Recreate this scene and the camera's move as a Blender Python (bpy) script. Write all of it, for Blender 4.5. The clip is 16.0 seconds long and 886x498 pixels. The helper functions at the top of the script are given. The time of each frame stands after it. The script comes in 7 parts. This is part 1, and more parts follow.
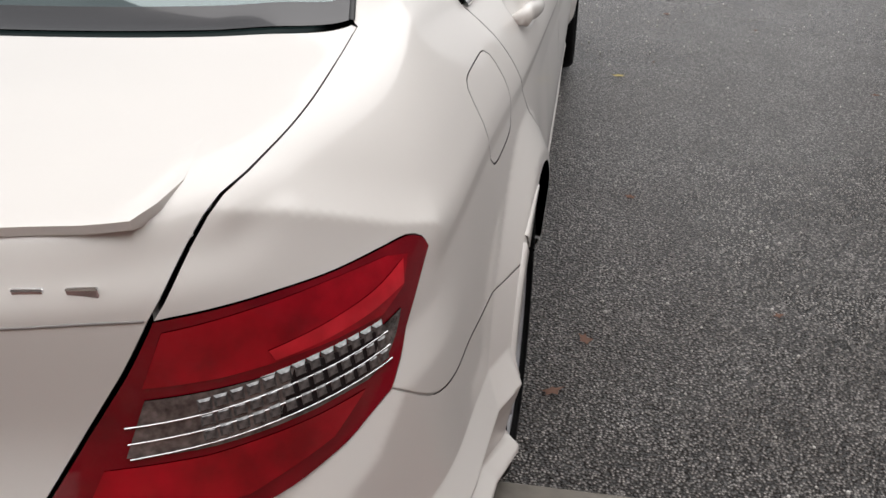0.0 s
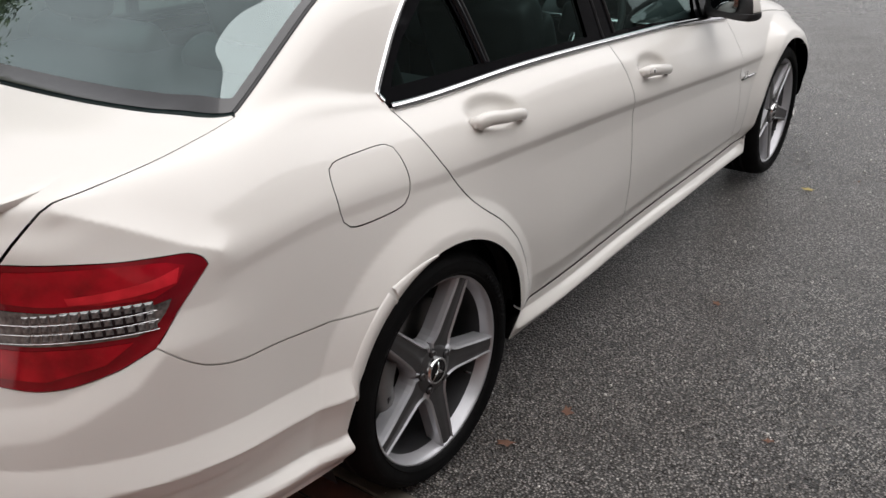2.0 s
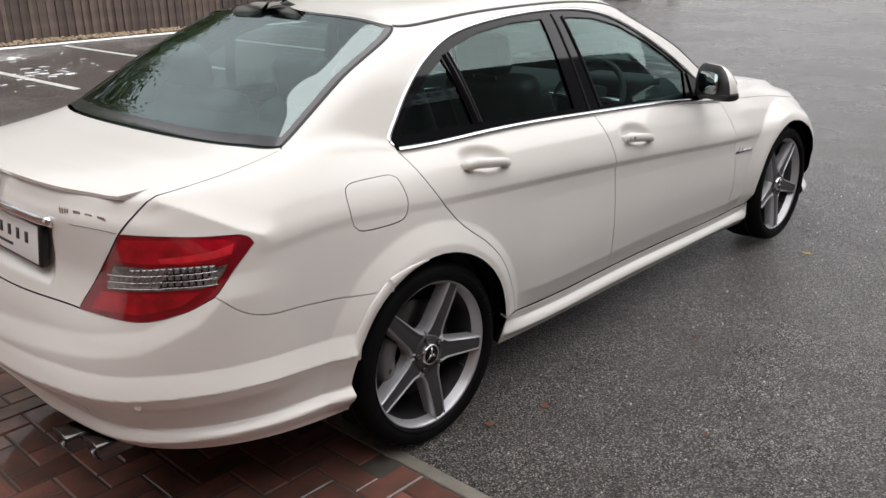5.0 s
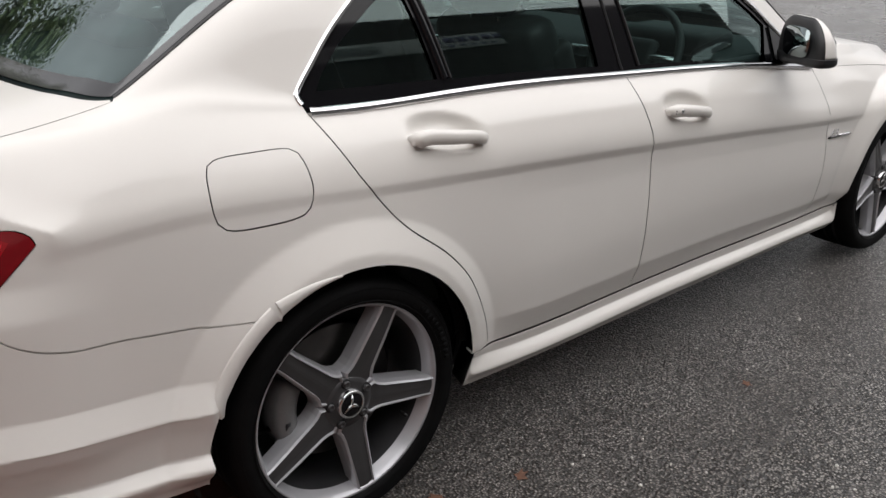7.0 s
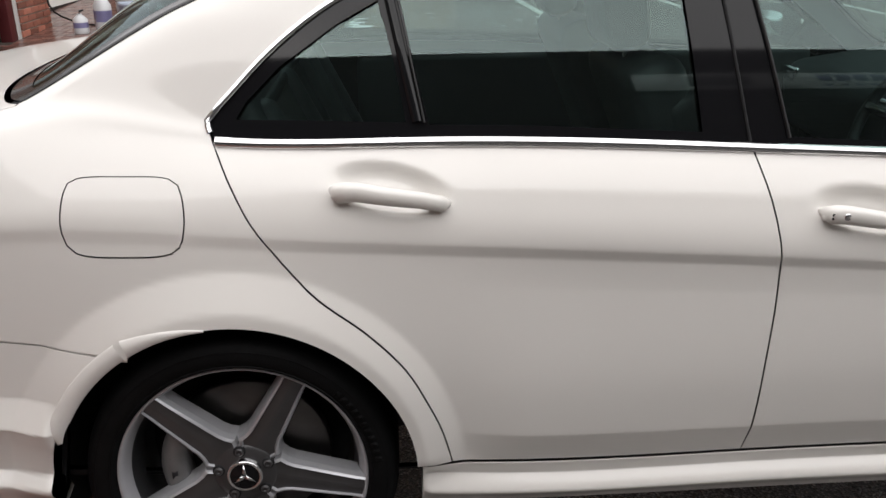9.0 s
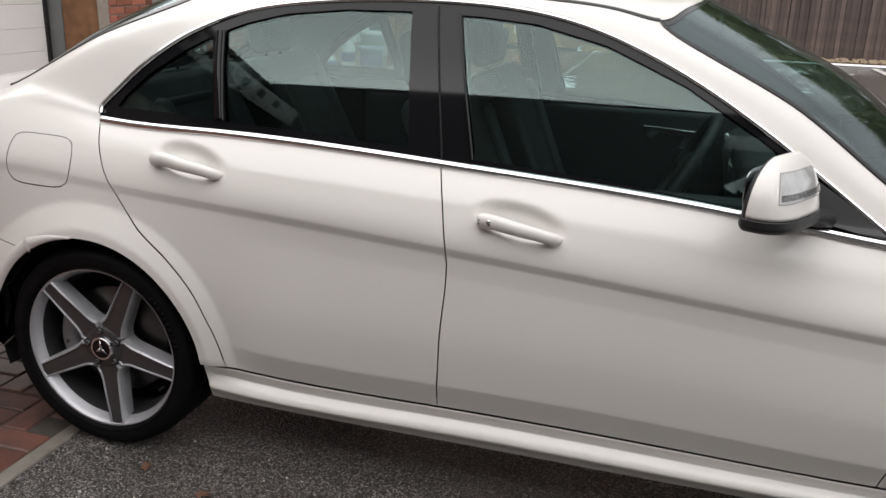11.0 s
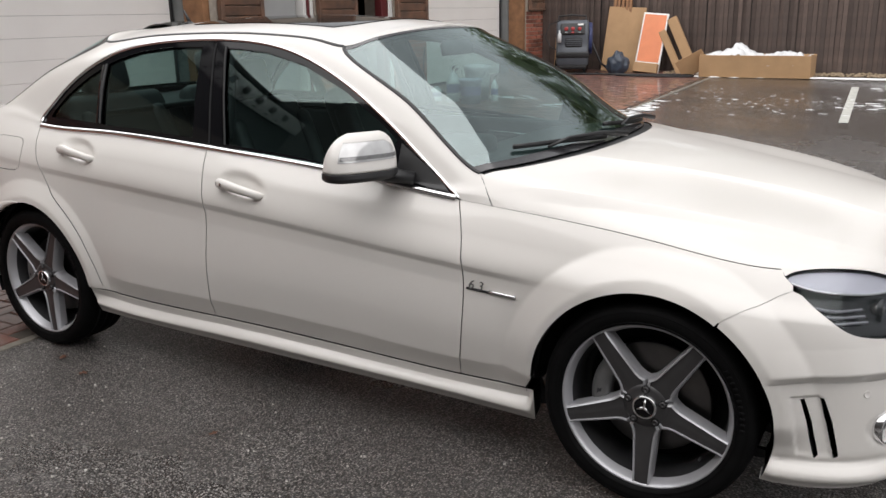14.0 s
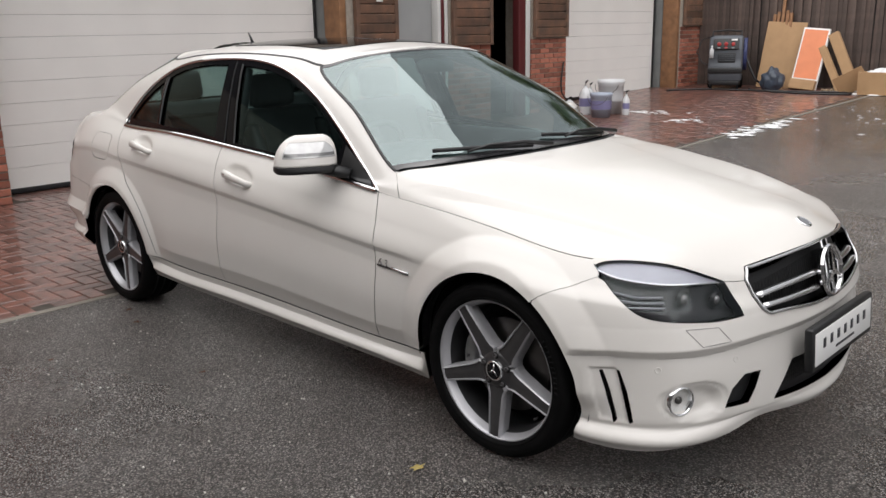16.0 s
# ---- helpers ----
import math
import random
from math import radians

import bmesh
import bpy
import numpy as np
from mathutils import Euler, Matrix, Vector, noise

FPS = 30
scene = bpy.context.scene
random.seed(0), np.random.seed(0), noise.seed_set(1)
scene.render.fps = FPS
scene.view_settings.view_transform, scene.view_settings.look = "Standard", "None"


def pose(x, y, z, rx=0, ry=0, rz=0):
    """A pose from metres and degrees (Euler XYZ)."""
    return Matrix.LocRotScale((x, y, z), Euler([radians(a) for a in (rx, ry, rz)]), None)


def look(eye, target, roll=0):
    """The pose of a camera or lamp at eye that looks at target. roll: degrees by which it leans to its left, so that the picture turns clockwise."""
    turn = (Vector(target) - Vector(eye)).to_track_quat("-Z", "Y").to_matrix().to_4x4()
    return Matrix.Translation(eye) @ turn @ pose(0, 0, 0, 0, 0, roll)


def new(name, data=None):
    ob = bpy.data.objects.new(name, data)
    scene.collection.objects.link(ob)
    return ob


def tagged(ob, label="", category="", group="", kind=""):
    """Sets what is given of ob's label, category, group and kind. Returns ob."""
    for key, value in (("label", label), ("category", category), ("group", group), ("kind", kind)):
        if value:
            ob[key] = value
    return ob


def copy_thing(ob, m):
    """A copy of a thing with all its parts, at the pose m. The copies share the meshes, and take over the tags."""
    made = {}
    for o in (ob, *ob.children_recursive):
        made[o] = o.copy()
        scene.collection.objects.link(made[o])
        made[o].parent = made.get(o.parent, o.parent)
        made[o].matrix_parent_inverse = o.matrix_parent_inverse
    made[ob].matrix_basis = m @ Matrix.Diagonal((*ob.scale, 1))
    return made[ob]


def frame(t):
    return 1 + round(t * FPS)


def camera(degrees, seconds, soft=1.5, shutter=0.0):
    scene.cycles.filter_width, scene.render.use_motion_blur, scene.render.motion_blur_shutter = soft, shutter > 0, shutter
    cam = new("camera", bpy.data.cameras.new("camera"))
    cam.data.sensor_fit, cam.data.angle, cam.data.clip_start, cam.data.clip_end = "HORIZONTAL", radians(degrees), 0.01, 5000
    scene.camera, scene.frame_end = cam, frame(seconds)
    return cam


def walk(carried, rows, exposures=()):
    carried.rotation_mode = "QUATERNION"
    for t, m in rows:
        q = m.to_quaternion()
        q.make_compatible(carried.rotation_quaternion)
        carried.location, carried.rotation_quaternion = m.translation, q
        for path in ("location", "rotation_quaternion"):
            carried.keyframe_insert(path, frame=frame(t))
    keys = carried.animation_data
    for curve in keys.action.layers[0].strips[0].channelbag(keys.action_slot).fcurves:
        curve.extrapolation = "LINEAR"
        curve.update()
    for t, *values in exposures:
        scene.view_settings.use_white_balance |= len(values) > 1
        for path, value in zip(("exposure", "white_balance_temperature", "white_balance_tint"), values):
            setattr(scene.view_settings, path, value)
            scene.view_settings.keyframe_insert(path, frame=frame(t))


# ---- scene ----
cam = camera(55.3, 16.0)
PATH = [
    (0, (-1.456, -0.987, 1.357), (0.244, -0.67, 0.353), -0.7),
    (0.5, (-1.3, -1.225, 1.359), (0.321, -0.601, 0.367), -0.2),
    (1, (-1.274, -1.446, 1.383), (0.251, -0.565, 0.436), -0.5),
    (1.5, (-1.361, -1.703, 1.442), (0.115, -0.706, 0.532), -1.6),
    (2, (-1.439, -1.971, 1.524), (0.005, -0.885, 0.666), -1.3),
    (2.5, (-1.607, -2.211, 1.58), (-0.196, -1.031, 0.795), -0.8),
    (3, (-1.787, -2.416, 1.582), (-0.39, -1.184, 0.855), -1.4),
    (5.5, (-1.787, -2.649, 1.552), (-0.431, -1.331, 0.899), -1.2),
    (6, (-1.531, -2.494, 1.484), (-0.157, -1.189, 0.845), -0.0),
    (6.5, (-1.258, -2.319, 1.451), (0.075, -0.988, 0.778), -0.1),
    (7, (-0.942, -2.291, 1.4), (0.262, -0.881, 0.649), 0.4),
    (7.5, (-0.633, -2.244, 1.366), (0.391, -0.734, 0.548), 0.5),
    (8, (-0.333, -2.197, 1.363), (0.408, -0.536, 0.531), -0.2),
    (10.5, (1.306, -2.723, 1.412), (0.833, -0.88, 0.796), 1.7),
    (11, (1.616, -2.81, 1.409), (1.09, -0.979, 0.8), 1.9),
    (11.5, (1.9, -2.923, 1.411), (1.343, -1.105, 0.792), 1.7),
    (12, (2.191, -3.036, 1.416), (1.603, -1.228, 0.796), 1.0),
    (12.5, (2.502, -3.058, 1.41), (1.858, -1.261, 0.813), 0.1),
    (13, (2.809, -3.104, 1.413), (2.113, -1.318, 0.841), -0.3),
    (13.5, (3.112, -3.117, 1.421), (2.288, -1.382, 0.861), -0.8),
    (14, (3.413, -3.078, 1.431), (2.429, -1.421, 0.896), -1.1),
    (14.5, (3.742, -3.084, 1.432), (2.692, -1.458, 0.93), -1.1),
    (15, (4.034, -3.047, 1.448), (2.927, -1.459, 0.945), -1.0),
    (15.5, (4.282, -2.986, 1.447), (3.075, -1.472, 0.945), -0.6),
    (16, (4.541, -2.932, 1.461), (3.192, -1.542, 0.962), -1.2),
]
walk(cam, [(t, look(eye, target, roll)) for t, eye, target, roll in PATH], exposures=[(0, .98), (3, 1.12), (5.5, 1.15), (7, 1.02), (8, 1.14), (11, 1.08), (12.5, 1.02), (13.5, 1.0), (16, 1.0)])

# ---- light ----
world = bpy.data.worlds.new("overcast_sky")
scene.world = world
world.use_nodes = True
wn, wl = world.node_tree.nodes, world.node_tree.links
sky = wn.new("ShaderNodeTexSky")
sky.sky_type, sky.sun_disc = "NISHITA", False
sky.sun_elevation, sky.sun_rotation = radians(32), radians(203)
sky.air_density, sky.dust_density, sky.ozone_density = 1.0, 6.0, 1.0
soft_sky = wn.new("ShaderNodeHueSaturation")
soft_sky.inputs["Saturation"].default_value = 0.3
cloud = wn.new("ShaderNodeMix")
cloud.data_type = "RGBA"
cloud.inputs["Factor"].default_value = 0.75
cloud.inputs["B"].default_value = (7.7, 7.7, 7.9, 1)
wl.new(sky.outputs[0], soft_sky.inputs["Color"])
wl.new(soft_sky.outputs[0], cloud.inputs["A"])
cover = wn.new("ShaderNodeTexNoise")
cover.inputs["Scale"].default_value, cover.inputs["Detail"].default_value, cover.inputs["Roughness"].default_value = 2.6, 5.0, 0.6
cover_span = wn.new("ShaderNodeMapRange")
for key, value in (("From Min", .35), ("From Max", .65), ("To Min", .80), ("To Max", 1.20)):
    cover_span.inputs[key].default_value = value
billow = wn.new("ShaderNodeMix")
billow.data_type, billow.blend_type = "RGBA", "MULTIPLY"
billow.inputs["Factor"].default_value = 1.0
wl.new(wn.new("ShaderNodeTexCoord").outputs["Generated"], cover.inputs["Vector"])
wl.new(cover.outputs["Fac"], cover_span.inputs["Value"])
wl.new(cloud.outputs["Result"], billow.inputs["A"])
wl.new(cover_span.outputs["Result"], billow.inputs["B"])
wl.new(billow.outputs["Result"], wn["Background"].inputs["Color"])
wn["Background"].inputs["Strength"].default_value = 0.055
sun_data = bpy.data.lights.new("sun", "SUN")
sun_data.energy, sun_data.angle, sun_data.color = 3.05, radians(172), (1.0, 0.972, 0.965)
sun = new("sun", sun_data)
sun.matrix_world = look((-4.2, -9.6, 6.6), (0, 0, 0))

# ---- materials ----


def material(name, colour, rough=0.5, metal=0.0, coat=0.0, spec=0.5, mottle=0.0, scale=8.0, bump=0.0, bump_scale=60.0,
             colour2=None, rough_var=0.0, random_tint=0.0):
    m = bpy.data.materials.new(name)
    m.use_nodes = True
    n, l = m.node_tree.nodes, m.node_tree.links
    b = n["Principled BSDF"]
    b.inputs["Base Color"].default_value = (*colour, 1)
    b.inputs["Roughness"].default_value = rough
    b.inputs["Metallic"].default_value = metal
    b.inputs["Coat Weight"].default_value = coat
    b.inputs["Coat Roughness"].default_value = 0.04
    b.inputs["Specular IOR Level"].default_value = spec
    coords = n.new("ShaderNodeTexCoord")
    if mottle or colour2 or random_tint:
        t = n.new("ShaderNodeTexNoise")
        t.inputs["Scale"].default_value, t.inputs["Detail"].default_value = scale, 6.0
        l.new(coords.outputs["Object"], t.inputs["Vector"])
        ramp = n.new("ShaderNodeMapRange")
        ramp.inputs["From Min"].default_value, ramp.inputs["From Max"].default_value = 0.3, 0.7
        l.new(t.outputs["Fac"], ramp.inputs["Value"])
        mix = n.new("ShaderNodeMix")
        mix.data_type = "RGBA"
        c2 = colour2 or tuple(c * (1 - mottle) for c in colour)
        mix.inputs["A"].default_value, mix.inputs["B"].default_value = (*colour, 1), (*c2, 1)
        l.new(ramp.outputs["Result"], mix.inputs["Factor"])
        out = mix.outputs["Result"]
        if random_tint:
            info, hue = n.new("ShaderNodeObjectInfo"), n.new("ShaderNodeHueSaturation")
            r = n.new("ShaderNodeMapRange")
            r.inputs["To Min"].default_value, r.inputs["To Max"].default_value = 1 - random_tint, 1 + random_tint
            l.new(info.outputs["Random"], r.inputs["Value"])
            l.new(r.outputs["Result"], hue.inputs["Value"])
            l.new(out, hue.inputs["Color"])
            out = hue.outputs["Color"]
        l.new(out, b.inputs["Base Color"])
        if rough_var:
            rv = n.new("ShaderNodeMapRange")
            rv.inputs["To Min"].default_value, rv.inputs["To Max"].default_value = rough - rough_var, rough + rough_var
            l.new(t.outputs["Fac"], rv.inputs["Value"])
            l.new(rv.outputs["Result"], b.inputs["Roughness"])
    if bump:
        t2, bp = n.new("ShaderNodeTexNoise"), n.new("ShaderNodeBump")
        t2.inputs["Scale"].default_value, t2.inputs["Detail"].default_value = bump_scale, 5.0
        bp.inputs["Strength"].default_value, bp.inputs["Distance"].default_value = 1.0, bump
        l.new(coords.outputs["Object"], t2.inputs["Vector"])
        l.new(t2.outputs["Fac"], bp.inputs["Height"])
        l.new(bp.outputs["Normal"], b.inputs["Normal"])
    return m


def glass_material(name, tint, gloss=0.01, face_on=0.06, sheen=(0.90, 1.0, 0.99)):
    """A clear pane: tinted, with a mirror gloss that grows towards grazing angles."""
    m = bpy.data.materials.new(name)
    m.use_nodes = True
    n, l = m.node_tree.nodes, m.node_tree.links
    n.remove(n["Principled BSDF"])
    clear, shine, mix, facing = (n.new(k) for k in ("ShaderNodeBsdfTransparent", "ShaderNodeBsdfGlossy", "ShaderNodeMixShader", "ShaderNodeLayerWeight"))
    clear.inputs["Color"].default_value = (*tint, 1)
    shine.inputs["Roughness"].default_value = gloss
    shine.inputs["Color"].default_value = (*sheen, 1)
    facing.inputs["Blend"].default_value = 0.5
    power, gain = n.new("ShaderNodeMath"), n.new("ShaderNodeMath")
    power.operation, gain.operation = "POWER", "MULTIPLY_ADD"
    power.inputs[1].default_value = 5.0
    gain.inputs[1].default_value, gain.inputs[2].default_value = 1.0 - face_on, face_on
    l.new(facing.outputs["Facing"], power.inputs[0])
    l.new(power.outputs[0], gain.inputs[0])
    l.new(gain.outputs[0], mix.inputs[0])
    l.new(clear.outputs[0], mix.inputs[1])
    l.new(shine.outputs[0], mix.inputs[2])
    l.new(mix.outputs[0], n["Material Output"].inputs["Surface"])
    return m


PAINT = material("pearl_white_paint", (0.68, 0.655, 0.622), 0.35, 0.0, 0.65, 0.4, mottle=0.02, scale=3.0)
PAINT.node_tree.nodes["Principled BSDF"].inputs["Coat Roughness"].default_value = 0.05
BLACK = material("black_plastic", (0.012, 0.012, 0.013), 0.45, mottle=0.3, scale=30)
GLOSS_BLACK = material("gloss_black_trim", (0.006, 0.006, 0.007), 0.06, spec=0.25)
RUBBER = material("tyre_rubber", (0.006, 0.006, 0.0063), 0.65, spec=0.08, mottle=0.4, scale=14, bump=0.0008, bump_scale=180, rough_var=0.1)
# black of the underside, and painted shade for gaps, slots and bores
SHADOW_BLACK = material("underbody_and_gap_shade", (0.008, 0.008, 0.009), 0.8)
CHROME = material("chrome", (0.82, 0.82, 0.83), 0.08, 1.0)
SATIN = material("satin_chrome", (0.72, 0.72, 0.73), 0.22, 1.0)
ALLOY = material("machined_alloy", (0.46, 0.46, 0.48), 0.34, 0.45, mottle=0.08, scale=25)
ALLOY_DARK = material("titanium_grey_alloy", (0.066, 0.064, 0.066), 0.38, 0.4, 0.2, mottle=0.15, scale=20)
STEEL = material("brake_steel", (0.16, 0.15, 0.145), 0.4, 1.0, mottle=0.3, scale=12)
BARREL = material("grey_barrel", (0.06, 0.06, 0.063), 0.42, 0.5, mottle=0.25, scale=12)
CALIPER = material("grey_caliper", (0.17, 0.17, 0.17), 0.4, 0.2, mottle=0.2, scale=30)
GLASS = glass_material("tinted_glass", (0.50, 0.62, 0.60), 0.01, 0.065, (0.80, 1.0, 0.97))
SCREEN_GLASS = glass_material("screen_glass", (0.50, 0.64, 0.62), 0.01, 0.20, (0.86, 1.0, 1.0))
LENS = glass_material("clear_lens", (0.95, 0.96, 0.97), 0.01, 0.02)
RED_LENS = material("red_lens", (0.42, 0.004, 0.014), 0.10, 0.0, 1.0, mottle=0.55, scale=16, rough_var=0.05)
RED_DARK = material("dark_red_lens", (0.22, 0.003, 0.010), 0.1, 0.0, 1.0, mottle=0.4, scale=14)
LEATHER = material("grey_leather", (0.05, 0.052, 0.054), 0.5, mottle=0.2, scale=12, bump=0.0006, bump_scale=220)
PLATE_WHITE = material("plate_white", (0.75, 0.75, 0.74), 0.35)
PRINT = material("dark_print", (0.03, 0.03, 0.035), 0.5)

# ---- helpers for building ----


def part(name, bm, mat, parent=None, label="", smooth=True):
    me = bpy.data.meshes.new(name)
    bm.to_mesh(me)
    bm.free()
    if smooth:
        me.polygons.foreach_set("use_smooth", [True] * len(me.polygons))
    me.materials.append(mat)
    ob = new(name, me)
    if parent:
        ob.parent = parent
    if label:
        tagged(ob, label)
    return ob


def raw(name, verts, faces, mat, parent=None, label="", normals=None, smooth=True):
    me = bpy.data.meshes.new(name)
    me.from_pydata([tuple(map(float, v)) for v in verts], [], [tuple(map(int, f)) for f in faces])
    me.polygons.foreach_set("use_smooth", [smooth] * len(me.polygons))
    me.materials.append(mat)
    if normals is not None:
        me.normals_split_custom_set_from_vertices([tuple(map(float, v)) for v in normals])
    ob = new(name, me)
    if parent:
        ob.parent = parent
    if label:
        tagged(ob, label)
    return ob


def box_bm(sx, sy, sz, at=(0, 0, 0), bevel=0.0, turn=None, segments=2, bm=None):
    b = bmesh.new()
    bmesh.ops.create_cube(b, size=1, matrix=Matrix.Diagonal((sx, sy, sz, 1)))
    if bevel:
        bmesh.ops.bevel(b, geom=list(b.edges), offset=bevel, segments=segments, profile=0.5, affect="EDGES")
    bmesh.ops.transform(b, matrix=Matrix.Translation(at) @ (turn or Matrix()), verts=b.verts)
    return merge(bm, b)


def merge(bm, extra):
    if bm is None:
        return extra
    me = bpy.data.meshes.new("tmp")
    extra.to_mesh(me)
    extra.free()
    bm.from_mesh(me)
    bpy.data.meshes.remove(me)
    return bm


def lathe(profile, segments=48, axis="Y", bm=None):
    """Turns a profile of (radius, offset along the axis) round the axis."""
    b = bmesh.new()
    rings = []
    for r, o in profile:
        ring = []
        for i in range(segments):
            a = 2 * math.pi * i / segments
            c, s = r * math.cos(a), r * math.sin(a)
            ring.append(b.verts.new({"Y": (c, o, s), "Z": (c, s, o), "X": (o, c, s)}[axis]))
        rings.append(ring)
    for p, q in zip(rings, rings[1:]):
        for i in range(segments):
            j = (i + 1) % segments
            b.faces.new((p[i], p[j], q[j], q[i]))
    bmesh.ops.remove_doubles(b, verts=b.verts, dist=1e-6)
    bmesh.ops.recalc_face_normals(b, faces=b.faces)
    return merge(bm, b)


def tube(points, radius, sides=8, closed=False, bm=None, flat=1.0):
    """A bent bar along points."""
    b = bmesh.new()
    pts = [Vector(p) for p in points]
    n = len(pts)
    rings = []
    for i, p in enumerate(pts):
        a, c = (pts[(i - 1) % n], pts[(i + 1) % n]) if closed else (pts[max(i - 1, 0)], pts[min(i + 1, n - 1)])
        d = (c - a).normalized()
        up = Vector((0, 0, 1)) if abs(d.z) < 0.9 else Vector((1, 0, 0))
        s = d.cross(up).normalized()
        w = s.cross(d).normalized()
        r = radius[i] if isinstance(radius, (list, tuple)) else radius
        rings.append([b.verts.new(p + s * (r * math.cos(2 * math.pi * k / sides)) + w * (r * flat * math.sin(2 * math.pi * k / sides))) for k in range(sides)])
    for i in range(n if closed else n - 1):
        p, q = rings[i], rings[(i + 1) % n]
        for k in range(sides):
            j = (k + 1) % sides
            b.faces.new((p[k], p[j], q[j], q[k]))
    if not closed:
        b.faces.new(rings[0][::-1])
        b.faces.new(rings[-1])
    bmesh.ops.recalc_face_normals(b, faces=b.faces)
    return merge(bm, b)


def prism(outline, depth, bm=None, m=None, bevel=0.0):
    """A flat outline (x, y) with thickness along z."""
    b = bmesh.new()
    f = b.faces.new([b.verts.new((x, y, 0)) for x, y in outline])
    g = bmesh.ops.extrude_face_region(b, geom=[f])
    bmesh.ops.translate(b, verts=[v for v in g["geom"] if isinstance(v, bmesh.types.BMVert)], vec=(0, 0, depth))
    bmesh.ops.recalc_face_normals(b, faces=b.faces)
    if bevel:
        bmesh.ops.bevel(b, geom=list(b.edges), offset=bevel, segments=1, affect="EDGES")
    if m is not None:
        bmesh.ops.transform(b, matrix=m, verts=b.verts)
    return merge(bm, b)


def empty(name, at=(0, 0, 0), label="", category="", group="", kind=""):
    ob = new(name)
    ob.location = at
    return tagged(ob, label, category, group, kind)

# ---- the yard ----


def rise_at(y):
    """The yard climbs gently towards the fence."""
    return .03 * min(max(y - 1.0, 0.0), 18.0)


def asphalt_material():
    m = bpy.data.materials.new("wet_asphalt")
    m.use_nodes = True
    n, l = m.node_tree.nodes, m.node_tree.links
    b = n["Principled BSDF"]
    co = n.new("ShaderNodeTexCoord")

    def tex(kind, scale, **kw):
        t = n.new(kind)
        t.inputs["Scale"].default_value = scale
        for k, v in kw.items():
            t.inputs[k].default_value = v
        l.new(co.outputs["Object"], t.inputs["Vector"])
        return t

    def span(src, a, c, lo, hi):
        r = n.new("ShaderNodeMapRange")
        for k, v in (("From Min", a), ("From Max", c), ("To Min", lo), ("To Max", hi)):
            r.inputs[k].default_value = v
        l.new(src, r.inputs["Value"])
        return r.outputs["Result"]

    def blend(kind, fac, a, c):
        x = n.new("ShaderNodeMix")
        x.data_type, x.blend_type = "RGBA", kind
        for k, v in (("Factor", fac), ("A", a), ("B", c)):
            if isinstance(v, (int, float)):
                x.inputs[k].default_value = v
            elif isinstance(v, tuple):
                x.inputs[k].default_value = (*v, 1)
            else:
                l.new(v, x.inputs[k])
        return x.outputs["Result"]

    stones = tex("ShaderNodeTexVoronoi", 135, Randomness=1.0)
    grit = tex("ShaderNodeTexNoise", 170, Detail=4.0)
    broad = tex("ShaderNodeTexNoise", 0.55, Detail=5.0)
    patch = tex("ShaderNodeTexNoise", 3.5, Detail=6.0)
    sep = n.new("ShaderNodeSeparateColor")
    l.new(stones.outputs["Color"], sep.inputs[0])
    tone = blend("MIX", span(sep.outputs[0], 0, 1, 0, 1), (.016, .015, .014), (.66, .62, .585))
    pale = span(sep.outputs[1], .965, .975, 0, 1)
    tone = blend("MIX", pale, tone, (.42, .40, .37))
    tone = blend("MULTIPLY", .8, tone, blend("MIX", span(patch.outputs["Fac"], .35, .65, 0, 1), (.62, .60, .58), (1.0, 1.0, 1.0)))
    tone = blend("MULTIPLY", 1.0, tone, blend("MIX", span(stones.outputs["Distance"], .25, .62, 0, 1), (1.0, 1.0, 1.0), (.08, .078, .076)))
    tone = blend("MULTIPLY", 1.0, tone, blend("MIX", span(grit.outputs["Fac"], .34, .66, 0, 1), (.60, .60, .60), (1.38, 1.38, 1.38)))
    tone = blend("MIX", span(broad.outputs["Fac"], .45, .75, 0, .3), tone, (.06, .045, .036))
    place = n.new("ShaderNodeSeparateXYZ")
    l.new(co.outputs["Object"], place.inputs[0])

    def math_node(kind, a, c):
        k = n.new("ShaderNodeMath")
        k.operation = kind
        for i, v in enumerate((a, c)):
            if isinstance(v, (int, float)):
                k.inputs[i].default_value = v
            else:
                l.new(v, k.inputs[i])
        return k.outputs[0]

    # water from the washing bays soaks the ground towards the fence
    reach = math_node("ADD", place.outputs["Y"], span(patch.outputs["Fac"], .3, .7, -.7, .7))
    soaked = math_node("MULTIPLY", span(reach, 4.2, 6.2, 0, 1), span(place.outputs["X"], 6.5, 11, 1, 0))
    tone = blend("MULTIPLY", soaked, tone, (.55, .50, .47))
    l.new(tone, b.inputs["Base Color"])
    wet = span(broad.outputs["Fac"], .38, .62, .18, .38)
    l.new(math_node("SUBTRACT", wet, math_node("MULTIPLY", soaked, .12)), b.inputs["Roughness"])
    b.inputs["Specular IOR Level"].default_value = 1.0
    b.inputs["Coat Weight"].default_value, b.inputs["Coat Roughness"].default_value = .38, .20
    bump = n.new("ShaderNodeBump")
    bump.inputs["Strength"].default_value, bump.inputs["Distance"].default_value = 1.0, .015
    h = n.new("ShaderNodeMath")
    h.operation = "SUBTRACT"
    l.new(span(grit.outputs["Fac"], 0, 1, 0, .5), h.inputs[0])
    l.new(stones.outputs["Distance"], h.inputs[1])
    l.new(math_node("MULTIPLY", h.outputs[0], math_node("SUBTRACT", 1.0, math_node("MULTIPLY", soaked, .75))), bump.inputs["Height"])
    l.new(bump.outputs[0], b.inputs["Normal"])
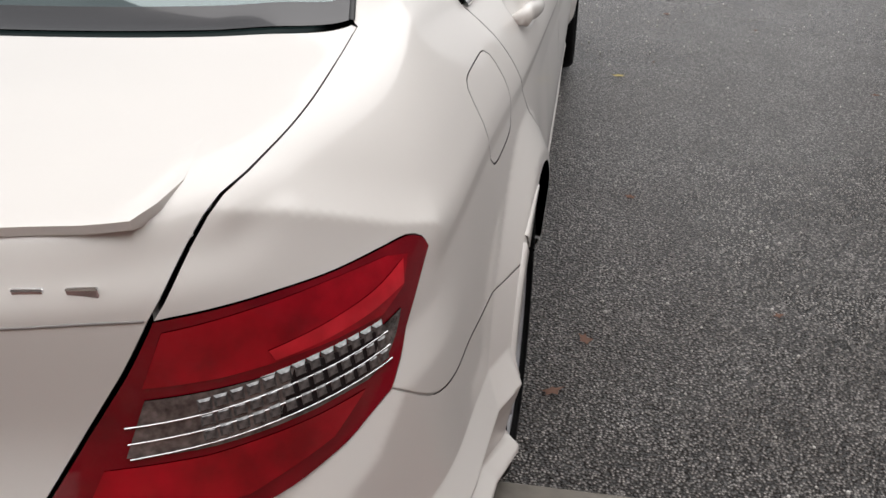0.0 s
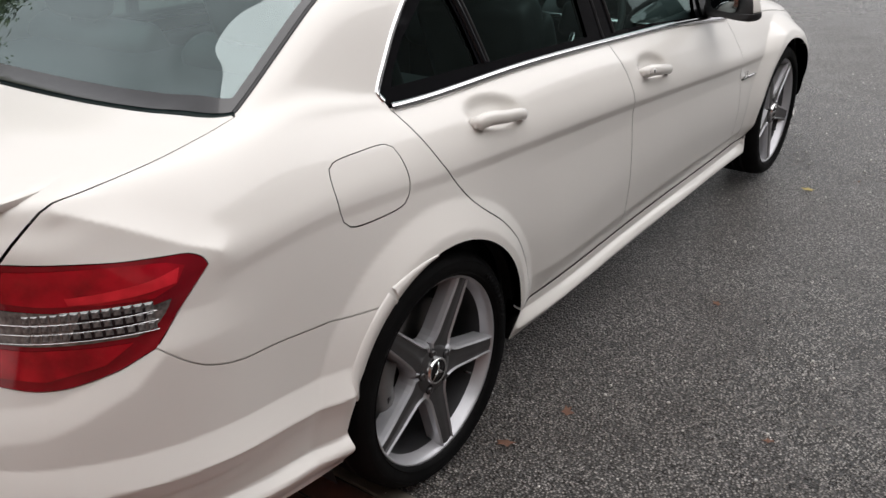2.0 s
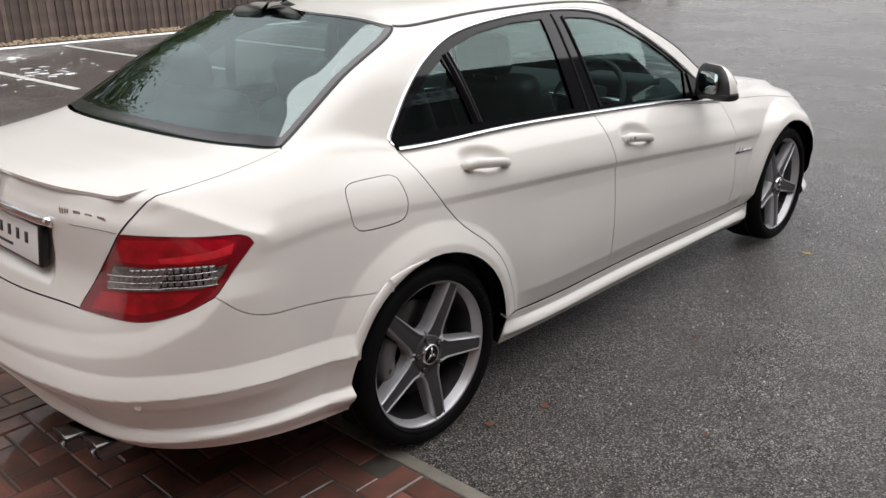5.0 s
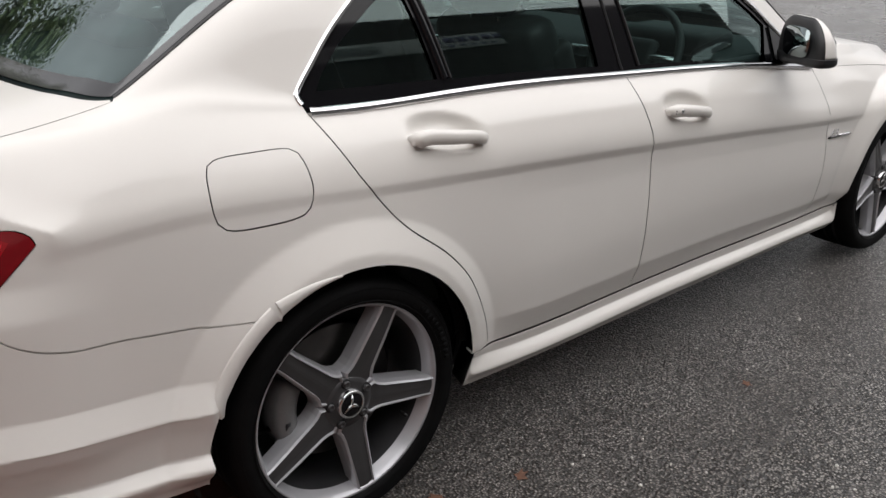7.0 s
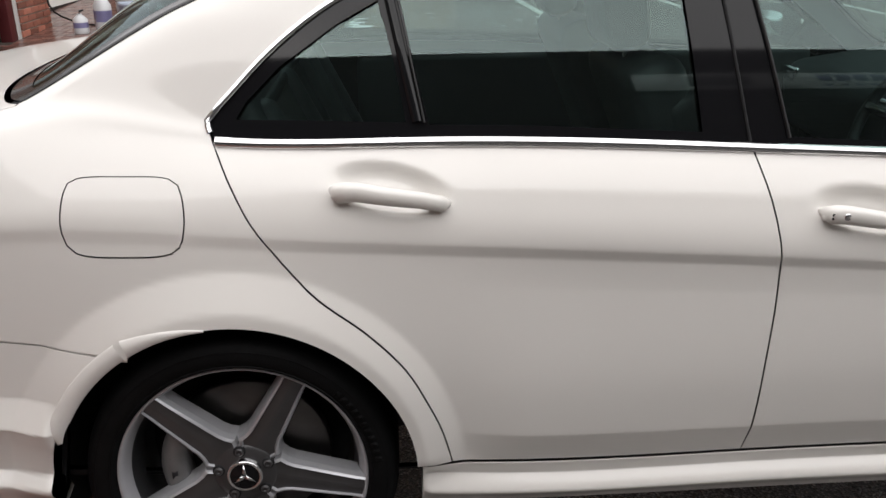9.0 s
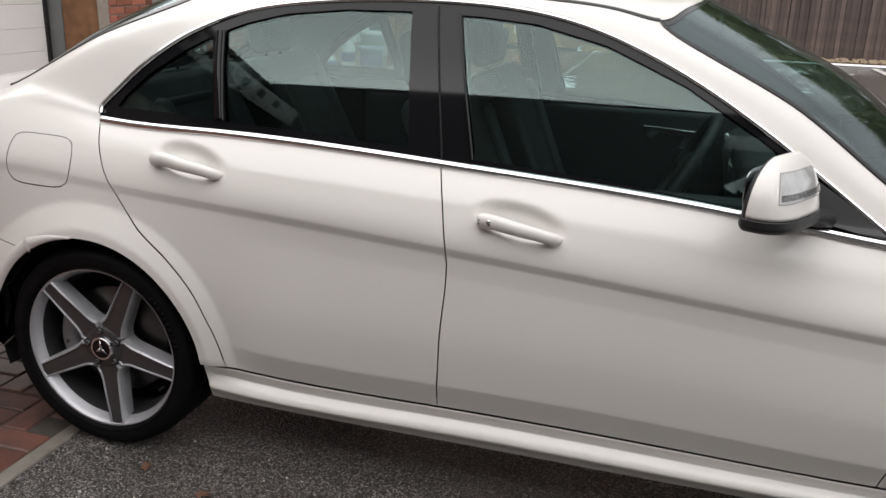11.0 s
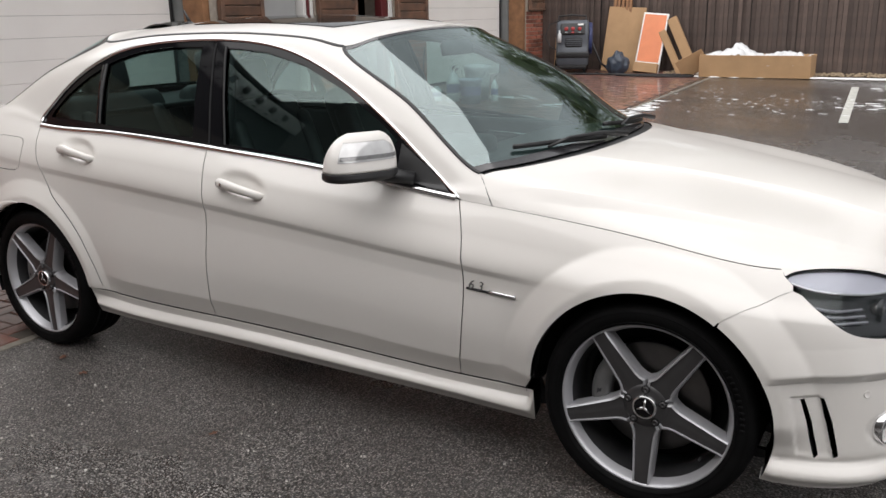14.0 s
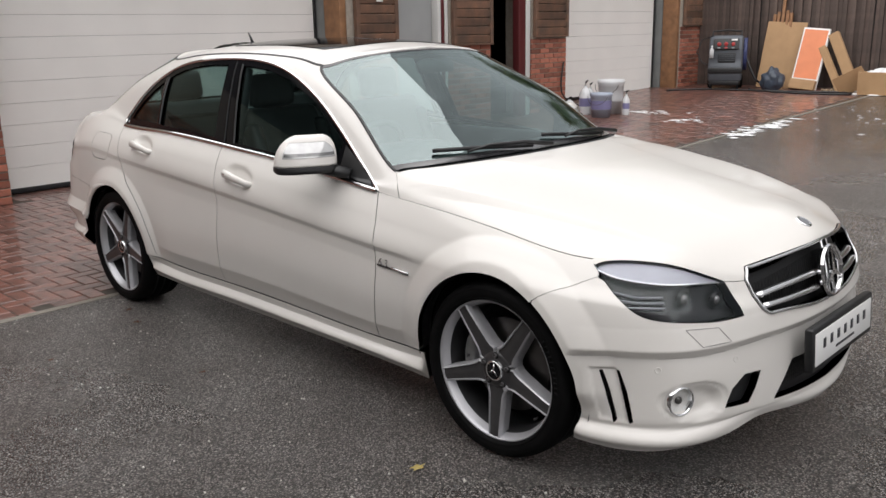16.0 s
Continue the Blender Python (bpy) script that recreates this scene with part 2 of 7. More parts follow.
    l.new(bump.outputs[0], b.inputs["Coat Normal"])
    return m


ASPHALT = asphalt_material()
PAVER = material("red_paver", (0.19, 0.078, 0.057), 0.34, coat=0.5, colour2=(0.080, 0.048, 0.040), scale=7, bump=0.0012, bump_scale=70, random_tint=0.35, rough_var=0.15)
JOINT = material("paving_sand", (0.06, 0.05, 0.04), 0.9, mottle=0.3, scale=20)
CONCRETE = material("concrete_edging", (0.20, 0.18, 0.15), 0.65, mottle=0.4, scale=12, bump=0.001)
DOOR_WHITE = material("white_door_panel", (0.86, 0.845, 0.815), 0.45, mottle=0.05, scale=2, bump=0.0006, bump_scale=120)
FENCE = material("weathered_fence_board", (0.105, 0.075, 0.062), 0.8, colour2=(0.055, 0.040, 0.035), scale=5, random_tint=0.3, bump=0.002, bump_scale=30)
SLAT = material("oiled_timber_slat", (0.20, 0.105, 0.065), 0.7, colour2=(0.09, 0.06, 0.045), scale=6, random_tint=0.3, bump=0.002, bump_scale=30)
POST = material("orange_timber_post", (0.30, 0.15, 0.07), 0.65, mottle=0.4, scale=9)
BRICK = material("red_brick", (0.36, 0.125, 0.075), 0.8, colour2=(0.24, 0.10, 0.075), scale=9, random_tint=0.45, bump=0.002, bump_scale=60)
MORTAR = material("mortar", (0.36, 0.32, 0.27), 0.9, mottle=0.2, scale=20)
GREY_FRAME = material("grey_steel_frame", (0.18, 0.19, 0.19), 0.5, mottle=0.15, scale=6)
GREY_DOOR = material("grey_door", (0.33, 0.34, 0.34), 0.45, mottle=0.08, scale=3)
WHITE_FRAME = material("white_frame", (0.62, 0.62, 0.60), 0.45, mottle=0.06, scale=4)
MAROON = material("maroon_frame", (0.10, 0.018, 0.02), 0.4, mottle=0.2, scale=6)
LINE_PAINT = material("worn_line_paint", (0.50, 0.50, 0.46), 0.6, mottle=0.35, scale=14)
FOAM = material("soap_foam", (0.78, 0.79, 0.80), 0.6, mottle=0.12, scale=14, bump=0.004, bump_scale=60)
GRAVEL = material("pale_gravel", (0.34, 0.26, 0.17), 0.85, mottle=0.5, scale=30)
CARD = material("brown_cardboard", (0.40, 0.25, 0.13), 0.8, mottle=0.15, scale=5)
ORANGE = material("faded_orange_sheet", (0.72, 0.25, 0.12), 0.6, mottle=0.12, scale=5)
WRAP = material("plastic_wrap", (0.66, 0.67, 0.68), 0.25, mottle=0.2, scale=10, bump=0.006, bump_scale=22)
MACHINE = material("grey_machine_plastic", (0.085, 0.095, 0.11), 0.45, mottle=0.15, scale=8)
MACHINE_BLUE = material("blue_hose", (0.03, 0.04, 0.12), 0.5)
RED_KNOB = material("red_dial", (0.35, 0.03, 0.03), 0.4)
BAG = material("blue_grey_bag", (0.045, 0.06, 0.085), 0.4, mottle=0.4, scale=10, bump=0.008, bump_scale=14)
BUCKET = material("white_bucket", (0.60, 0.61, 0.62), 0.35, mottle=0.05, scale=5)
BUCKET_BLUE = material("grey_blue_bucket", (0.34, 0.38, 0.46), 0.35, mottle=0.08, scale=5)
PURPLE = material("purple_label", (0.20, 0.19, 0.34), 0.4)
CLAD = material("dark_cladding", (0.02, 0.02, 0.021), 0.6, mottle=0.3, scale=4)
BARK = material("bark", (0.09, 0.07, 0.05), 0.9, mottle=0.4, scale=12, bump=0.01, bump_scale=20)
LEAF = material("leaves", (0.050, 0.078, 0.024), 0.55, colour2=(0.085, 0.11, 0.035), scale=3)
DRY_LEAF = material("fallen_leaf", (0.13, 0.06, 0.035), 0.7, mottle=0.4, scale=40)
YELLOW_LEAF = material("yellow_fallen_leaf", (0.38, 0.30, 0.10), 0.7, mottle=0.3, scale=40)
PALE_STONE = material("pale_chip", (0.55, 0.53, 0.50), 0.7)
FAR_CLAD = material("weathered_grey_cladding", (0.13, 0.125, 0.12), 0.7, mottle=0.3, scale=4)
DARK_CAR = material("black_car_paint", (0.012, 0.013, 0.016), 0.25, 0, 1.0)

g = bmesh.new()
lines = [-250, -6, 1, 19, 250]
rows = [[g.verts.new((x, y, rise_at(y))) for x in (-250, 250)] for y in lines]
for p, q in zip(rows, rows[1:]):
    g.faces.new((p[0], p[1], q[1], q[0]))
tagged(part("ground", g, ASPHALT, smooth=False), "wet dark grey asphalt yard with pale chippings", "ground", kind="structure")

# parking bay lines and the worn white kerb line along the fence
for (x0, y0), (x1, y1) in (((2.25, 10.75), (2.46, 7.25)), ((4.18, 11.5), (4.50, 7.3)), ((6.4, 11.5), (6.7, 7.3)), ((8.6, 11.5), (8.9, 7.3))):
    b = bmesh.new()
    d = Vector((x1 - x0, y1 - y0, 0)).normalized().cross(Vector((0, 0, 1))) * .05
    f = b.faces.new([b.verts.new((x + s * d.x, y + s * d.y, rise_at(y) + z)) for z in (.004,) for x, y, s in ((x0, y0, -1), (x0, y0, 1), (x1, y1, 1), (x1, y1, -1))])
    bmesh.ops.recalc_face_normals(b, faces=b.faces)
    tagged(part("bay_line", b, LINE_PAINT, smooth=False), "worn off-white painted parking bay line on asphalt", "road marking", "bay lines", "structure")


def blobs(name, spots, mat, label, seed, category="foam"):
    """Irregular thin splashes lying on the ground."""
    rng = random.Random(seed)
    b = bmesh.new()
    for cx, cy, lx, ly, count, size in spots:
        for _ in range(count):
            x, y = cx + rng.gauss(0, lx), cy + rng.gauss(0, ly)
            r = size * rng.uniform(.25, 1.0)
            n = rng.randint(7, 12)
            st = rng.uniform(1, 3.0)
            ring = []
            for i in range(n):
                a = 2 * math.pi * i / n
                q = r * rng.uniform(.5, 1.1)
                px, py = x + q * st * math.cos(a), y + q * math.sin(a)
                ring.append(b.verts.new((px, py, rise_at(py) + .006)))
            c = b.verts.new((x, y, rise_at(y) + .006 + r * .06))
            for i in range(n):
                b.faces.new((ring[i], ring[(i + 1) % n], c))
    bmesh.ops.recalc_face_normals(b, faces=b.faces)
    return tagged(part(name, b, mat), label, category, kind="stuff")


blobs("soap_foam", [(3.0, 10.5, .30, .16, 16, .06), (2.75, 8.7, .22, .2, 16, .05), (3.0, 9.1, .5, .4, 22, .035), (2.3, 9.0, .18, .5, 16, .035),
                    (.0, 7.2, .09, .35, 45, .06), (.05, 7.9, .07, .2, 24, .05), (-1.2, 7.8, .12, .14, 26, .045), (-2.2, 8.35, .22, .10, 36, .045), (.9, 9.0, .6, .6, 40, .025), (1.6, 8.2, .5, .4, 30, .025)],
      FOAM, "white soap foam drying in patches on wet ground", 3)
# the foam's thick uneven rim where it has run up against the gravel
rng = random.Random(31)
b = bmesh.new()
rows = []
for k in range(150):
    x = -.35 + .1 * k
    mid = 11.78 + .10 * math.sin(x * 1.3) * .3 + rng.uniform(-.012, .012)
    half = (.13 if x < 1.2 else .075) * rng.uniform(.55, 1.15) * (1 if k > 2 else .4)
    rows.append([b.verts.new((x, mid + q * half, rise_at(mid) + .005 + h)) for q, h in ((-1, 0), (-.7, .014), (0, .022), (.7, .014), (1, 0))])
for p, q in zip(rows, rows[1:]):
    for e in range(4):
        b.faces.new((p[e], q[e], q[e + 1], p[e + 1]))
bmesh.ops.recalc_face_normals(b, faces=b.faces)
tagged(part("foam_rim", b, FOAM), "long white rim of soap foam along the gravel", "foam", kind="stuff")

# concrete edging between brick and asphalt
b = bmesh.new()
box_bm(.055, 7.2, .06, (-.155, -2.6, -.024), .006, bm=b)
turn = Matrix.Rotation(math.atan(.03), 4, "X")
box_bm(.055, 11.4, .06, (-.10, 6.69, .148), .006, turn @ Matrix.Rotation(radians(-.6), 4, "Z"), bm=b)
tagged(part("edging", b, CONCRETE, smooth=False), "narrow concrete edging strip beside brick paving", "kerb", kind="structure")


# brick building with garage doors
WALL_X, DOOR_X = -3.60, -4.12
TOP = 3.3
wall_bits = [(-7.0, -.19), (3.88, 4.70), (5.67, 6.53), (7.48, 8.36), (11.95, 13.1)]
b = bmesh.new()
for y0, y1 in wall_bits:
    box_bm(.5, y1 - y0, TOP + .2, (WALL_X - .262, (y0 + y1) / 2, TOP / 2 - .1), bm=b)
for y0, y1, z0 in ((-.19, 3.88, 2.9), (4.70, 5.67, 2.4), (6.53, 7.48, 2.4), (8.36, 11.95, 3.1)):
    box_bm(.5, y1 - y0, TOP - z0, (WALL_X - .262, (y0 + y1) / 2, (TOP + z0) / 2), bm=b)
wall = tagged(part("wall_garage", b, MORTAR, smooth=False), "red brick garage wall with pale mortar joints", "wall", kind="structure")
b = box_bm(6, 20.6, .2, (-6.86, 3.05, TOP + .1))
b2 = box_bm(6, 5.6, 2.0, (-6.6, -4.25, TOP + 1.0))
box_bm(6.3, 5.9, .12, (-6.7, -4.25, TOP + 2.06), bm=b2)
tagged(part("upper_storey", b2, CLAD, smooth=False), "dark clad upper storey over the garage", "wall", kind="structure")
tagged(part("roof_garage", b, CLAD, smooth=False), "flat dark garage roof", "roof", kind="structure")
b = box_bm(.2, 20.2, TOP, (-9.7, 3.05, TOP / 2))
box_bm(6, .2, TOP, (-6.9, -6.9, TOP / 2), bm=b)
box_bm(6, .2, TOP, (-6.9, 13.0, TOP / 2), bm=b)
tagged(part("wall_back", b, CLAD, smooth=False), "dark back wall of the garage", "wall", kind="structure")


def garage_door(y0, y1, top, name):
    door = empty(name, (DOOR_X, y0, 0), "white sectional garage door, closed, with horizontal ribs", "garage door", kind="structure")
    n = int(top / .205) + 1
    for i in range(n):
        z0 = rise_at((y0 + y1) / 2) + .03 + i * .205
        ob = part("door_section", box_bm(.04, y1 - y0 + .3, .2025, (0, (y1 - y0) / 2, z0 + .1), .003), DOOR_WHITE, door, smooth=False)
    part("rubber_seal", box_bm(.05, y1 - y0 + .3, .05, (0, (y1 - y0) / 2, rise_at((y0 + y1) / 2) + .01), .004), BLACK, door)
    return door


garage_door(-.19, 3.88, 3.0, "door_1")
garage_door(8.36, 11.95, 3.2, "door_2")
# door frames and posts
for i, (y, z1) in enumerate(((3.88, 3.0), (11.95, 3.2))):
    tagged(part("frame", box_bm(.16, .09, z1, (DOOR_X + .12, y - .05, z1 / 2), .008), GREY_FRAME), "grey steel garage door frame", "door frame", kind="structure")
    tagged(part("frame", box_bm(.03, .03, z1, (DOOR_X + .035, y - .11, z1 / 2), .004), BLACK), "black rubber door seal strip", "door frame", kind="structure")
    tagged(part("timber_post", box_bm(.30, .10, z1, (WALL_X - .16, y - .053, z1 / 2), .008), POST), "orange-brown timber door post", "post", kind="structure")
tagged(part("door_3", box_bm(.05, .72, 2.4, (WALL_X - .15, 5.10, 1.2 + .12), .006), GREY_DOOR), "plain grey side door beside white frame", "door", kind="structure")
for y, w, mat, lab in ((5.49, .06, WHITE_FRAME, "white"), (5.56, .05, MAROON, "maroon"), (5.625, .06, WHITE_FRAME, "white"), (7.26, .16, MAROON, "maroon"), (7.40, .10, WHITE_FRAME, "white")):
    tagged(part("frame", box_bm(.12, w, 2.5, (WALL_X - .07, y, 1.25 + .12), .006), mat), lab + " painted upright door frame post", "door frame", kind="structure")


def slat_panel(y0, y1, z0, z1):
    thing = empty("slat_panel", (WALL_X + .002, y0, z0), "weathered brown timber slat panel fixed to brick wall", "cladding", "slat panels")
    n = int((z1 - z0) / .115)
    for i in range(n):
        z = (i + .5) * .115
        part("slat", box_bm(.035, y1 - y0 - .1, .104, (.03, (y1 - y0) / 2, z), .006, Matrix.Rotation(radians(7), 4, "Y")), SLAT, thing, smooth=False)
    for y in (.03, y1 - y0 - .03):
        part("batten", box_bm(.06, .06, z1 - z0, (.03, y, (z1 - z0) / 2), .005), SLAT, thing, smooth=False)
    part("bottom_rail", box_bm(.06, y1 - y0, .03, (.032, (y1 - y0) / 2, -.014), .004), SLAT, thing, smooth=False)


for y0, y1, z0 in ((3.98, 4.68, 1.34), (5.70, 6.52, 1.29), (7.50, 8.34, 1.37), (12.05, 13.08, 1.50)):
    slat_panel(y0, y1, z0, 3.4)

# fence of upright boards
fence = empty("fence", (0, 12.7, 0), "dark weathered timber fence of upright boards", "fence", kind="structure")
rng = random.Random(11)
kinds = []
for k in range(4):
    bm = box_bm(.070 + .004 * k, .022, 2.9, (0, 0, 1.45), .004, segments=1)
    me = bpy.data.meshes.new("board")
    bm.to_mesh(me)
    bm.free()
    me.materials.append(FENCE)
    kinds.append(me)
x = -3.55
i = 0
while x < 18.6:
    ob = new("board", rng.choice(kinds))
    ob.parent = fence
    ob.location = (x, (.0 if i % 2 else .024) + rng.uniform(-.004, .004), .28 + rng.uniform(-.02, .02))
    ob.rotation_euler = (rng.uniform(-.008, .008), rng.uniform(-.006, .006), 0)
    x += .074 + rng.uniform(-.003, .006)
    i += 1
part("fence_backing", box_bm(24.6, .03, 2.7, (8.7, .06, 1.6)), CLAD, fence, smooth=False)
# gravel strip in front of the fence
b = bmesh.new()
for _ in range(2600):
    gx, gy = rng.uniform(-1.0, 20), rng.uniform(12.1, 12.66)
    s = rng.uniform(.012, .035)
    bmesh.ops.create_icosphere(b, subdivisions=1, radius=s, matrix=Matrix.Translation((gx, gy, rise_at(gy) + s * .4)) @ Matrix.Diagonal((1.2, 1, .7, 1)))
tagged(part("gravel", b, GRAVEL), "pale brown gravel strip along the fence", "gravel", kind="stuff")

# dark clad building across the yard and its banner
b = box_bm(46, 4, 8.9, (3, -12.0, 4.45))
far = tagged(part("building_far", b, FAR_CLAD, smooth=False), "grey clad two-storey building across the yard", "building", kind="structure")
for k in range(43):
    part("cladding_board", box_bm(46, .03, .19, (3, -9.985, .12 + k * .207), .006, segments=1), FAR_CLAD, far, smooth=False)
# banners on both buildings; their print is plain bars
sign = tagged(part("banner", box_bm(6.2, .03, .78, (7.0, -9.93, 7.2), .006), PLATE_WHITE), "white banner sign with dark print on dark cladding", "sign", "banners")
for k in range(6):
    part("print_bar", box_bm(.30, .01, .30, (7.9 + .42 * k, -9.91, 7.32)), PURPLE, sign)
    part("print_bar", box_bm(.18, .01, .10, (7.9 + .36 * k, -9.91, 6.98)), PURPLE, sign)
part("print_patch", box_bm(1.3, .01, .46, (5.6, -9.91, 7.2), bevel=.004), GREY_DOOR, sign)
sign = tagged(part("banner", box_bm(.03, 4.9, .62, (-3.56, -4.75, 4.92), .006), PLATE_WHITE), "long white banner sign with dark print on brick wall", "sign", "banners")
for k in range(7):
    part("print_bar", box_bm(.01, .20, .24, (-3.54, -6.4 + .56 * k, 4.98)), PRINT, sign)
    part("print_bar", box_bm(.01, .10, .05, (-3.54, -6.2 + .46 * k, 4.72)), PRINT, sign)


def tree(at, height, seed):
    rng = random.Random(seed)
    t = empty("tree", at, "tall leafy green tree behind the timber fence", "tree", "trees behind the fence")
    b = bmesh.new()
    tube([(0, 0, -.3), (.05, .02, height * .3), (-.05, .06, height * .6), (0, 0, height * .92)], [.22, .17, .11, .03], 10, bm=b)
    tips = []
    for k in range(16):
        a, z = rng.uniform(0, 6.28), height * rng.uniform(.25, .85)
        r = (1.15 - z / height) * height * .32
        p, q = Vector((0, 0, z)), Vector((r * math.cos(a), r * math.sin(a), z + r * .5))
        tube([p, (p + q) / 2 + Vector((0, 0, -.1)), q], [.06, .04, .012], 6, bm=b)
        tips += [(p + q) / 2, q, q * .8 + p * .2]
    part("trunk", b, BARK, t)
    verts, faces = [], []
    for _ in range(8500):
        c = rng.choice(tips) + Vector((rng.gauss(0, .5), rng.gauss(0, .5), rng.gauss(0, .45)))
        s = rng.uniform(.08, .17) * height / 12
        u = Vector((rng.gauss(0, 1), rng.gauss(0, 1), rng.gauss(0, .6))).normalized()
        w = u.cross(Vector((rng.gauss(0, 1), rng.gauss(0, 1), rng.gauss(0, 1)))).normalized()
        k = len(verts)
        verts += [c - u * s, c + w * s * .5, c + u * s, c - w * s * .5]
        faces.append((k, k + 1, k + 2, k + 3))
    raw("crown", verts, faces, LEAF, t, smooth=False)


for k, (x, y, h) in enumerate(((-6.5, 15.5, 8.5), (-2.5, 16, 8.8), (1.2, 15.2, 8.2), (4.6, 16.2, 9), (8.2, 15.3, 9.5), (12, 16.2, 11), (16, 15.5, 10.5), (6.5, 20.5, 11.5), (10.5, 21, 12.5), (15, 20.5, 12))):
    tree((x, y, .4), h, 20 + k)

# ---- the car's skin: hoops of design curves from sill to roof, each from the tail's middle round the side to the nose's middle ----
HOOPS = {
    "floor": [(-1.00, 0, .34), (-.97, .40, .325), (-.885, .65, .30), (-.68, .81, .288), (-.36, .86, .27), (0, .85, .24), (.40, .845, .215), (1.06, .835, .20),
              (1.70, .825, .19), (2.14, .815, .18), (2.45, .815, .172), (2.765, .83, .17), (3.12, .845, .17), (3.36, .735, .175), (3.505, .43, .222), (3.570, 0, .190)],
    "lip": [(-1.03, 0, .395), (-1.00, .40, .385), (-.905, .67, .36), (-.68, .83, .355), (-.36, .88, .345), (0, .87, .32), (.40, .868, .27), (1.06, .862, .255),
            (1.70, .856, .245), (2.14, .849, .235), (2.45, .849, .23), (2.765, .86, .24), (3.12, .865, .235), (3.375, .75, .235), (3.532, .44, .268), (3.592, 0, .240)],
    "door_foot": [(-1.035, 0, .49), (-1.005, .40, .485), (-.91, .67, .465), (-.69, .82, .45), (-.36, .868, .43), (0, .88, .40), (.40, .864, .335), (1.06, .850, .312),
                  (1.70, .842, .30), (2.14, .835, .288), (2.45, .845, .30), (2.765, .88, .33), (3.12, .865, .36), (3.375, .735, .38), (3.527, .43, .39), (3.582, 0, .39)],
    "flank": [(-1.01, 0, .62), (-.98, .40, .62), (-.895, .665, .60), (-.685, .81, .58), (-.36, .862, .57), (0, .885, .56), (.40, .877, .54), (1.06, .872, .53),
              (1.70, .868, .51), (2.14, .862, .48), (2.45, .865, .48), (2.765, .885, .49), (3.12, .865, .50), (3.36, .72, .50), (3.512, .42, .51), (3.565, 0, .52)],
    "crease": [(-.955, 0, .80), (-.925, .40, .80), (-.848, .645, .80), (-.66, .79, .825), (-.36, .838, .857), (0, .853, .838), (.40, .866, .812), (1.06, .876, .768),
               (1.70, .876, .715), (2.14, .868, .675), (2.45, .868, .655), (2.765, .875, .645), (3.12, .845, .64), (3.345, .695, .61), (3.495, .42, .60), (3.552, 0, .61)],
    "upper": [(-.945, 0, .92), (-.92, .40, .92), (-.835, .63, .915), (-.62, .765, .915), (-.36, .80, .945), (0, .815, .925), (.40, .835, .905), (1.06, .845, .87),
              (1.70, .845, .82), (2.14, .83, .775), (2.45, .835, .75), (2.765, .84, .73), (3.12, .80, .69), (3.315, .66, .67), (3.468, .42, .645), (3.538, 0, .685)],
    "belt": [(-.90, 0, 1.00), (-.87, .40, 1.00), (-.78, .62, .995), (-.55, .72, 1.00), (-.32, .745, 1.02), (0, .757, .990), (.40, .775, .985), (1.06, .785, .957),
             (1.70, .79, .912), (2.12, .785, .862), (2.45, .79, .835), (2.765, .795, .80), (3.08, .755, .755), (3.275, .63, .748), (3.442, .42, .692), (3.512, 0, .748)],
    "deck": [(-.70, 0, 1.04), (-.68, .40, 1.038), (-.61, .60, 1.03), (-.47, .69, 1.03), (-.27, .725, 1.045), (0, .747, 1.005), (.40, .77, .995), (1.06, .779, .966),
             (1.70, .783, .921), (2.10, .778, .885), (2.35, .74, .905), (2.60, .66, .922), (2.78, .54, .925), (2.92, .40, .925), (2.97, .22, .930), (2.99, 0, .932)],
    "glass_base": [(-.50, 0, 1.06), (-.48, .40, 1.06), (-.44, .58, 1.058), (-.39, .672, 1.056), (-.22, .70, 1.07), (0, .735, 1.02), (.40, .765, 1.003), (1.06, .772, .975),
                   (1.70, .775, .93), (2.07, .765, .90), (2.16, .73, .94), (2.225, .66, .955), (2.30, .52, .965), (2.35, .36, .972), (2.375, .20, .975), (2.385, 0, .977)],
    "roof_edge": [(.10, 0, 1.395), (.10, .30, 1.385), (.14, .45, 1.37), (.20, .525, 1.345), (.32, .555, 1.345), (.48, .57, 1.36), (.65, .58, 1.37), (1.00, .585, 1.375),
                  (1.25, .58, 1.365), (1.42, .57, 1.345), (1.517, .555, 1.325), (1.56, .47, 1.345), (1.595, .35, 1.365), (1.615, .24, 1.375), (1.625, .12, 1.38), (1.63, 0, 1.382)],
}
REACH = {"floor": .10, "lip": .10, "door_foot": .20, "flank": .24, "crease": .12, "upper": .12, "belt": .30, "deck": .30, "glass_base": .26, "glass_mid": .26, "roof_edge": .28, "roof_mid": .28}


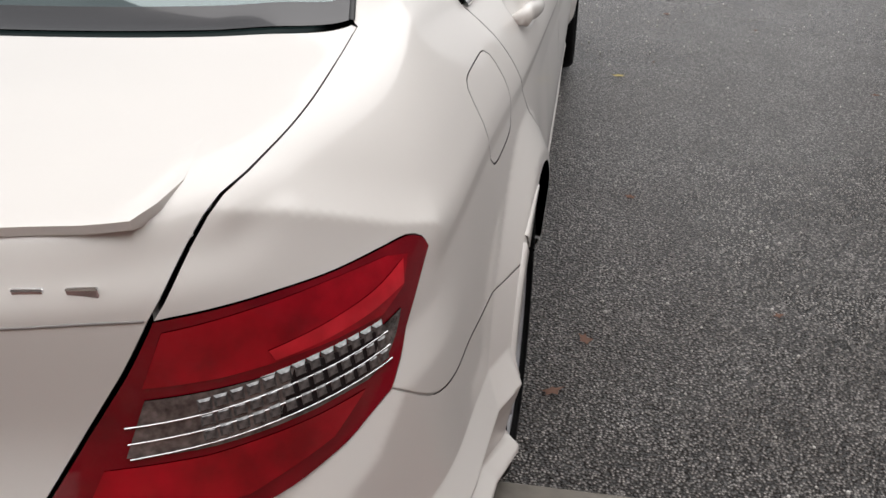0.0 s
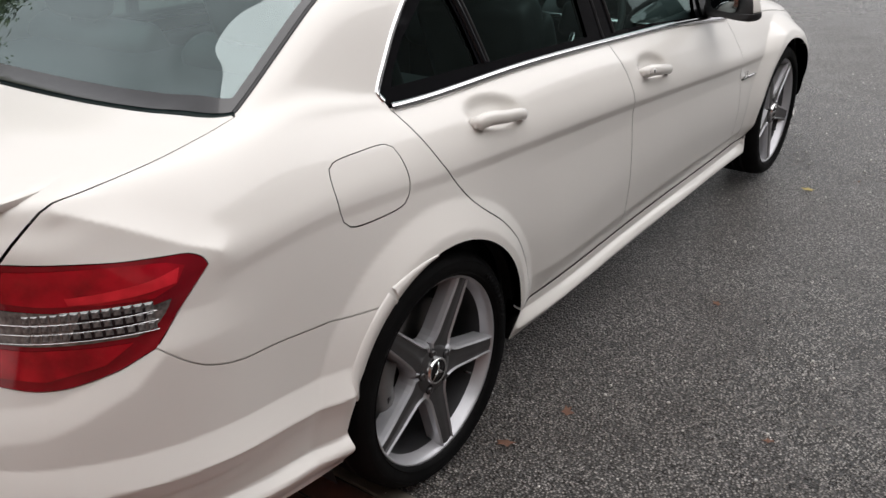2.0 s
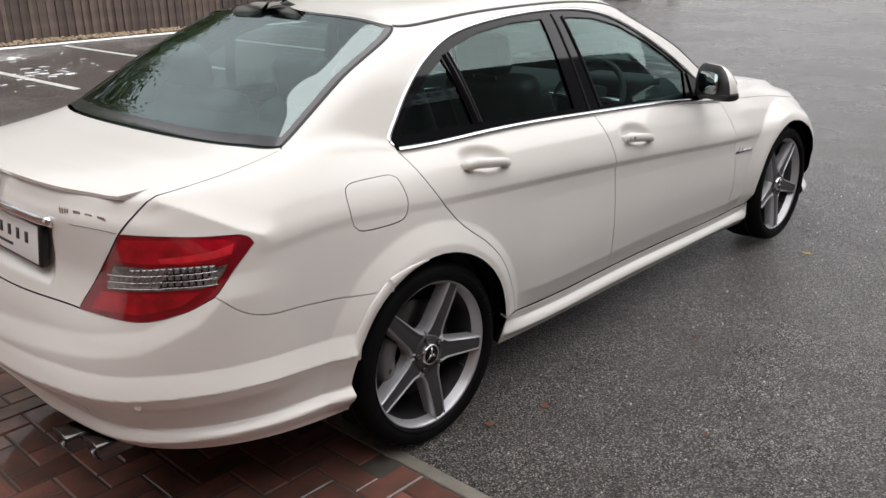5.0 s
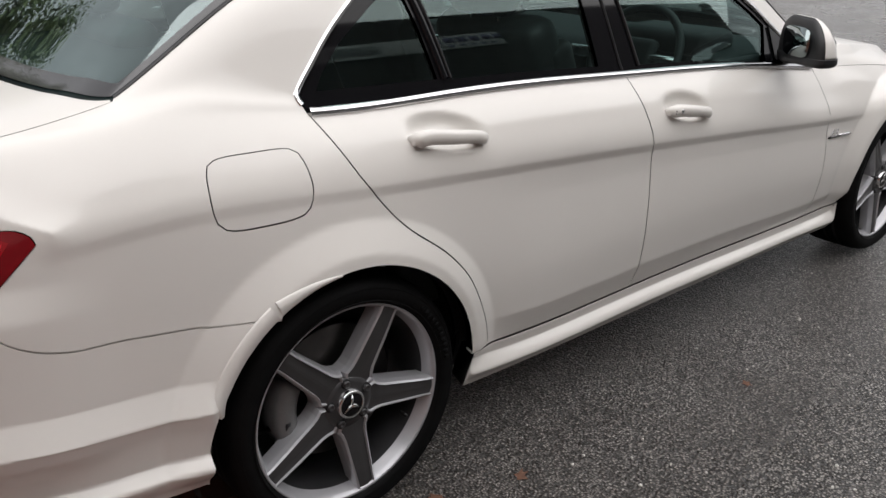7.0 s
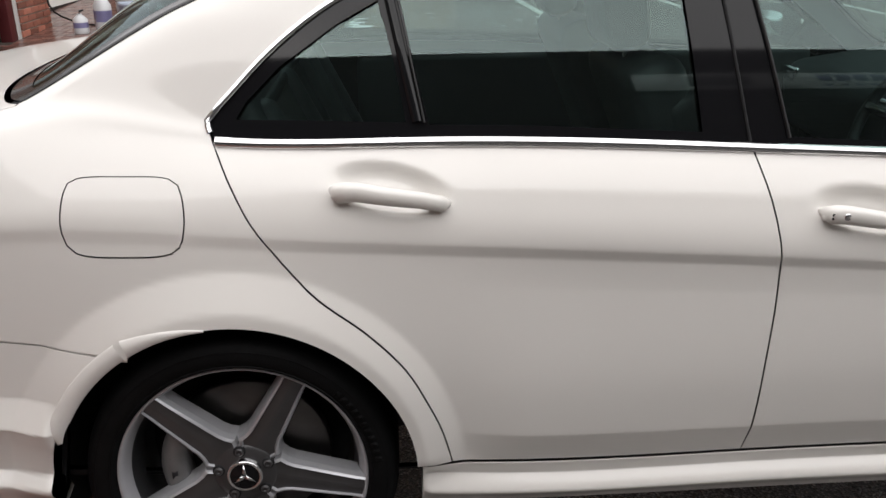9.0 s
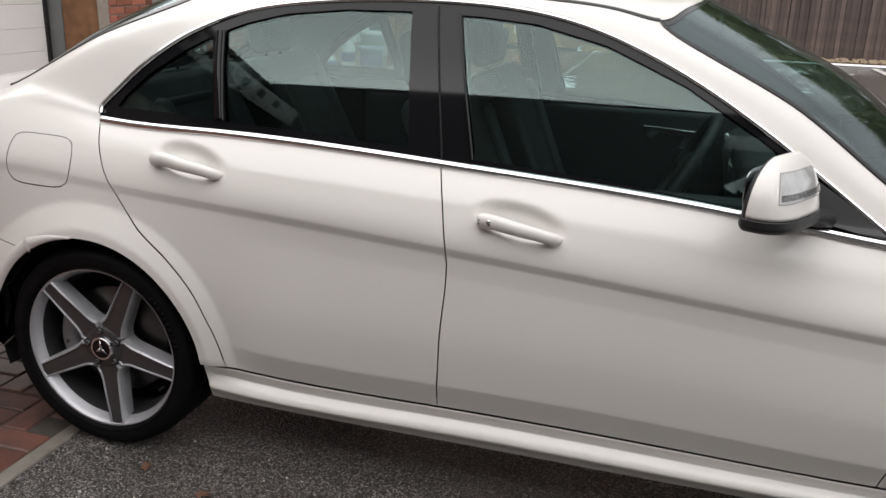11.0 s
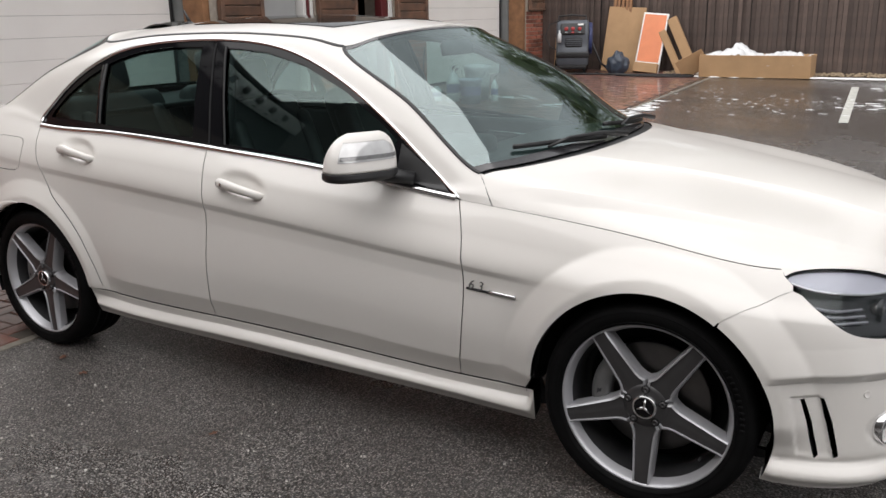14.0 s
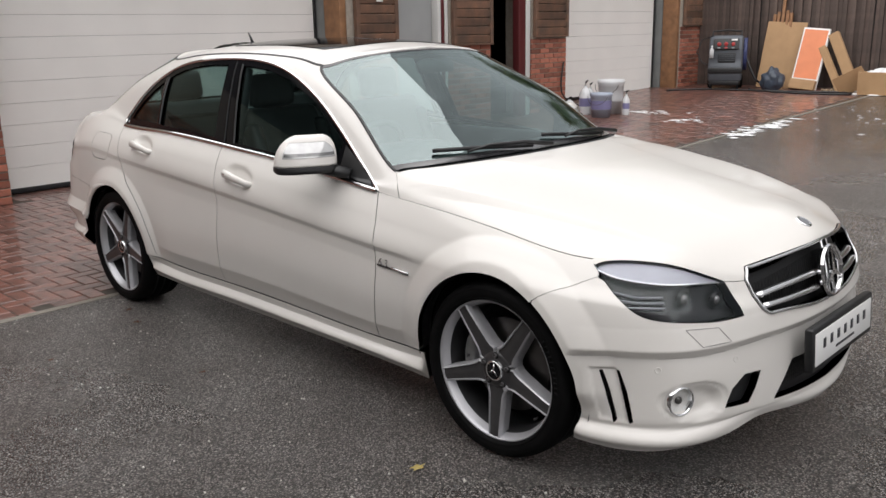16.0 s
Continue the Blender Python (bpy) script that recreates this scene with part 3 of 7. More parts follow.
def spline(knots, values, at, clamp):
    """A cubic spline through values, level at both ends where clamp is set."""
    n, h = len(knots), np.diff(knots)
    a, r = np.zeros((n, n)), np.zeros(n)
    for i in range(1, n - 1):
        a[i, i - 1:i + 2] = h[i - 1], 2 * (h[i - 1] + h[i]), h[i]
        r[i] = 6 * ((values[i + 1] - values[i]) / h[i] - (values[i] - values[i - 1]) / h[i - 1])
    if clamp:
        a[0, :2], r[0] = (2 * h[0], h[0]), 6 * (values[1] - values[0]) / h[0]
        a[-1, -2:], r[-1] = (h[-1], 2 * h[-1]), -6 * (values[-1] - values[-2]) / h[-1]
    else:
        a[0, 0] = a[-1, -1] = 1
    m = np.linalg.solve(a, r)
    i = np.clip(np.searchsorted(knots, at) - 1, 0, n - 2)
    d, e, w = at - knots[i], knots[i + 1] - at, h[i]
    return (m[i] * e ** 3 + m[i + 1] * d ** 3) / (6 * w) + (values[i] / w - m[i] * w / 6) * e + (values[i + 1] / w - m[i + 1] * w / 6) * d


def bell(d, width):
    return np.exp(-(d / width) ** 2)


def ramp01(t):
    t = np.clip(t, 0, 1)
    return t * t * (3 - 2 * t)


def chamfer(t, soft=.12):
    """A straight slope from 0 to 1 with slightly rounded ends."""
    def knee(q):
        return np.where(q < -soft, 0, np.where(q > soft, q, (q + soft) ** 2 / (4 * soft)))
    return knee(t) - knee(t - 1)


def crown(x):
    return 1.437 - 0.046 * ((x - .87) / .77) ** 2


def skin():
    names = list(HOOPS)
    hoops = [np.array(HOOPS[k], float) for k in names]
    base, edge = hoops[names.index("glass_base")], hoops[-1]
    mid = (base + edge) / 2 + np.array([0, .018, .012])
    mid[0, 1] = mid[-1, 1] = 0
    mid[:4, 0] -= .01
    mid[-6:, 0] += .015
    hoops.insert(len(hoops) - 1, mid)
    spine = edge.copy()
    spine[:, 1], spine[:, 2] = 0, crown(edge[:, 0])
    half = edge.copy()
    half[:, 1] *= .55
    half[:, 2] += .75 * (spine[:, 2] - edge[:, 2])
    hoops += [half, spine]
    ref = np.array(HOOPS["flank"])
    knots = np.concatenate(([0], np.cumsum(np.linalg.norm(np.diff(ref, axis=0), axis=1))))
    us = np.linspace(0, knots[-1], 1500)
    rails = np.stack([np.stack([spline(knots, h[:, c], us, c != 1) for c in range(3)], 1) for h in hoops], 1)
    vk = np.concatenate(([0], np.cumsum(list(REACH.values()))))
    vs = np.linspace(0, vk[-1], 800)
    hgap = np.diff(vk)[None, :, None]
    delta = np.diff(rails, axis=1) / hgap
    slope = np.zeros_like(rails)
    d0, d1, h0, h1 = delta[:, :-1], delta[:, 1:], hgap[:, :-1], hgap[:, 1:]
    w1, w2 = 2 * h1 + h0, h1 + 2 * h0
    same = d0 * d1 > 0
    with np.errstate(divide="ignore", invalid="ignore"):
        slope[:, 1:-1] = np.where(same, (w1 + w2) / (w1 / d0 + w2 / d1), 0)
    slope[:, 0], slope[:, -1] = delta[:, 0], delta[:, -1]
    slope[:, -1, 2] = 0
    out = np.zeros((len(us), len(vs), 3))
    for j, v in enumerate(vs):
        i = min(max(int(np.searchsorted(vk, v)) - 1, 0), len(vk) - 2)
        h = vk[i + 1] - vk[i]
        t = (v - vk[i]) / h
        out[:, j] = ((2 * t ** 3 - 3 * t * t + 1) * rails[:, i] + (t ** 3 - 2 * t * t + t) * h * slope[:, i]
                     + (3 * t * t - 2 * t ** 3) * rails[:, i + 1] + (t ** 3 - t * t) * h * slope[:, i + 1])
    bonnet_form(out, vs, vk[6], vk[8])
    calm_quarter(out, vs, vk)
    return us, vs, vk, knots, out


def blurred(a, axis, cells):
    """A running mean along one axis, three times over."""
    for _ in range(3):
        pad = [(0, 0)] * a.ndim
        pad[axis] = (cells + 1, cells)
        c = np.cumsum(np.pad(a, pad, mode="edge"), axis=axis)
        n = a.shape[axis]
        a = (np.take(c, range(2 * cells + 1, 2 * cells + 1 + n), axis=axis) - np.take(c, range(0, n), axis=axis)) / (2 * cells + 1)
    return a


def calm_quarter(net, vs, vk):
    """The rear quarter from the shoulder line to the pillar's foot is one even sweep."""
    x, w = net[..., 0], net[..., 1]
    v = np.broadcast_to(vs[None, :], x.shape)
    hold = ramp01((x + .74) / .12) * (1 - ramp01((x + .12) / .14)) * ramp01((v - vk[4] - .02) / .08) * (1 - ramp01((v - vk[8] - .12) / .16)) * ramp01((w - .50) / .10)
    net += (blurred(blurred(net, 0, 13), 1, 13) - net) * hold[..., None]


def bonnet_form(net, vs, v_edge, v_screen):
    """The bonnet: a crowned middle between two creases, a shallow channel, and a shoulder that rolls down to the wing."""
    x, w = net[..., 0], net[..., 1]
    v = np.broadcast_to(vs[None, :], x.shape)
    rim = net[:, np.searchsorted(vs, v_edge)]
    rim = rim[rim[:, 0] > 2.05]
    wb, zb = np.interp(x, rim[:, 0], rim[:, 1]), np.interp(x, rim[:, 0], rim[:, 2])
    at = (2.30, 2.50, 2.60, 2.70, 2.80, 2.90, 3.00, 3.10, 3.20, 3.30, 3.42)
    wi = np.interp(x, at, (.42, .357, .325, .295, .272, .255, .240, .233, .233, .236, .24))
    zi = np.interp(x, at, (.972, .950, .938, .926, .911, .895, .880, .862, .840, .815, .785))
    wo = np.interp(x, at, (.742, .730, .708, .690, .672, .650, .628, .597, .566, .520, .44))
    zo = np.interp(x, at, (.926, .906, .897, .884, .872, .858, .842, .822, .798, .766, .725))
    t = np.clip((w - wi) / (wo - wi), 0, 1)
    q = np.clip((w - wo) / np.maximum(wb - wo, .02), 0, 1)
    sharp = 1 - ramp01((x - 3.12) / .22)
    form = np.where(w < wi, zi + .014 * (1 - (w / wi) ** 2), zi + (zo - zi) * t - .010 * sharp * chamfer((w - wi) / .016, .10) * (1 - ramp01((t - .1) / .9)))
    form = np.where(w > wo, zo - (zo - zb) * (.5 * q + .5 * q * q) - .014 * sharp * chamfer((w - wo) / .028, .10) * (1 - ramp01((q - .3) / .7)), form)
    hold = ramp01((x - 2.28) / .17) * (1 - ramp01((x - 3.20) / .22)) * (1 - ramp01((v - v_screen + .09) / .08)) * ramp01((v - v_edge) / .02)
    net[..., 2] += np.where(v < v_screen, hold, 0) * (form - net[..., 2])


def normals_of(grid):
    n = np.cross(np.gradient(grid, axis=0), np.gradient(grid, axis=1))
    n /= np.linalg.norm(n, axis=2, keepdims=True) + 1e-12
    i, j = np.searchsorted(US, STATION[8]), np.searchsorted(VS, .4)
    return n if n[i, j, 1] > 0 else -n


US, VS, VK, STATION, BARE = skin()
LEVEL = dict(zip(list(HOOPS)[:-1] + ["glass_mid", "roof_edge", "roof_mid", "spine"], VK))


def relief(g, n):
    """The fine forms of the skin: arch flares, the step under the shoulder line, door foot, bumper ledges, bonnet ridges."""
    x, w, z = g[..., 0], g[..., 1], g[..., 2]
    side = ramp01((w - .70) / .08)
    d = np.zeros_like(x)
    v = np.broadcast_to(VS[None, :], x.shape)
    under = 1 - ramp01((v - LEVEL["upper"] - .06) / .06)
    for hx, hz, amount, edge in ((0, .318, .027, .454), (2.765, .322, .032, .468)):
        r = np.hypot(x - hx, z - hz)
        d += side * under * amount * (1 - chamfer((r - .378) / (edge - .378), .07)) * ramp01((r - .20) / .1) * ramp01((z - .27) / .09)
    below = LEVEL["crease"] - v
    d -= side * .0070 * chamfer(below / .024, .08) * (1 - ramp01((below - .024) / .20)) * (.5 * ramp01((x + .62) / .12) + .5 * ramp01((x + .15) / .5)) * (1 - ramp01((x - 2.25) / .25))
    foot = v - LEVEL["door_foot"]
    d += side * np.interp(foot, (-.01, 0, .078, .086, .36), (0, -.003, .017, .017, 0)) * ramp01((x - .36) / .24) * (1 - ramp01((x - 2.25) / .12))
    sill_in = ramp01((x - .36) / .02) * (1 - ramp01((x - 2.38) / .02)) * side
    d += sill_in * np.interp(v, (.04, .085, .150, .190, .198), (0, .007, -.014, 0, 0))
    # rear bumper: a ledge that turns under, and a lip below it
    tail = 1 - ramp01((x + .36) / .04)
    ledge = np.interp(x, (-1.06, -1.0, -.87, -.68, -.38), (.446, .468, .478, .475, .460))
    band = (z - .360) / (ledge - .360)
    above = .022 * (1 - np.clip((z - ledge) / .06, 0, 1))
    below = np.interp(z, (.30, .338, .360), (.004, .011, -.020))
    d += tail * np.where(z > ledge, above, np.where(z > .360, -.020 + .040 * band, below))
    # the shoulder that sweeps down under the tail lamps
    sweep = np.interp(w, (.05, .39, .55, .675, .72, .766, .79), (.523, .556, .572, .594, .622, .661, .721))
    d += tail * .015 * (1 - chamfer((z - sweep) / .060, .1)) * (1 - ramp01((x + .70) / .22)) * ramp01((z - .40) / .05)
    # front bumper: the same, shallower
    nose = ramp01((x - 3.08) / .05)
    ledge = .500 + .015 * ramp01((.7 - w) / .3)
    d -= nose * .016 * chamfer((ledge - z) / .018, .2) * ramp01((z - .215) / .04)
    d += nose * .006 * (1 - np.clip((z - ledge) / .07, 0, 1)) * (z > ledge - .02)
    # the edge between deck and tail, from the boot's corner to the shoulder line
    away = np.full_like(x, 9.0)
    edge_line = np.array([(-.772, .648, .975), (-.731, .685, .956), (-.682, .729, .928), (-.624, .777, .893), (-.569, .809, .868)])
    near_tail = (x < -.40) & (w > .5)
    for a, c in zip(edge_line, edge_line[1:]):
        t = np.clip(((g[near_tail] - a) @ (c - a)) / ((c - a) @ (c - a)), 0, 1)
        away[near_tail] = np.minimum(away[near_tail], np.linalg.norm(g[near_tail] - a - t[:, None] * (c - a), axis=1))
    d += .009 * np.clip(1 - away / .065, 0, 1) ** 2
    # boot lid: lip spoiler and the step below it
    lid = ramp01((.70 - w) / .05) * (1 - ramp01((x + .70) / .10))
    d -= lid * .005 * bell(z - .955, .025)
    # boot lid: number plate recess
    d -= .042 * ramp01((.335 - w) / .03) * ramp01((z - .715) / .05) * (1 - ramp01((z - .892) / .010)) * (1 - ramp01((x + .7) / .05))
    # cups behind the door handles
    for hx, hz in ((.316, .908), (1.246, .842)):
        zz = z - hz + .14 * (x - hx)
        d -= side * .019 * np.exp(-((((x - hx) / .098) ** 2 + ((zz - .006) / .036) ** 2) ** 3))
    # fog lamp pockets, the framed side vents and the lower lip
    r = np.hypot((w - .665) / .105, (z - .335) / .066)
    pocket = nose * (1 - ramp01((r - .86) / .16))
    d -= pocket * (.022 * ramp01((.86 - r) / .5) + .006)
    t = (z - .262) / .18
    left, right = 3.146 + .036 * (1 - t), 3.230 + .044 * (1 - t)
    d -= nose * .007 * ramp01((x - left) / .006) * ramp01((right - x) / .006) * ramp01((z - .262) / .008) * ramp01((.443 - z) / .008)
    d += nose * (.010 * bell(z - .208, .018) - .006 * bell(z - .250, .012)) * ramp01((w - .40) / .1)
    return d


SKIN = BARE + relief(BARE, None)[..., None] * normals_of(BARE)
SKIN_N = normals_of(SKIN)


def at_uv(uv, grid=None):
    grid = SKIN if grid is None else grid
    a = np.clip(uv[:, 0] / (US[1] - US[0]), 0, len(US) - 1.001)
    b = np.clip(uv[:, 1] / (VS[1] - VS[0]), 0, len(VS) - 1.001)
    i, j = a.astype(int), b.astype(int)
    s, t = (a - i)[:, None], (b - j)[:, None]
    return (grid[i, j] * (1 - s) * (1 - t) + grid[i + 1, j] * s * (1 - t) + grid[i, j + 1] * (1 - s) * t + grid[i + 1, j + 1] * s * t)


def to_uv(p, lo=0.0, hi=9.0):
    """The place on the skin nearest to (x, z) on the flank or to (x, w, z), between two heights of the net."""
    j0, j1 = np.searchsorted(VS, lo), np.searchsorted(VS, hi)
    g = SKIN[::4, j0:j1:4]
    if len(p) == 2:
        d = (g[..., 0] - p[0]) ** 2 + (g[..., 2] - p[1]) ** 2 + 4 * np.maximum(.45 - g[..., 1], 0) ** 2
    else:
        d = ((g - np.array(p)) ** 2).sum(2)
    i, j = np.unravel_index(int(np.argmin(d)), d.shape)
    best = np.array([US[4 * i], VS[j0 + 4 * j]])
    ch = [0, 2] if len(p) == 2 else [0, 1, 2]
    goal = np.array(p, float)
    for _ in range(7):
        q = np.array([best, best + (.004, 0), best + (0, .004)])
        e = at_uv(q)[:, ch]
        jac = np.stack(((e[1] - e[0]) / .004, (e[2] - e[0]) / .004), 1)
        step = np.linalg.lstsq(jac, goal - e[0], rcond=None)[0]
        best = best + np.clip(step, -.012, .012)
        best[0], best[1] = np.clip(best[0], 0, US[-1]), np.clip(best[1], lo, min(hi, VS[-1]))
    return best


def curve(points, step=.03, rounding=True, closed=False):
    """Points along a smooth curve through the given ones."""
    p = [np.array(q, float) for q in points]
    n, out = len(p), []
    for i in range(n if closed else n - 1):
        a, b = p[i], p[(i + 1) % n]
        pre = p[i - 1] if i or closed else 2 * a - b
        post = p[(i + 2) % n] if i + 2 < n or closed else 2 * b - a
        k = max(2, int(np.linalg.norm(b - a) / step))
        for s in range(k):
            t = s / k
            if rounding:
                out.append(.5 * (2 * a + (b - pre) * t + (2 * pre - 5 * a + 4 * b - post) * t * t + (3 * a - pre - 3 * b + post) * t ** 3))
            else:
                out.append(a + (b - a) * t)
    if not closed:
        out.append(p[-1])
    return out


def line(points, **kw):
    return curve(points, rounding=False, **kw)


def arc(cx, cz, r, a0, a1, n=28):
    return [(cx + r * math.cos(radians(a0 + (a1 - a0) * i / n)), cz + r * math.sin(radians(a0 + (a1 - a0) * i / n))) for i in range(n + 1)]


def uvs(points, lo=0.0, hi=9.0):
    return [to_uv(p, lo, hi) for p in points]


def inset(loop, by):
    p = np.array(loop)
    a = p - np.roll(p, 1, 0)
    b = np.roll(p, -1, 0) - p
    area = np.sum(p[:, 0] * np.roll(p[:, 1], -1) - np.roll(p[:, 0], -1) * p[:, 1])
    t = a / (np.linalg.norm(a, axis=1, keepdims=True) + 1e-9) + b / (np.linalg.norm(b, axis=1, keepdims=True) + 1e-9)
    t /= np.linalg.norm(t, axis=1, keepdims=True) + 1e-9
    nrm = np.stack((-t[:, 1], t[:, 0]), 1) * (1 if area > 0 else -1)
    return p + nrm * by


def clean(loop, gap=.004):
    out = [np.array(loop[0])]
    for q in loop[1:]:
        if np.linalg.norm(np.array(q) - out[-1]) > gap:
            out.append(np.array(q))
    while np.linalg.norm(out[-1] - out[0]) < gap:
        out.pop()
    return np.array(out)


def inside(pts, loops):
    hit = np.zeros(len(pts), bool)
    for loop in loops:
        x, y = pts[:, 0], pts[:, 1]
        for (ax, ay), (bx, by) in zip(loop, np.roll(loop, -1, 0)):
            if ay != by:
                hit ^= ((ay > y) != (by > y)) & (x < (bx - ax) * (y - ay) / (by - ay) + ax)
    return hit


def glass_normal(p):
    """The side windows all belong to one smooth barrel."""
    n = np.stack((-.0887 + .1028 * p[:, 0], np.ones(len(p)), -.3912 + .7347 * p[:, 2]), 1)
    return n / np.linalg.norm(n, axis=1, keepdims=True)


# the sheets carry rows of points along the shoulder line's step and the door foot's fold
FOLDS = [LEVEL["crease"] + d for d in (.002, -.003, -.021, -.028)] + [LEVEL["door_foot"] + d for d in (.076, .088)]


def panel(name, loop, mat, parent, holes=(), gap=.0018, out=0.0, flange=.022, step=.0085, label="", barrel=False, sides=(-1, 1), closing=False):
    """A sheet of the skin inside a loop of the net, with turned-in edges; on both flanks, or as one sheet across the middle."""
    from mathutils.geometry import delaunay_2d_cdt
    loops = [inset(clean(loop), gap)] + [inset(clean(h), -gap) for h in holes]
    lo, hi = loops[0].min(0), loops[0].max(0)
    gu, gv = np.meshgrid(np.arange(lo[0] + step / 2, hi[0], step), np.arange(lo[1] + step / 2, hi[1], step), indexing="ij")
    inner = np.stack((gu.ravel(), gv.ravel()), 1)
    for v in FOLDS:
        if lo[1] < v < hi[1]:
            inner = inner[np.abs(inner[:, 1] - v) > step * .3]
    inner = np.concatenate([inner] + [np.stack((np.arange(lo[0], hi[0], step), np.full(len(np.arange(lo[0], hi[0], step)), v)), 1) for v in FOLDS if lo[1] < v < hi[1]])
    inner = inner[inside(inner, loops)]
    if closing:
        inner = inner[at_uv(inner)[:, 1] > .007 + step * .6]
    edge = np.concatenate(loops)
    if len(inner):
        near = np.full(len(inner), 9.0)
        for k in range(0, len(edge), 64):
            near = np.minimum(near, np.linalg.norm(inner[:, None] - edge[None, k:k + 64], axis=2).min(1))
        inner = inner[near > step * .4]
    pts = np.concatenate((edge, inner))
    seams, start = [], 0
    for q in loops:
        seams += [(start + i, start + (i + 1) % len(q)) for i in range(len(q))]
        start += len(q)
    flat, _, tris, *_ = delaunay_2d_cdt([Vector(q) for q in pts], seams, [], 0, 1e-6)
    flat = np.array([tuple(q) for q in flat])
    tris = np.array([t for t in tris if len(t) == 3])
    tris = tris[inside(flat[tris].mean(1), loops)]
    pos, nrm = at_uv(flat), at_uv(flat, SKIN_N)
    nrm /= np.linalg.norm(nrm, axis=1, keepdims=True) + 1e-12
    if barrel:
        nrm = glass_normal(pos)
    pos = pos + nrm * out
    rim_v, rim_n, rim_f, start = [], [], [], len(pos)
    for q in loops:
        p, m = at_uv(q), at_uv(q, SKIN_N)
        m /= np.linalg.norm(m, axis=1, keepdims=True) + 1e-12
        p = p + m * out
        tang = np.roll(p, -1, 0) - np.roll(p, 1, 0)
        away = np.cross(tang, m)
        away /= np.linalg.norm(away, axis=1, keepdims=True) + 1e-12
        k = len(q)
        rim_v += [p, p - m * flange]
        rim_n += [away, away]
        rim_f += [(start + i, start + (i + 1) % k, start + k + (i + 1) % k, start + k + i) for i in range(k)]
        start += 2 * k
    verts, norms = np.concatenate([pos] + rim_v), np.concatenate([nrm] + rim_n)
    cross = np.cross(verts[tris[:, 1]] - verts[tris[:, 0]], verts[tris[:, 2]] - verts[tris[:, 0]])
    wrong = (cross * norms[tris[:, 0]]).sum(1) < 0
    tris[wrong] = tris[wrong][:, ::-1]
    made = []
    if closing:
        verts[np.abs(verts[:, 1]) < .007, 1] = 0
        rim_f = [f for f in rim_f if max(abs(verts[i, 1]) for i in f) > 1e-4]
        m = verts.copy()
        m[:, 1] *= -1
        mn = norms.copy()
        mn[:, 1] *= -1
        middle = verts[:, 1] == 0
        tris = tris[~middle[tris].all(1)]
        norms[middle, 1] = 0
        twin = np.where(middle, np.arange(len(verts)), len(verts) + np.cumsum(~middle) - 1)
        faces = [tuple(t) for t in tris] + rim_f + [tuple(int(twin[a]) for a in f[::-1]) for f in list(map(tuple, tris)) + rim_f]
        return raw(name, np.concatenate((verts, m[~middle])), faces, mat, parent, label, np.concatenate((norms, mn[~middle])))
    for s in sides:
        m, mn = verts.copy(), norms.copy()
        m[:, 1] *= s
        mn[:, 1] *= s
        faces = [tuple(t) for t in tris] + rim_f
        made.append(raw(name, m, [f if s > 0 else f[::-1] for f in faces], mat, parent, label, mn))
    return made


def on_skin(p, out=0.0, side=-1, lo=0.0, hi=9.0):
    uv = to_uv(p, lo, hi)[None]
    q = at_uv(uv)[0] + at_uv(uv, SKIN_N)[0] * out
    return Vector((q[0], q[1] * side, q[2]))


def strip(name, path, width, out, mat, parent, label="", sides=(-1, 1), thick=.006):
    """A moulding that follows a path of the net."""
    uv = np.array(path)
    p, n = at_uv(uv), at_uv(uv, SKIN_N)
    t = np.gradient(p, axis=0)
    across = np.cross(n, t)
    across /= np.linalg.norm(across, axis=1, keepdims=True) + 1e-12
    width = np.broadcast_to(np.asarray(width, float), (len(p),))[:, None]
    rows = [p + across * width / 2 + n * (out - thick), p + across * width * .42 + n * out, p - across * width * .42 + n * out, p - across * width / 2 + n * (out - thick)]
    v, k = np.concatenate(rows), len(p)
    f = [(r * k + i, r * k + i + 1, (r + 1) * k + i + 1, (r + 1) * k + i) for r in range(3) for i in range(k - 1)]
    for s in sides:
        m = v.copy()
        m[:, 1] *= s
        raw(name, m, f if s > 0 else [q[::-1] for q in f], mat, parent, label)

# ---- the car ----
car = empty("car", label="pearl white saloon with grey five-spoke wheels parked on wet asphalt", category="car")
AR, AF, ARCH = (0, .318), (2.765, .322), .354
U_END = US[-1]


def u_at(level, x):
    """Where a hoop of the flank has this x."""
    j = int(np.searchsorted(VS, LEVEL[level]))
    i0, i1 = np.searchsorted(US, STATION[2]), np.searchsorted(US, STATION[13])
    return float(np.interp(x, SKIN[i0:i1, j, 0], US[i0:i1]))


def along(level, x0, x1, n=60, dv=0.0):
    return [np.array((u, LEVEL[level] + dv)) for u in np.linspace(u_at(level, x0), u_at(level, x1), n)]


def level_run(level, u0, u1, n=50, dv=0.0):
    return [np.array((u, LEVEL[level] + dv)) for u in np.linspace(u0, u1, n)]


def rise(u, v0, v1, n=30):
    return [np.array((u, v)) for v in np.linspace(v0, v1, n)]


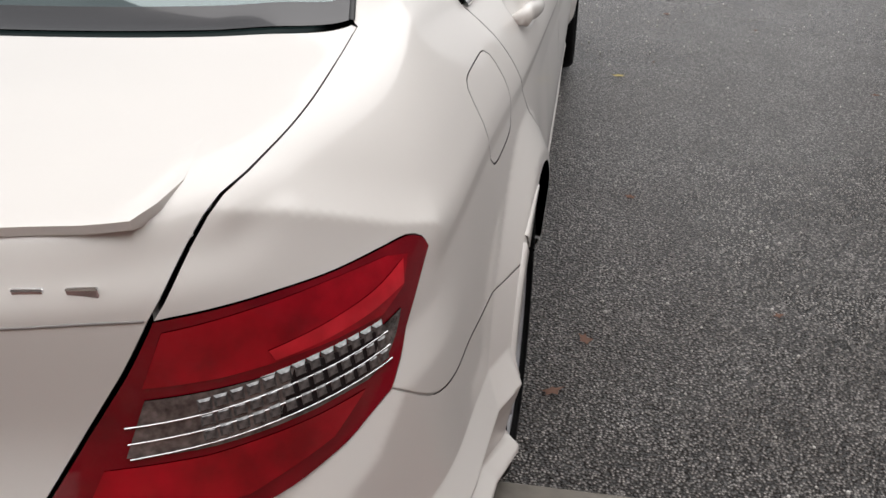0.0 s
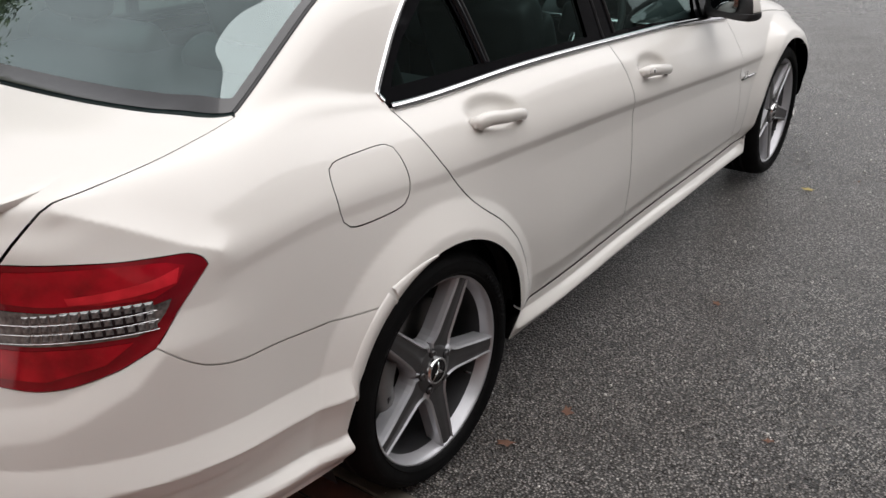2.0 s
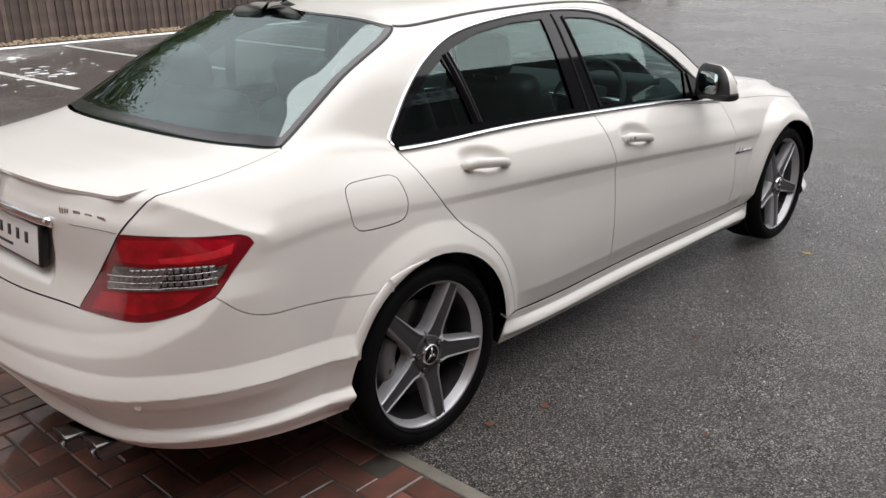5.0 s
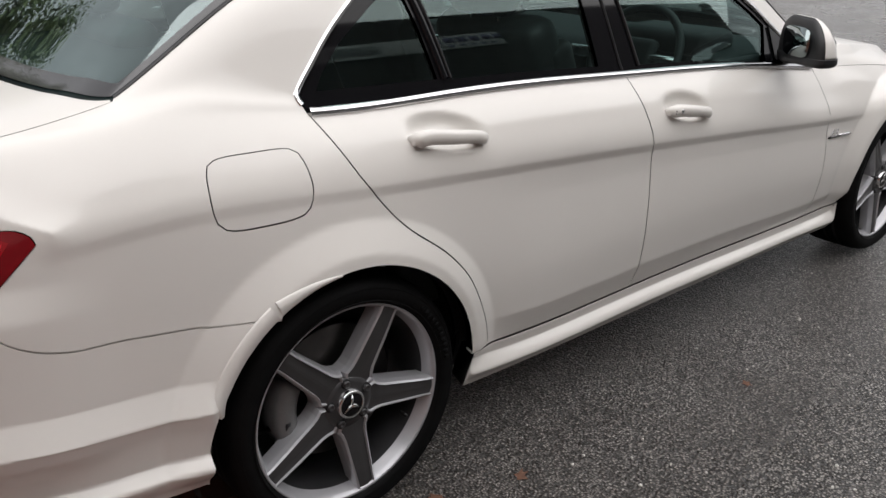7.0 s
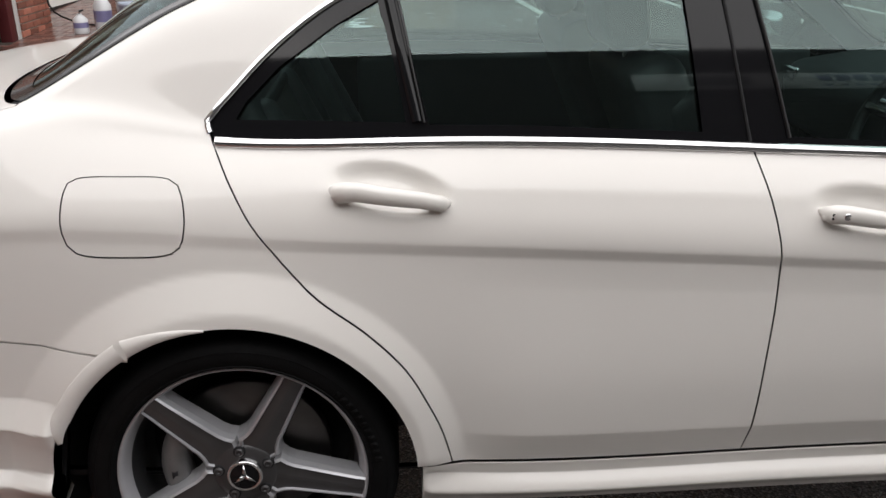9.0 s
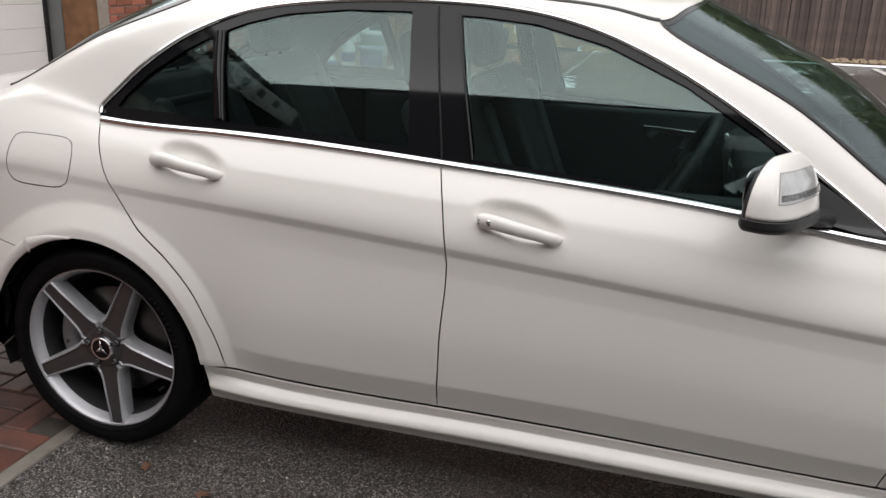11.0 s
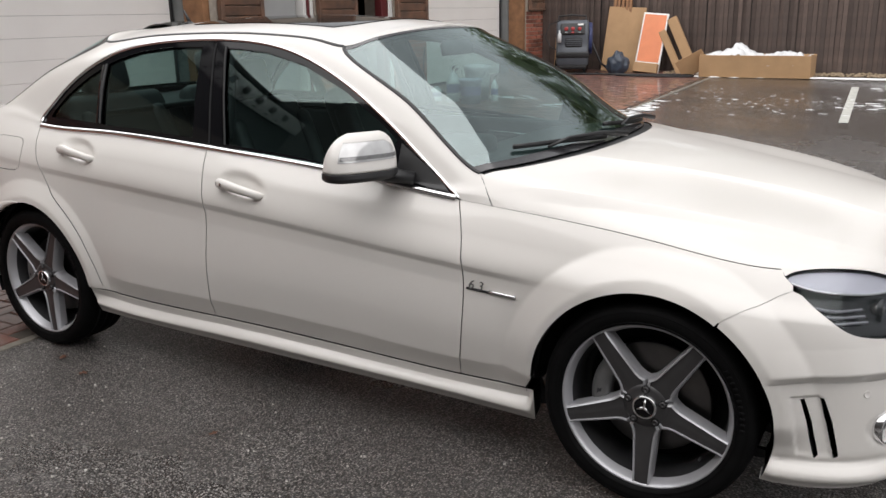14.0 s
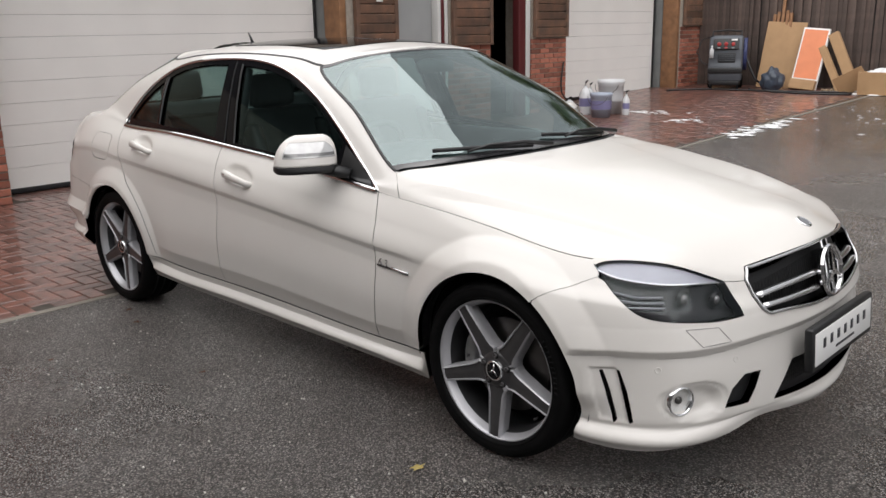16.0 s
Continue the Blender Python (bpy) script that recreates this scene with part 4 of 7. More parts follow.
B_GAP = curve([(1.050, .312), (1.056, .42), (1.060, .54), (1.069, .68), (1.065, .767), (1.046, .87), (1.022, .957)])
REAR_GAP = curve([(.427, .333), (.408, .41), (.380, .48), (.335, .565), (.262, .645), (.157, .73), (.069, .84), (.026, .915), (-.013, .992)], step=.02)
FRONT_GAP = curve([(2.140, .290), (2.157, .393), (2.170, .537), (2.166, .66), (2.150, .76), (2.116, .861)])
DLO_TOP = curve([(-.016, .998), (.008, 1.055), (.095, 1.148), (.215, 1.233), (.36, 1.298), (.515, 1.330), (.75, 1.350), (1.00, 1.353), (1.22, 1.335), (1.40, 1.290), (1.60, 1.203), (1.80, 1.085), (1.98, .958), (2.111, .866)], step=.02)
TL_TOP = curve([(-.866, .600, .902), (-.824, .654, .898), (-.780, .696, .894), (-.724, .738, .888), (-.657, .777, .884), (-.625, .792, .881), (-.606, .806, .870), (-.600, .811, .855)], step=.012)
TL_OUT = curve([(-.600, .811, .855), (-.629, .810, .828), (-.672, .801, .785), (-.718, .786, .730)], step=.012)
TL_LOW = curve([(-.718, .786, .730), (-.792, .743, .697), (-.881, .666, .679), (-.945, .470, .686)], step=.015)
TL_IN = line([(-.945, .470, .686), (-.922, .483, .713), (-.895, .528, .786), (-.873, .566, .847), (-.866, .600, .902)], step=.015)
DECK_GAP = curve([(-.39, .678, 1.054), (-.59, .674, 1.028), (-.70, .662, 1.013), (-.771, .645, .998), (-.812, .624, .960), (-.866, .600, .902)], step=.02)
BUMP_GAP = curve([(-.718, .786, .730), (-.655, .82, .676), (-.580, .842, .652), (-.49, .860, .648), (-.35, .878, .634), (-.185, .90, .617)], step=.02)
HL_LOW = curve([(3.481, .496, .585), (3.436, .592, .581), (3.359, .696, .588), (3.296, .754, .600), (3.252, .780, .622), (3.207, .789, .658), (3.149, .781, .701), (3.101, .768, .743)], step=.015)
HL_IN = line([(3.412, .508, .688), (3.450, .502, .640), (3.481, .496, .585)], step=.015)
HL_TOP = curve([(3.101, .768, .743), (3.124, .746, .753), (3.167, .716, .758), (3.238, .668, .755), (3.306, .614, .741), (3.371, .554, .712), (3.412, .508, .688)], step=.015)
NOSE_SEAM = line([(3.412, .508, .688), (3.430, .475, .683), (3.448, .439, .682)], step=.015)
GRILLE_TOP = curve([(3.429, .406, .721), (3.460, .308, .733), (3.491, .207, .744), (3.513, .09, .750), (3.514, 0, .751)], step=.02)
GRILLE_HEAD = line([(3.448, .439, .682), (3.429, .406, .721)], step=.012)
GRILLE_SIDE = curve([(3.448, .439, .682), (3.478, .436, .634), (3.500, .420, .592), (3.52, .390, .574)], step=.015)

top = dict(lo=LEVEL["belt"] - .02)
low = dict(hi=LEVEL["deck"])
rear_gap, b_gap, front_gap = uvs(REAR_GAP, **low), uvs(B_GAP, **low), uvs(FRONT_GAP, **low)


def smoothed(path, passes=3):
    p = np.array(path)
    for _ in range(passes):
        p[1:-1] = (p[:-2] + 2 * p[1:-1] + p[2:]) / 4
    return [q for q in p]


dlo_top = smoothed(uvs(DLO_TOP, **top), 6)
tl_top, tl_out, tl_low, tl_in = (uvs(c, **low) for c in (TL_TOP, TL_OUT, TL_LOW, TL_IN))
deck_gap, bump_gap = uvs(DECK_GAP), uvs(BUMP_GAP, **low)
hl_low, hl_in, grille_side, hl_top, nose_seam, grille_head = (uvs(c, **low) for c in (HL_LOW, HL_IN, GRILLE_SIDE, HL_TOP, NOSE_SEAM, GRILLE_HEAD))
grille_top = uvs(GRILLE_TOP, lo=LEVEL["upper"], hi=LEVEL["deck"])
grille_top[-1][0] = U_END


def arch_uv(centre, a0, a1, n=40, r=ARCH):
    return uvs(arc(*centre, r, a0, a1, n), **low)


screen_edge = rise(STATION[10], LEVEL["glass_base"], LEVEL["roof_edge"])
rear_edge = rise(STATION[3], LEVEL["roof_edge"], LEVEL["glass_base"])

pillar_foot = uvs(line([(2.232, .783, .852), (2.162, .73, .941)], step=.02))
wing_gap = uvs(line([(3.127, .785, .711), (3.089, .815, .696), (3.053, .855, .680), (3.0, .888, .652), (2.965, .900, .630)], step=.02), **low)
hl_lower = [q for q, p in zip(hl_low, HL_LOW) if p[2] < .706]
hl_outer = [q for q, p in zip(hl_low, HL_LOW) if p[2] > .716]

# doors
foot = along("door_foot", .427, 2.137, 90)
mid_u = b_gap[0][0]
front_foot, rear_foot = [q for q in foot if q[0] > mid_u + .01], [q for q in foot if q[0] < mid_u - .01]
front_door = panel("front_door", b_gap + along("belt", 1.03, 2.105) + front_gap[::-1] + front_foot[::-1], PAINT, car)
rear_door = panel("rear_door", rear_gap + along("belt", .0, 1.01) + b_gap[::-1] + rear_foot[::-1], PAINT, car)
# rear quarter with roof pillar, rail and windscreen pillar in one pressing
quarter_loop = (rear_gap + dlo_top[1:] + along("belt", 2.125, 2.225, 8) + pillar_foot + screen_edge
                + level_run("roof_edge", STATION[10], STATION[3], 90) + rear_edge + deck_gap + tl_top + tl_out + bump_gap
                + arch_uv(AR, 122, 3, 50) + uvs([(.39, .333)]))
flap = uvs(curve([(-.279, .919), (-.255, .942), (-.174, .943), (-.090, .937), (-.067, .91), (-.064, .85), (-.090, .808), (-.188, .803), (-.262, .812), (-.284, .85)], closed=True, step=.015), **low)
panel("rear_quarter", quarter_loop, PAINT, car, holes=[flap], gap=.0016)
panel("fuel_flap", flap, PAINT, car, gap=.0012)
# front wing
panel("front_wing", front_gap + along("belt", 2.12, 3.088) + hl_outer[::-1] + wing_gap + arch_uv(AF, 57.6, 177, 50) + along("door_foot", 2.38, 2.15, 12), PAINT, car)
# sills
sill = (along("floor", .362, 2.402, 90, .004) + uvs([(2.408, .29)]) + along("door_foot", 2.40, .364, 90, -.004))
panel("sill_cover", sill, PAINT, car, flange=.05)
# bonnet, boot lid, roof
panel("bonnet", along("belt", 2.245, 3.085, 60) + hl_top + nose_seam[1:] + grille_head[1:] + grille_top[1:] + rise(U_END, grille_top[-1][1], LEVEL["glass_base"] - .016)[1:]
      + level_run("glass_base", U_END, STATION[10] + .012, 60, -.016) + pillar_foot[::-1], PAINT, car, closing=True, step=.006, gap=.0025)
lid_foot = uvs(curve([(-.945, .470, .686), (-.965, .392, .690), (-1.006, .213, .692), (-1.013, .10, .690), (-1.015, 0, .689)], step=.02), **low)
panel("boot_lid", rise(0, lid_foot[-1][1], LEVEL["glass_base"] - .012, 60) + level_run("glass_base", 0, STATION[3], 50, -.012) + deck_gap + tl_in[::-1] + lid_foot, PAINT, car, closing=True, gap=.0052)
panel("roof", level_run("roof_edge", 0, U_END, 200, .006) + level_run("spine", U_END, 0, 200), PAINT, car, closing=True, gap=.004)
# bumpers
panel("rear_bumper", rise(0, LEVEL["floor"] + .01, lid_foot[-1][1], 20) + lid_foot[::-1] + tl_low[::-1] + bump_gap + arch_uv(AR, 121, 188, 30, .366) + [np.array((u, .006)) for u in np.linspace(u_at("floor", -.37), 0, 40)],
      PAINT, car, closing=True, flange=.05, step=.007, gap=.0012)
nose_low = uvs(curve([(3.52, .390, .574), (3.542, .297, .570), (3.566, .15, .556), (3.575, 0, .55)], step=.02), **low)
vent_holes = [uvs(line([(xa - .002, wa + .001, .430), (xa + .006, wa - .003, .432), (xa + .030, wa - .0125, .364), (xa + .051, wa - .020, .270), (xa + .042, wa - .016, .266), (xa + .018, wa - .008, .364)], closed=True, step=.02), **low) for xa, wa in ((3.180, .839), (3.224, .814))]
intake = uvs(line([(3.484, .547, .356), (3.499, .497, .394), (3.520, .427, .392), (3.516, .452, .340), (3.510, .482, .298), (3.472, .572, .300), (3.484, .547, .356)], step=.02)[:-1], **low)
mouth = uvs(line([(3.590, .0, .388), (3.557, .262, .390), (3.552, .305, .337), (3.545, .360, .278), (3.570, .213, .270), (3.588, .0, .264)], step=.02), **low)
mouth[0][0] = mouth[-1][0] = U_END
v_low, v_high = mouth[-1][1], mouth[0][1]
front_loop = (arch_uv(AF, 56.6, -24, 36, .357) + [np.array((u, .006)) for u in np.linspace(u_at("floor", 3.12), U_END, 40)] + rise(U_END, .01, v_low, 8) + mouth[::-1] + rise(U_END, v_high, nose_low[-1][1], 12) + nose_low[::-1]
              + grille_side[::-1] + nose_seam[::-1] + hl_in + hl_lower + wing_gap)
panel("front_bumper", front_loop, PAINT, car, holes=vent_holes + [intake], closing=True, flange=.04)
# narrow, shallow joints of the bumpers and the rolled arch lip
strip("bumper_joint", bump_gap, .014, -.002, PAINT, car, thick=.001)
strip("wing_joint", wing_gap, .014, -.002, PAINT, car, thick=.001)


def arch_lip(a0, a1, widths):
    """The rolled lip of the rear arch between two angles, of changing width."""
    n = len(widths)
    spots = [(AR[0] + (.353 + wd / 2) * math.cos(radians(a)), AR[1] + (.353 + wd / 2) * math.sin(radians(a))) for a, wd in zip(np.linspace(a0, a1, n), widths)]
    strip("arch_lip", uvs(spots, **low), widths, .0025, PAINT, car, "white rolled arch lip")


arch_lip(96, 120.5, np.linspace(.004, .036, 18))
arch_lip(122.3, 160, .036 * np.minimum(1, np.linspace(5, .12, 30) ** .6))
# glass
panel("windscreen", level_run("glass_base", STATION[10], U_END, 60) + rise(U_END, LEVEL["glass_base"], LEVEL["roof_edge"]) + level_run("roof_edge", U_END, STATION[10], 60) + screen_edge[::-1], SCREEN_GLASS, car, closing=True, flange=.004, gap=.004)
panel("rear_screen", level_run("glass_base", 0, STATION[3], 50) + rear_edge[::-1] + level_run("roof_edge", STATION[3], 0, 50) + rise(0, LEVEL["roof_edge"], LEVEL["glass_base"], 60), SCREEN_GLASS, car, closing=True, flange=.004, gap=.004)
# daylight opening: black surround, glass, pillars
dlo = along("belt", -.01, 2.10, 100, .012) + dlo_top[::-1][1:]
front_glass = uvs(line([(1.100, .978), (1.40, .958), (1.70, .926), (1.80, .913), (1.845, 1.030), (1.78, 1.075), (1.60, 1.180), (1.40, 1.265), (1.22, 1.308), (1.08, 1.320), (1.022, 1.322), (1.058, 1.16), (1.105, .978)], step=.03)[:-1], **top)
rear_glass = uvs(line([(.395, 1.018), (.60, 1.012), (.80, 1.000), (.925, .992), (.905, 1.16), (.885, 1.326), (.70, 1.324), (.52, 1.305), (.40, 1.275), (.345, 1.255), (.370, 1.13), (.395, 1.018)], step=.03)[:-1], **top)
quarter_glass = uvs(line([(.030, 1.030), (.20, 1.027), (.350, 1.022), (.330, 1.13), (.305, 1.238), (.225, 1.196), (.115, 1.122), (.050, 1.060), (.030, 1.030)], step=.03)[:-1], **top)
panel("window_surround", dlo, GLOSS_BLACK, car, holes=[front_glass, rear_glass, quarter_glass], gap=.001, out=-.004, flange=.02, barrel=True)
panel("front_window", front_glass, GLASS, car, gap=-.003, out=-.010, flange=.004, barrel=True)
panel("rear_window", rear_glass, GLASS, car, gap=-.003, out=-.010, flange=.004, barrel=True)
panel("quarter_window", quarter_glass, GLASS, car, gap=-.003, out=-.010, flange=.004, barrel=True)
strip("window_chrome", along("belt", -.008, 2.105, 110, .016), .020, .008, CHROME, car, "bright chrome strip")
strip("window_arch_chrome", dlo_top[1:], .012, .004, CHROME, car, "bright chrome strip")
panel("sunroof", uvs(curve([(.62, .0, crown(.62)), (.62, .25, 1.42), (.64, .40, 1.405), (.70, .43, 1.40), (1.30, .43, 1.39), (1.38, .40, 1.39), (1.41, .25, 1.40), (1.42, 0, crown(1.42))], step=.02), lo=LEVEL["roof_edge"]), GLOSS_BLACK, car, closing=True, out=.003, flange=.006)
# dark structure behind the panels: an added sheet, black as shade for the gaps
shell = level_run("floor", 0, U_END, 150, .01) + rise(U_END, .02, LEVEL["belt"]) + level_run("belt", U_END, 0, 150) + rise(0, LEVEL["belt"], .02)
panel("gap_shade_shell", shell, SHADOW_BLACK, car, holes=[arch_uv(AR, -5, 190, 40, .38) + uvs([(-.36, .23), (.36, .23)]), arch_uv(AF, -5, 190, 40, .38) + uvs([(2.765 - .36, .2), (2.765 + .36, .2)])], out=-.075, flange=.01, step=.05)
part("floor_pan", box_bm(1.75, 1.5, .05, (1.38, 0, .24), .01), SHADOW_BLACK, car)
part("nose_pan", box_bm(.30, 1.2, .05, (3.22, 0, .25), .01), SHADOW_BLACK, car)
part("tail_pan", box_bm(.40, 1.2, .05, (-.60, 0, .32), .01), SHADOW_BLACK, car)


def make_wheel(x, z):
    """A five-spoke alloy wheel with tyre, disc and caliper; the outer face looks towards -y."""
    rim = part("wheel", lathe([(.233, .004), (.242, -.016), (.2475, -.028), (.252, -.031), (.254, -.026), (.254, .0)], 96), ALLOY, car, "polished alloy rim")
    part("barrel", lathe([(.2335, .004), (.222, .05), (.2325, .10), (.2385, .17), (.2155, .18), (.254, .19)], 72), BARREL, rim)
    t = [(.251, -.024), (.256, -.034), (.266, -.041), (.284, -.044), (.300, -.039), (.312, -.024), (.3165, -.004), (.318, .03), (.318, .15), (.314, .175), (.300, .192), (.266, .198), (.250, .19)]
    part("tyre", lathe(t, 96), RUBBER, rim, "black low-profile tyre")
    ribs = bmesh.new()
    for r0 in (.263, .2935):
        lathe([(r0 - .002, -.0405), (r0, -.0432), (r0 + .002, -.0405)], 96, bm=ribs)
    for k in range(11):
        a = radians(8 + 3.6 * k)
        box_bm(.013, .004, .009, (.278 * math.cos(a), -.0435, .278 * math.sin(a)), 0, Matrix.Rotation(-a, 4, "Y"), bm=ribs)
    part("sidewall_rib", ribs, RUBBER, rim)
    grooves = bmesh.new()
    for o in (.03, .075, .12):
        lathe([(.3186, o - .006), (.3188, o), (.3186, o + .006)], 96, bm=grooves)
    part("tread_groove", grooves, SHADOW_BLACK, rim)
    prof = [(.040, .028, -.016), (.068, .0495, -.016), (.082, .0410, -.017), (.098, .0365, -.018), (.135, .034, -.021), (.180, .031, -.025), (.225, .028, -.028), (.246, .028, -.029)]
    for i in range(5):
        turn = Matrix.Rotation(radians(-62 - 72 * i), 4, "Y")
        for nm, mat, sections in (("spoke_face", ALLOY_DARK, (((-.72, .006), (-.10, .0035), (.10, .0035), (.72, .006)),)),
                                  ("spoke_edge", ALLOY, (((-1.0, .018), (-.90, .004), (-.76, 0), (-.70, .006)), ((.70, .006), (.76, 0), (.90, .004), (1.0, .018))))):
            b = bmesh.new()
            for section in sections:
                rows = []
                for r, hw, y in prof:
                    rows.append([b.verts.new((r, y + sink, hw * t)) for t, sink in section] + [b.verts.new((r, y + .050, hw * section[k][0])) for k in (-1, 0)])
                n = len(rows[0])
                for p, q in zip(rows, rows[1:]):
                    for e in range(n):
                        b.faces.new((p[e], p[(e + 1) % n], q[(e + 1) % n], q[e]))
                b.faces.new(rows[-1])
                b.faces.new(rows[0][::-1])
            bmesh.ops.recalc_face_normals(b, faces=b.faces)
            bmesh.ops.transform(b, matrix=turn, verts=b.verts)
            part(nm, b, mat, rim, smooth=False)
        bolt = lathe([(0, -.020), (.004, -.020), (.0045, -.023), (.0085, -.022), (.009, -.012), (.009, .0)], 12)
        a = radians(62 + 72 * i + 36)
        bmesh.ops.translate(bolt, verts=bolt.verts, vec=(.054 * math.cos(a), 0, .054 * math.sin(a)))
        part("wheel_bolt", bolt, ALLOY_DARK, rim)
        seat = lathe([(.009, -.0175), (.0125, -.0178), (.0128, -.014)], 14)
        bmesh.ops.translate(seat, verts=seat.verts, vec=(.054 * math.cos(a), 0, .054 * math.sin(a)))
        part("bolt_seat", seat, SHADOW_BLACK, rim)
    part("hub", lathe([(0, -.015), (.05, -.015), (.064, -.013), (.070, .0), (.070, .04)], 40), ALLOY_DARK, rim)
    part("centre_cap", lathe([(0, -.026), (.028, -.026), (.033, -.024), (.036, -.012)], 32), GLOSS_BLACK, rim)
    ring = lathe([(.030, -.0265), (.033, -.0285), (.036, -.026), (.037, -.012)], 40)
    for i in range(3):
        prism([(-.005, .0), (0, .029), (.005, .0)], .003, ring, Matrix.Translation((0, -.0265, 0)) @ Matrix.Rotation(radians(120 * i), 4, "Y") @ Matrix.Rotation(radians(90), 4, "X"))
    part("cap_emblem", ring, CHROME, rim)
    valve = lathe([(0, -.004), (.004, -.004), (.0045, .02)], 10)
    bmesh.ops.translate(valve, verts=valve.verts, vec=(.212 * math.cos(radians(-33)), 0, .212 * math.sin(radians(-33))))
    part("valve", valve, BLACK, rim)
    part("brake_disc", lathe([(.06, .062), (.168, .062), (.172, .066), (.172, .09), (.06, .09)], 48), STEEL, rim)
    cal = bmesh.new()
    rows = []
    for k in range(15):
        a = radians(148 + 4.6 * k)
        swell = 1 - .25 * abs(k - 7) / 7
        rows.append([cal.verts.new((r * math.cos(a), y, r * math.sin(a))) for r, y in ((.122, .085), (.122, .020), (.132, .012), (.150, .008 + .004 * (k % 4 == 0)), (.168 * (.97 + .03 * swell), .014), (.178, .024), (.178, .085))])
    for p, q in zip(rows, rows[1:]):
        for k in range(6):
            cal.faces.new((p[k], p[k + 1], q[k + 1], q[k]))
    cal.faces.new(rows[0])
    cal.faces.new(rows[-1][::-1])
    bmesh.ops.recalc_face_normals(cal, faces=cal.faces)
    part("brake_caliper", cal, CALIPER, rim, "grey brake caliper")
    part("caliper_print", box_bm(.012, .002, .05, (.150 * math.cos(radians(180)), .0115, .0), 0), PRINT, rim)
    part("barrel_back", lathe([(0, .135), (.21, .135), (.215, .12)], 40), SHADOW_BLACK, rim)
    rim.location = (x, -.838, z)
    return rim


rear_wheel = make_wheel(*AR)
copy_thing(rear_wheel, pose(AF[0], -.838, AF[1], 0, 8, 0))
for hub in (AR, AF):
    copy_thing(rear_wheel, pose(hub[0], .838, hub[1], 0, 0, 180))
    for s in (-1, 1):
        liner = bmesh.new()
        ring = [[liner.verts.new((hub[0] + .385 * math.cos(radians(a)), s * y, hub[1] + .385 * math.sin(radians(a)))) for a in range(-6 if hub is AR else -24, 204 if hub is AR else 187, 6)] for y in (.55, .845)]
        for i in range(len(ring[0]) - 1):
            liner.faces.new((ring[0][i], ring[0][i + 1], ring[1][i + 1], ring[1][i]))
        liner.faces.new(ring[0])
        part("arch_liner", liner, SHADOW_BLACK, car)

# ---- lamps ----
REFLECTOR = material("lamp_reflector", (0.40, 0.38, 0.37), 0.22, 0.7, mottle=0.75, scale=90, bump=0.002, bump_scale=110)
LED_CELL = material("led_cell", (0.30, 0.30, 0.30), 0.18, 0.6, mottle=0.7, scale=160)
RED_BRIGHT = material("bright_red_lens", (0.62, 0.018, 0.03), 0.15, 0.0, 1.0, mottle=0.35, scale=30)
LAMP_GREY = material("lamp_grey", (0.22, 0.22, 0.24), 0.25, 0.3)
SIGNAL = material("clear_signal_lens", (0.62, 0.62, 0.62), 0.1, 0.3, 1.0, mottle=0.25, scale=30)
BROW = material("pale_lamp_brow", (0.46, 0.46, 0.52), 0.3, 0.1, mottle=0.1, scale=20)
LAMP_DARK = material("lamp_dark", (0.014, 0.014, 0.016), 0.25, 0.2, mottle=0.3, scale=20)
BAND = curve([(-.893, .588, .821), (-.850, .654, .817), (-.812, .698, .814), (-.762, .743, .811), (-.702, .783, .808)], step=.012) + curve([(-.676, .797, .813), (-.691, .793, .790), (-.716, .785, .767), (-.742, .770, .758)], step=.012) \
    + curve([(-.801, .726, .759), (-.847, .680, .759), (-.881, .634, .759), (-.915, .566, .762)], step=.012)
STREAK = curve([(-.815, .690, .841), (-.760, .737, .845), (-.700, .774, .852), (-.648, .793, .864)], step=.012) + curve([(-.660, .795, .838), (-.715, .768, .830), (-.770, .730, .827), (-.812, .694, .828)], step=.012)
cone = bmesh.new()
bmesh.ops.create_cone(cone, cap_ends=True, segments=4, radius1=.0118, radius2=.0065, depth=.004)
CELL = bpy.data.meshes.new("led_cell")
cone.to_mesh(CELL)
cone.free()
CELL.materials.append(LED_CELL)
TL_LOOP = tl_in + tl_top + tl_out + tl_low
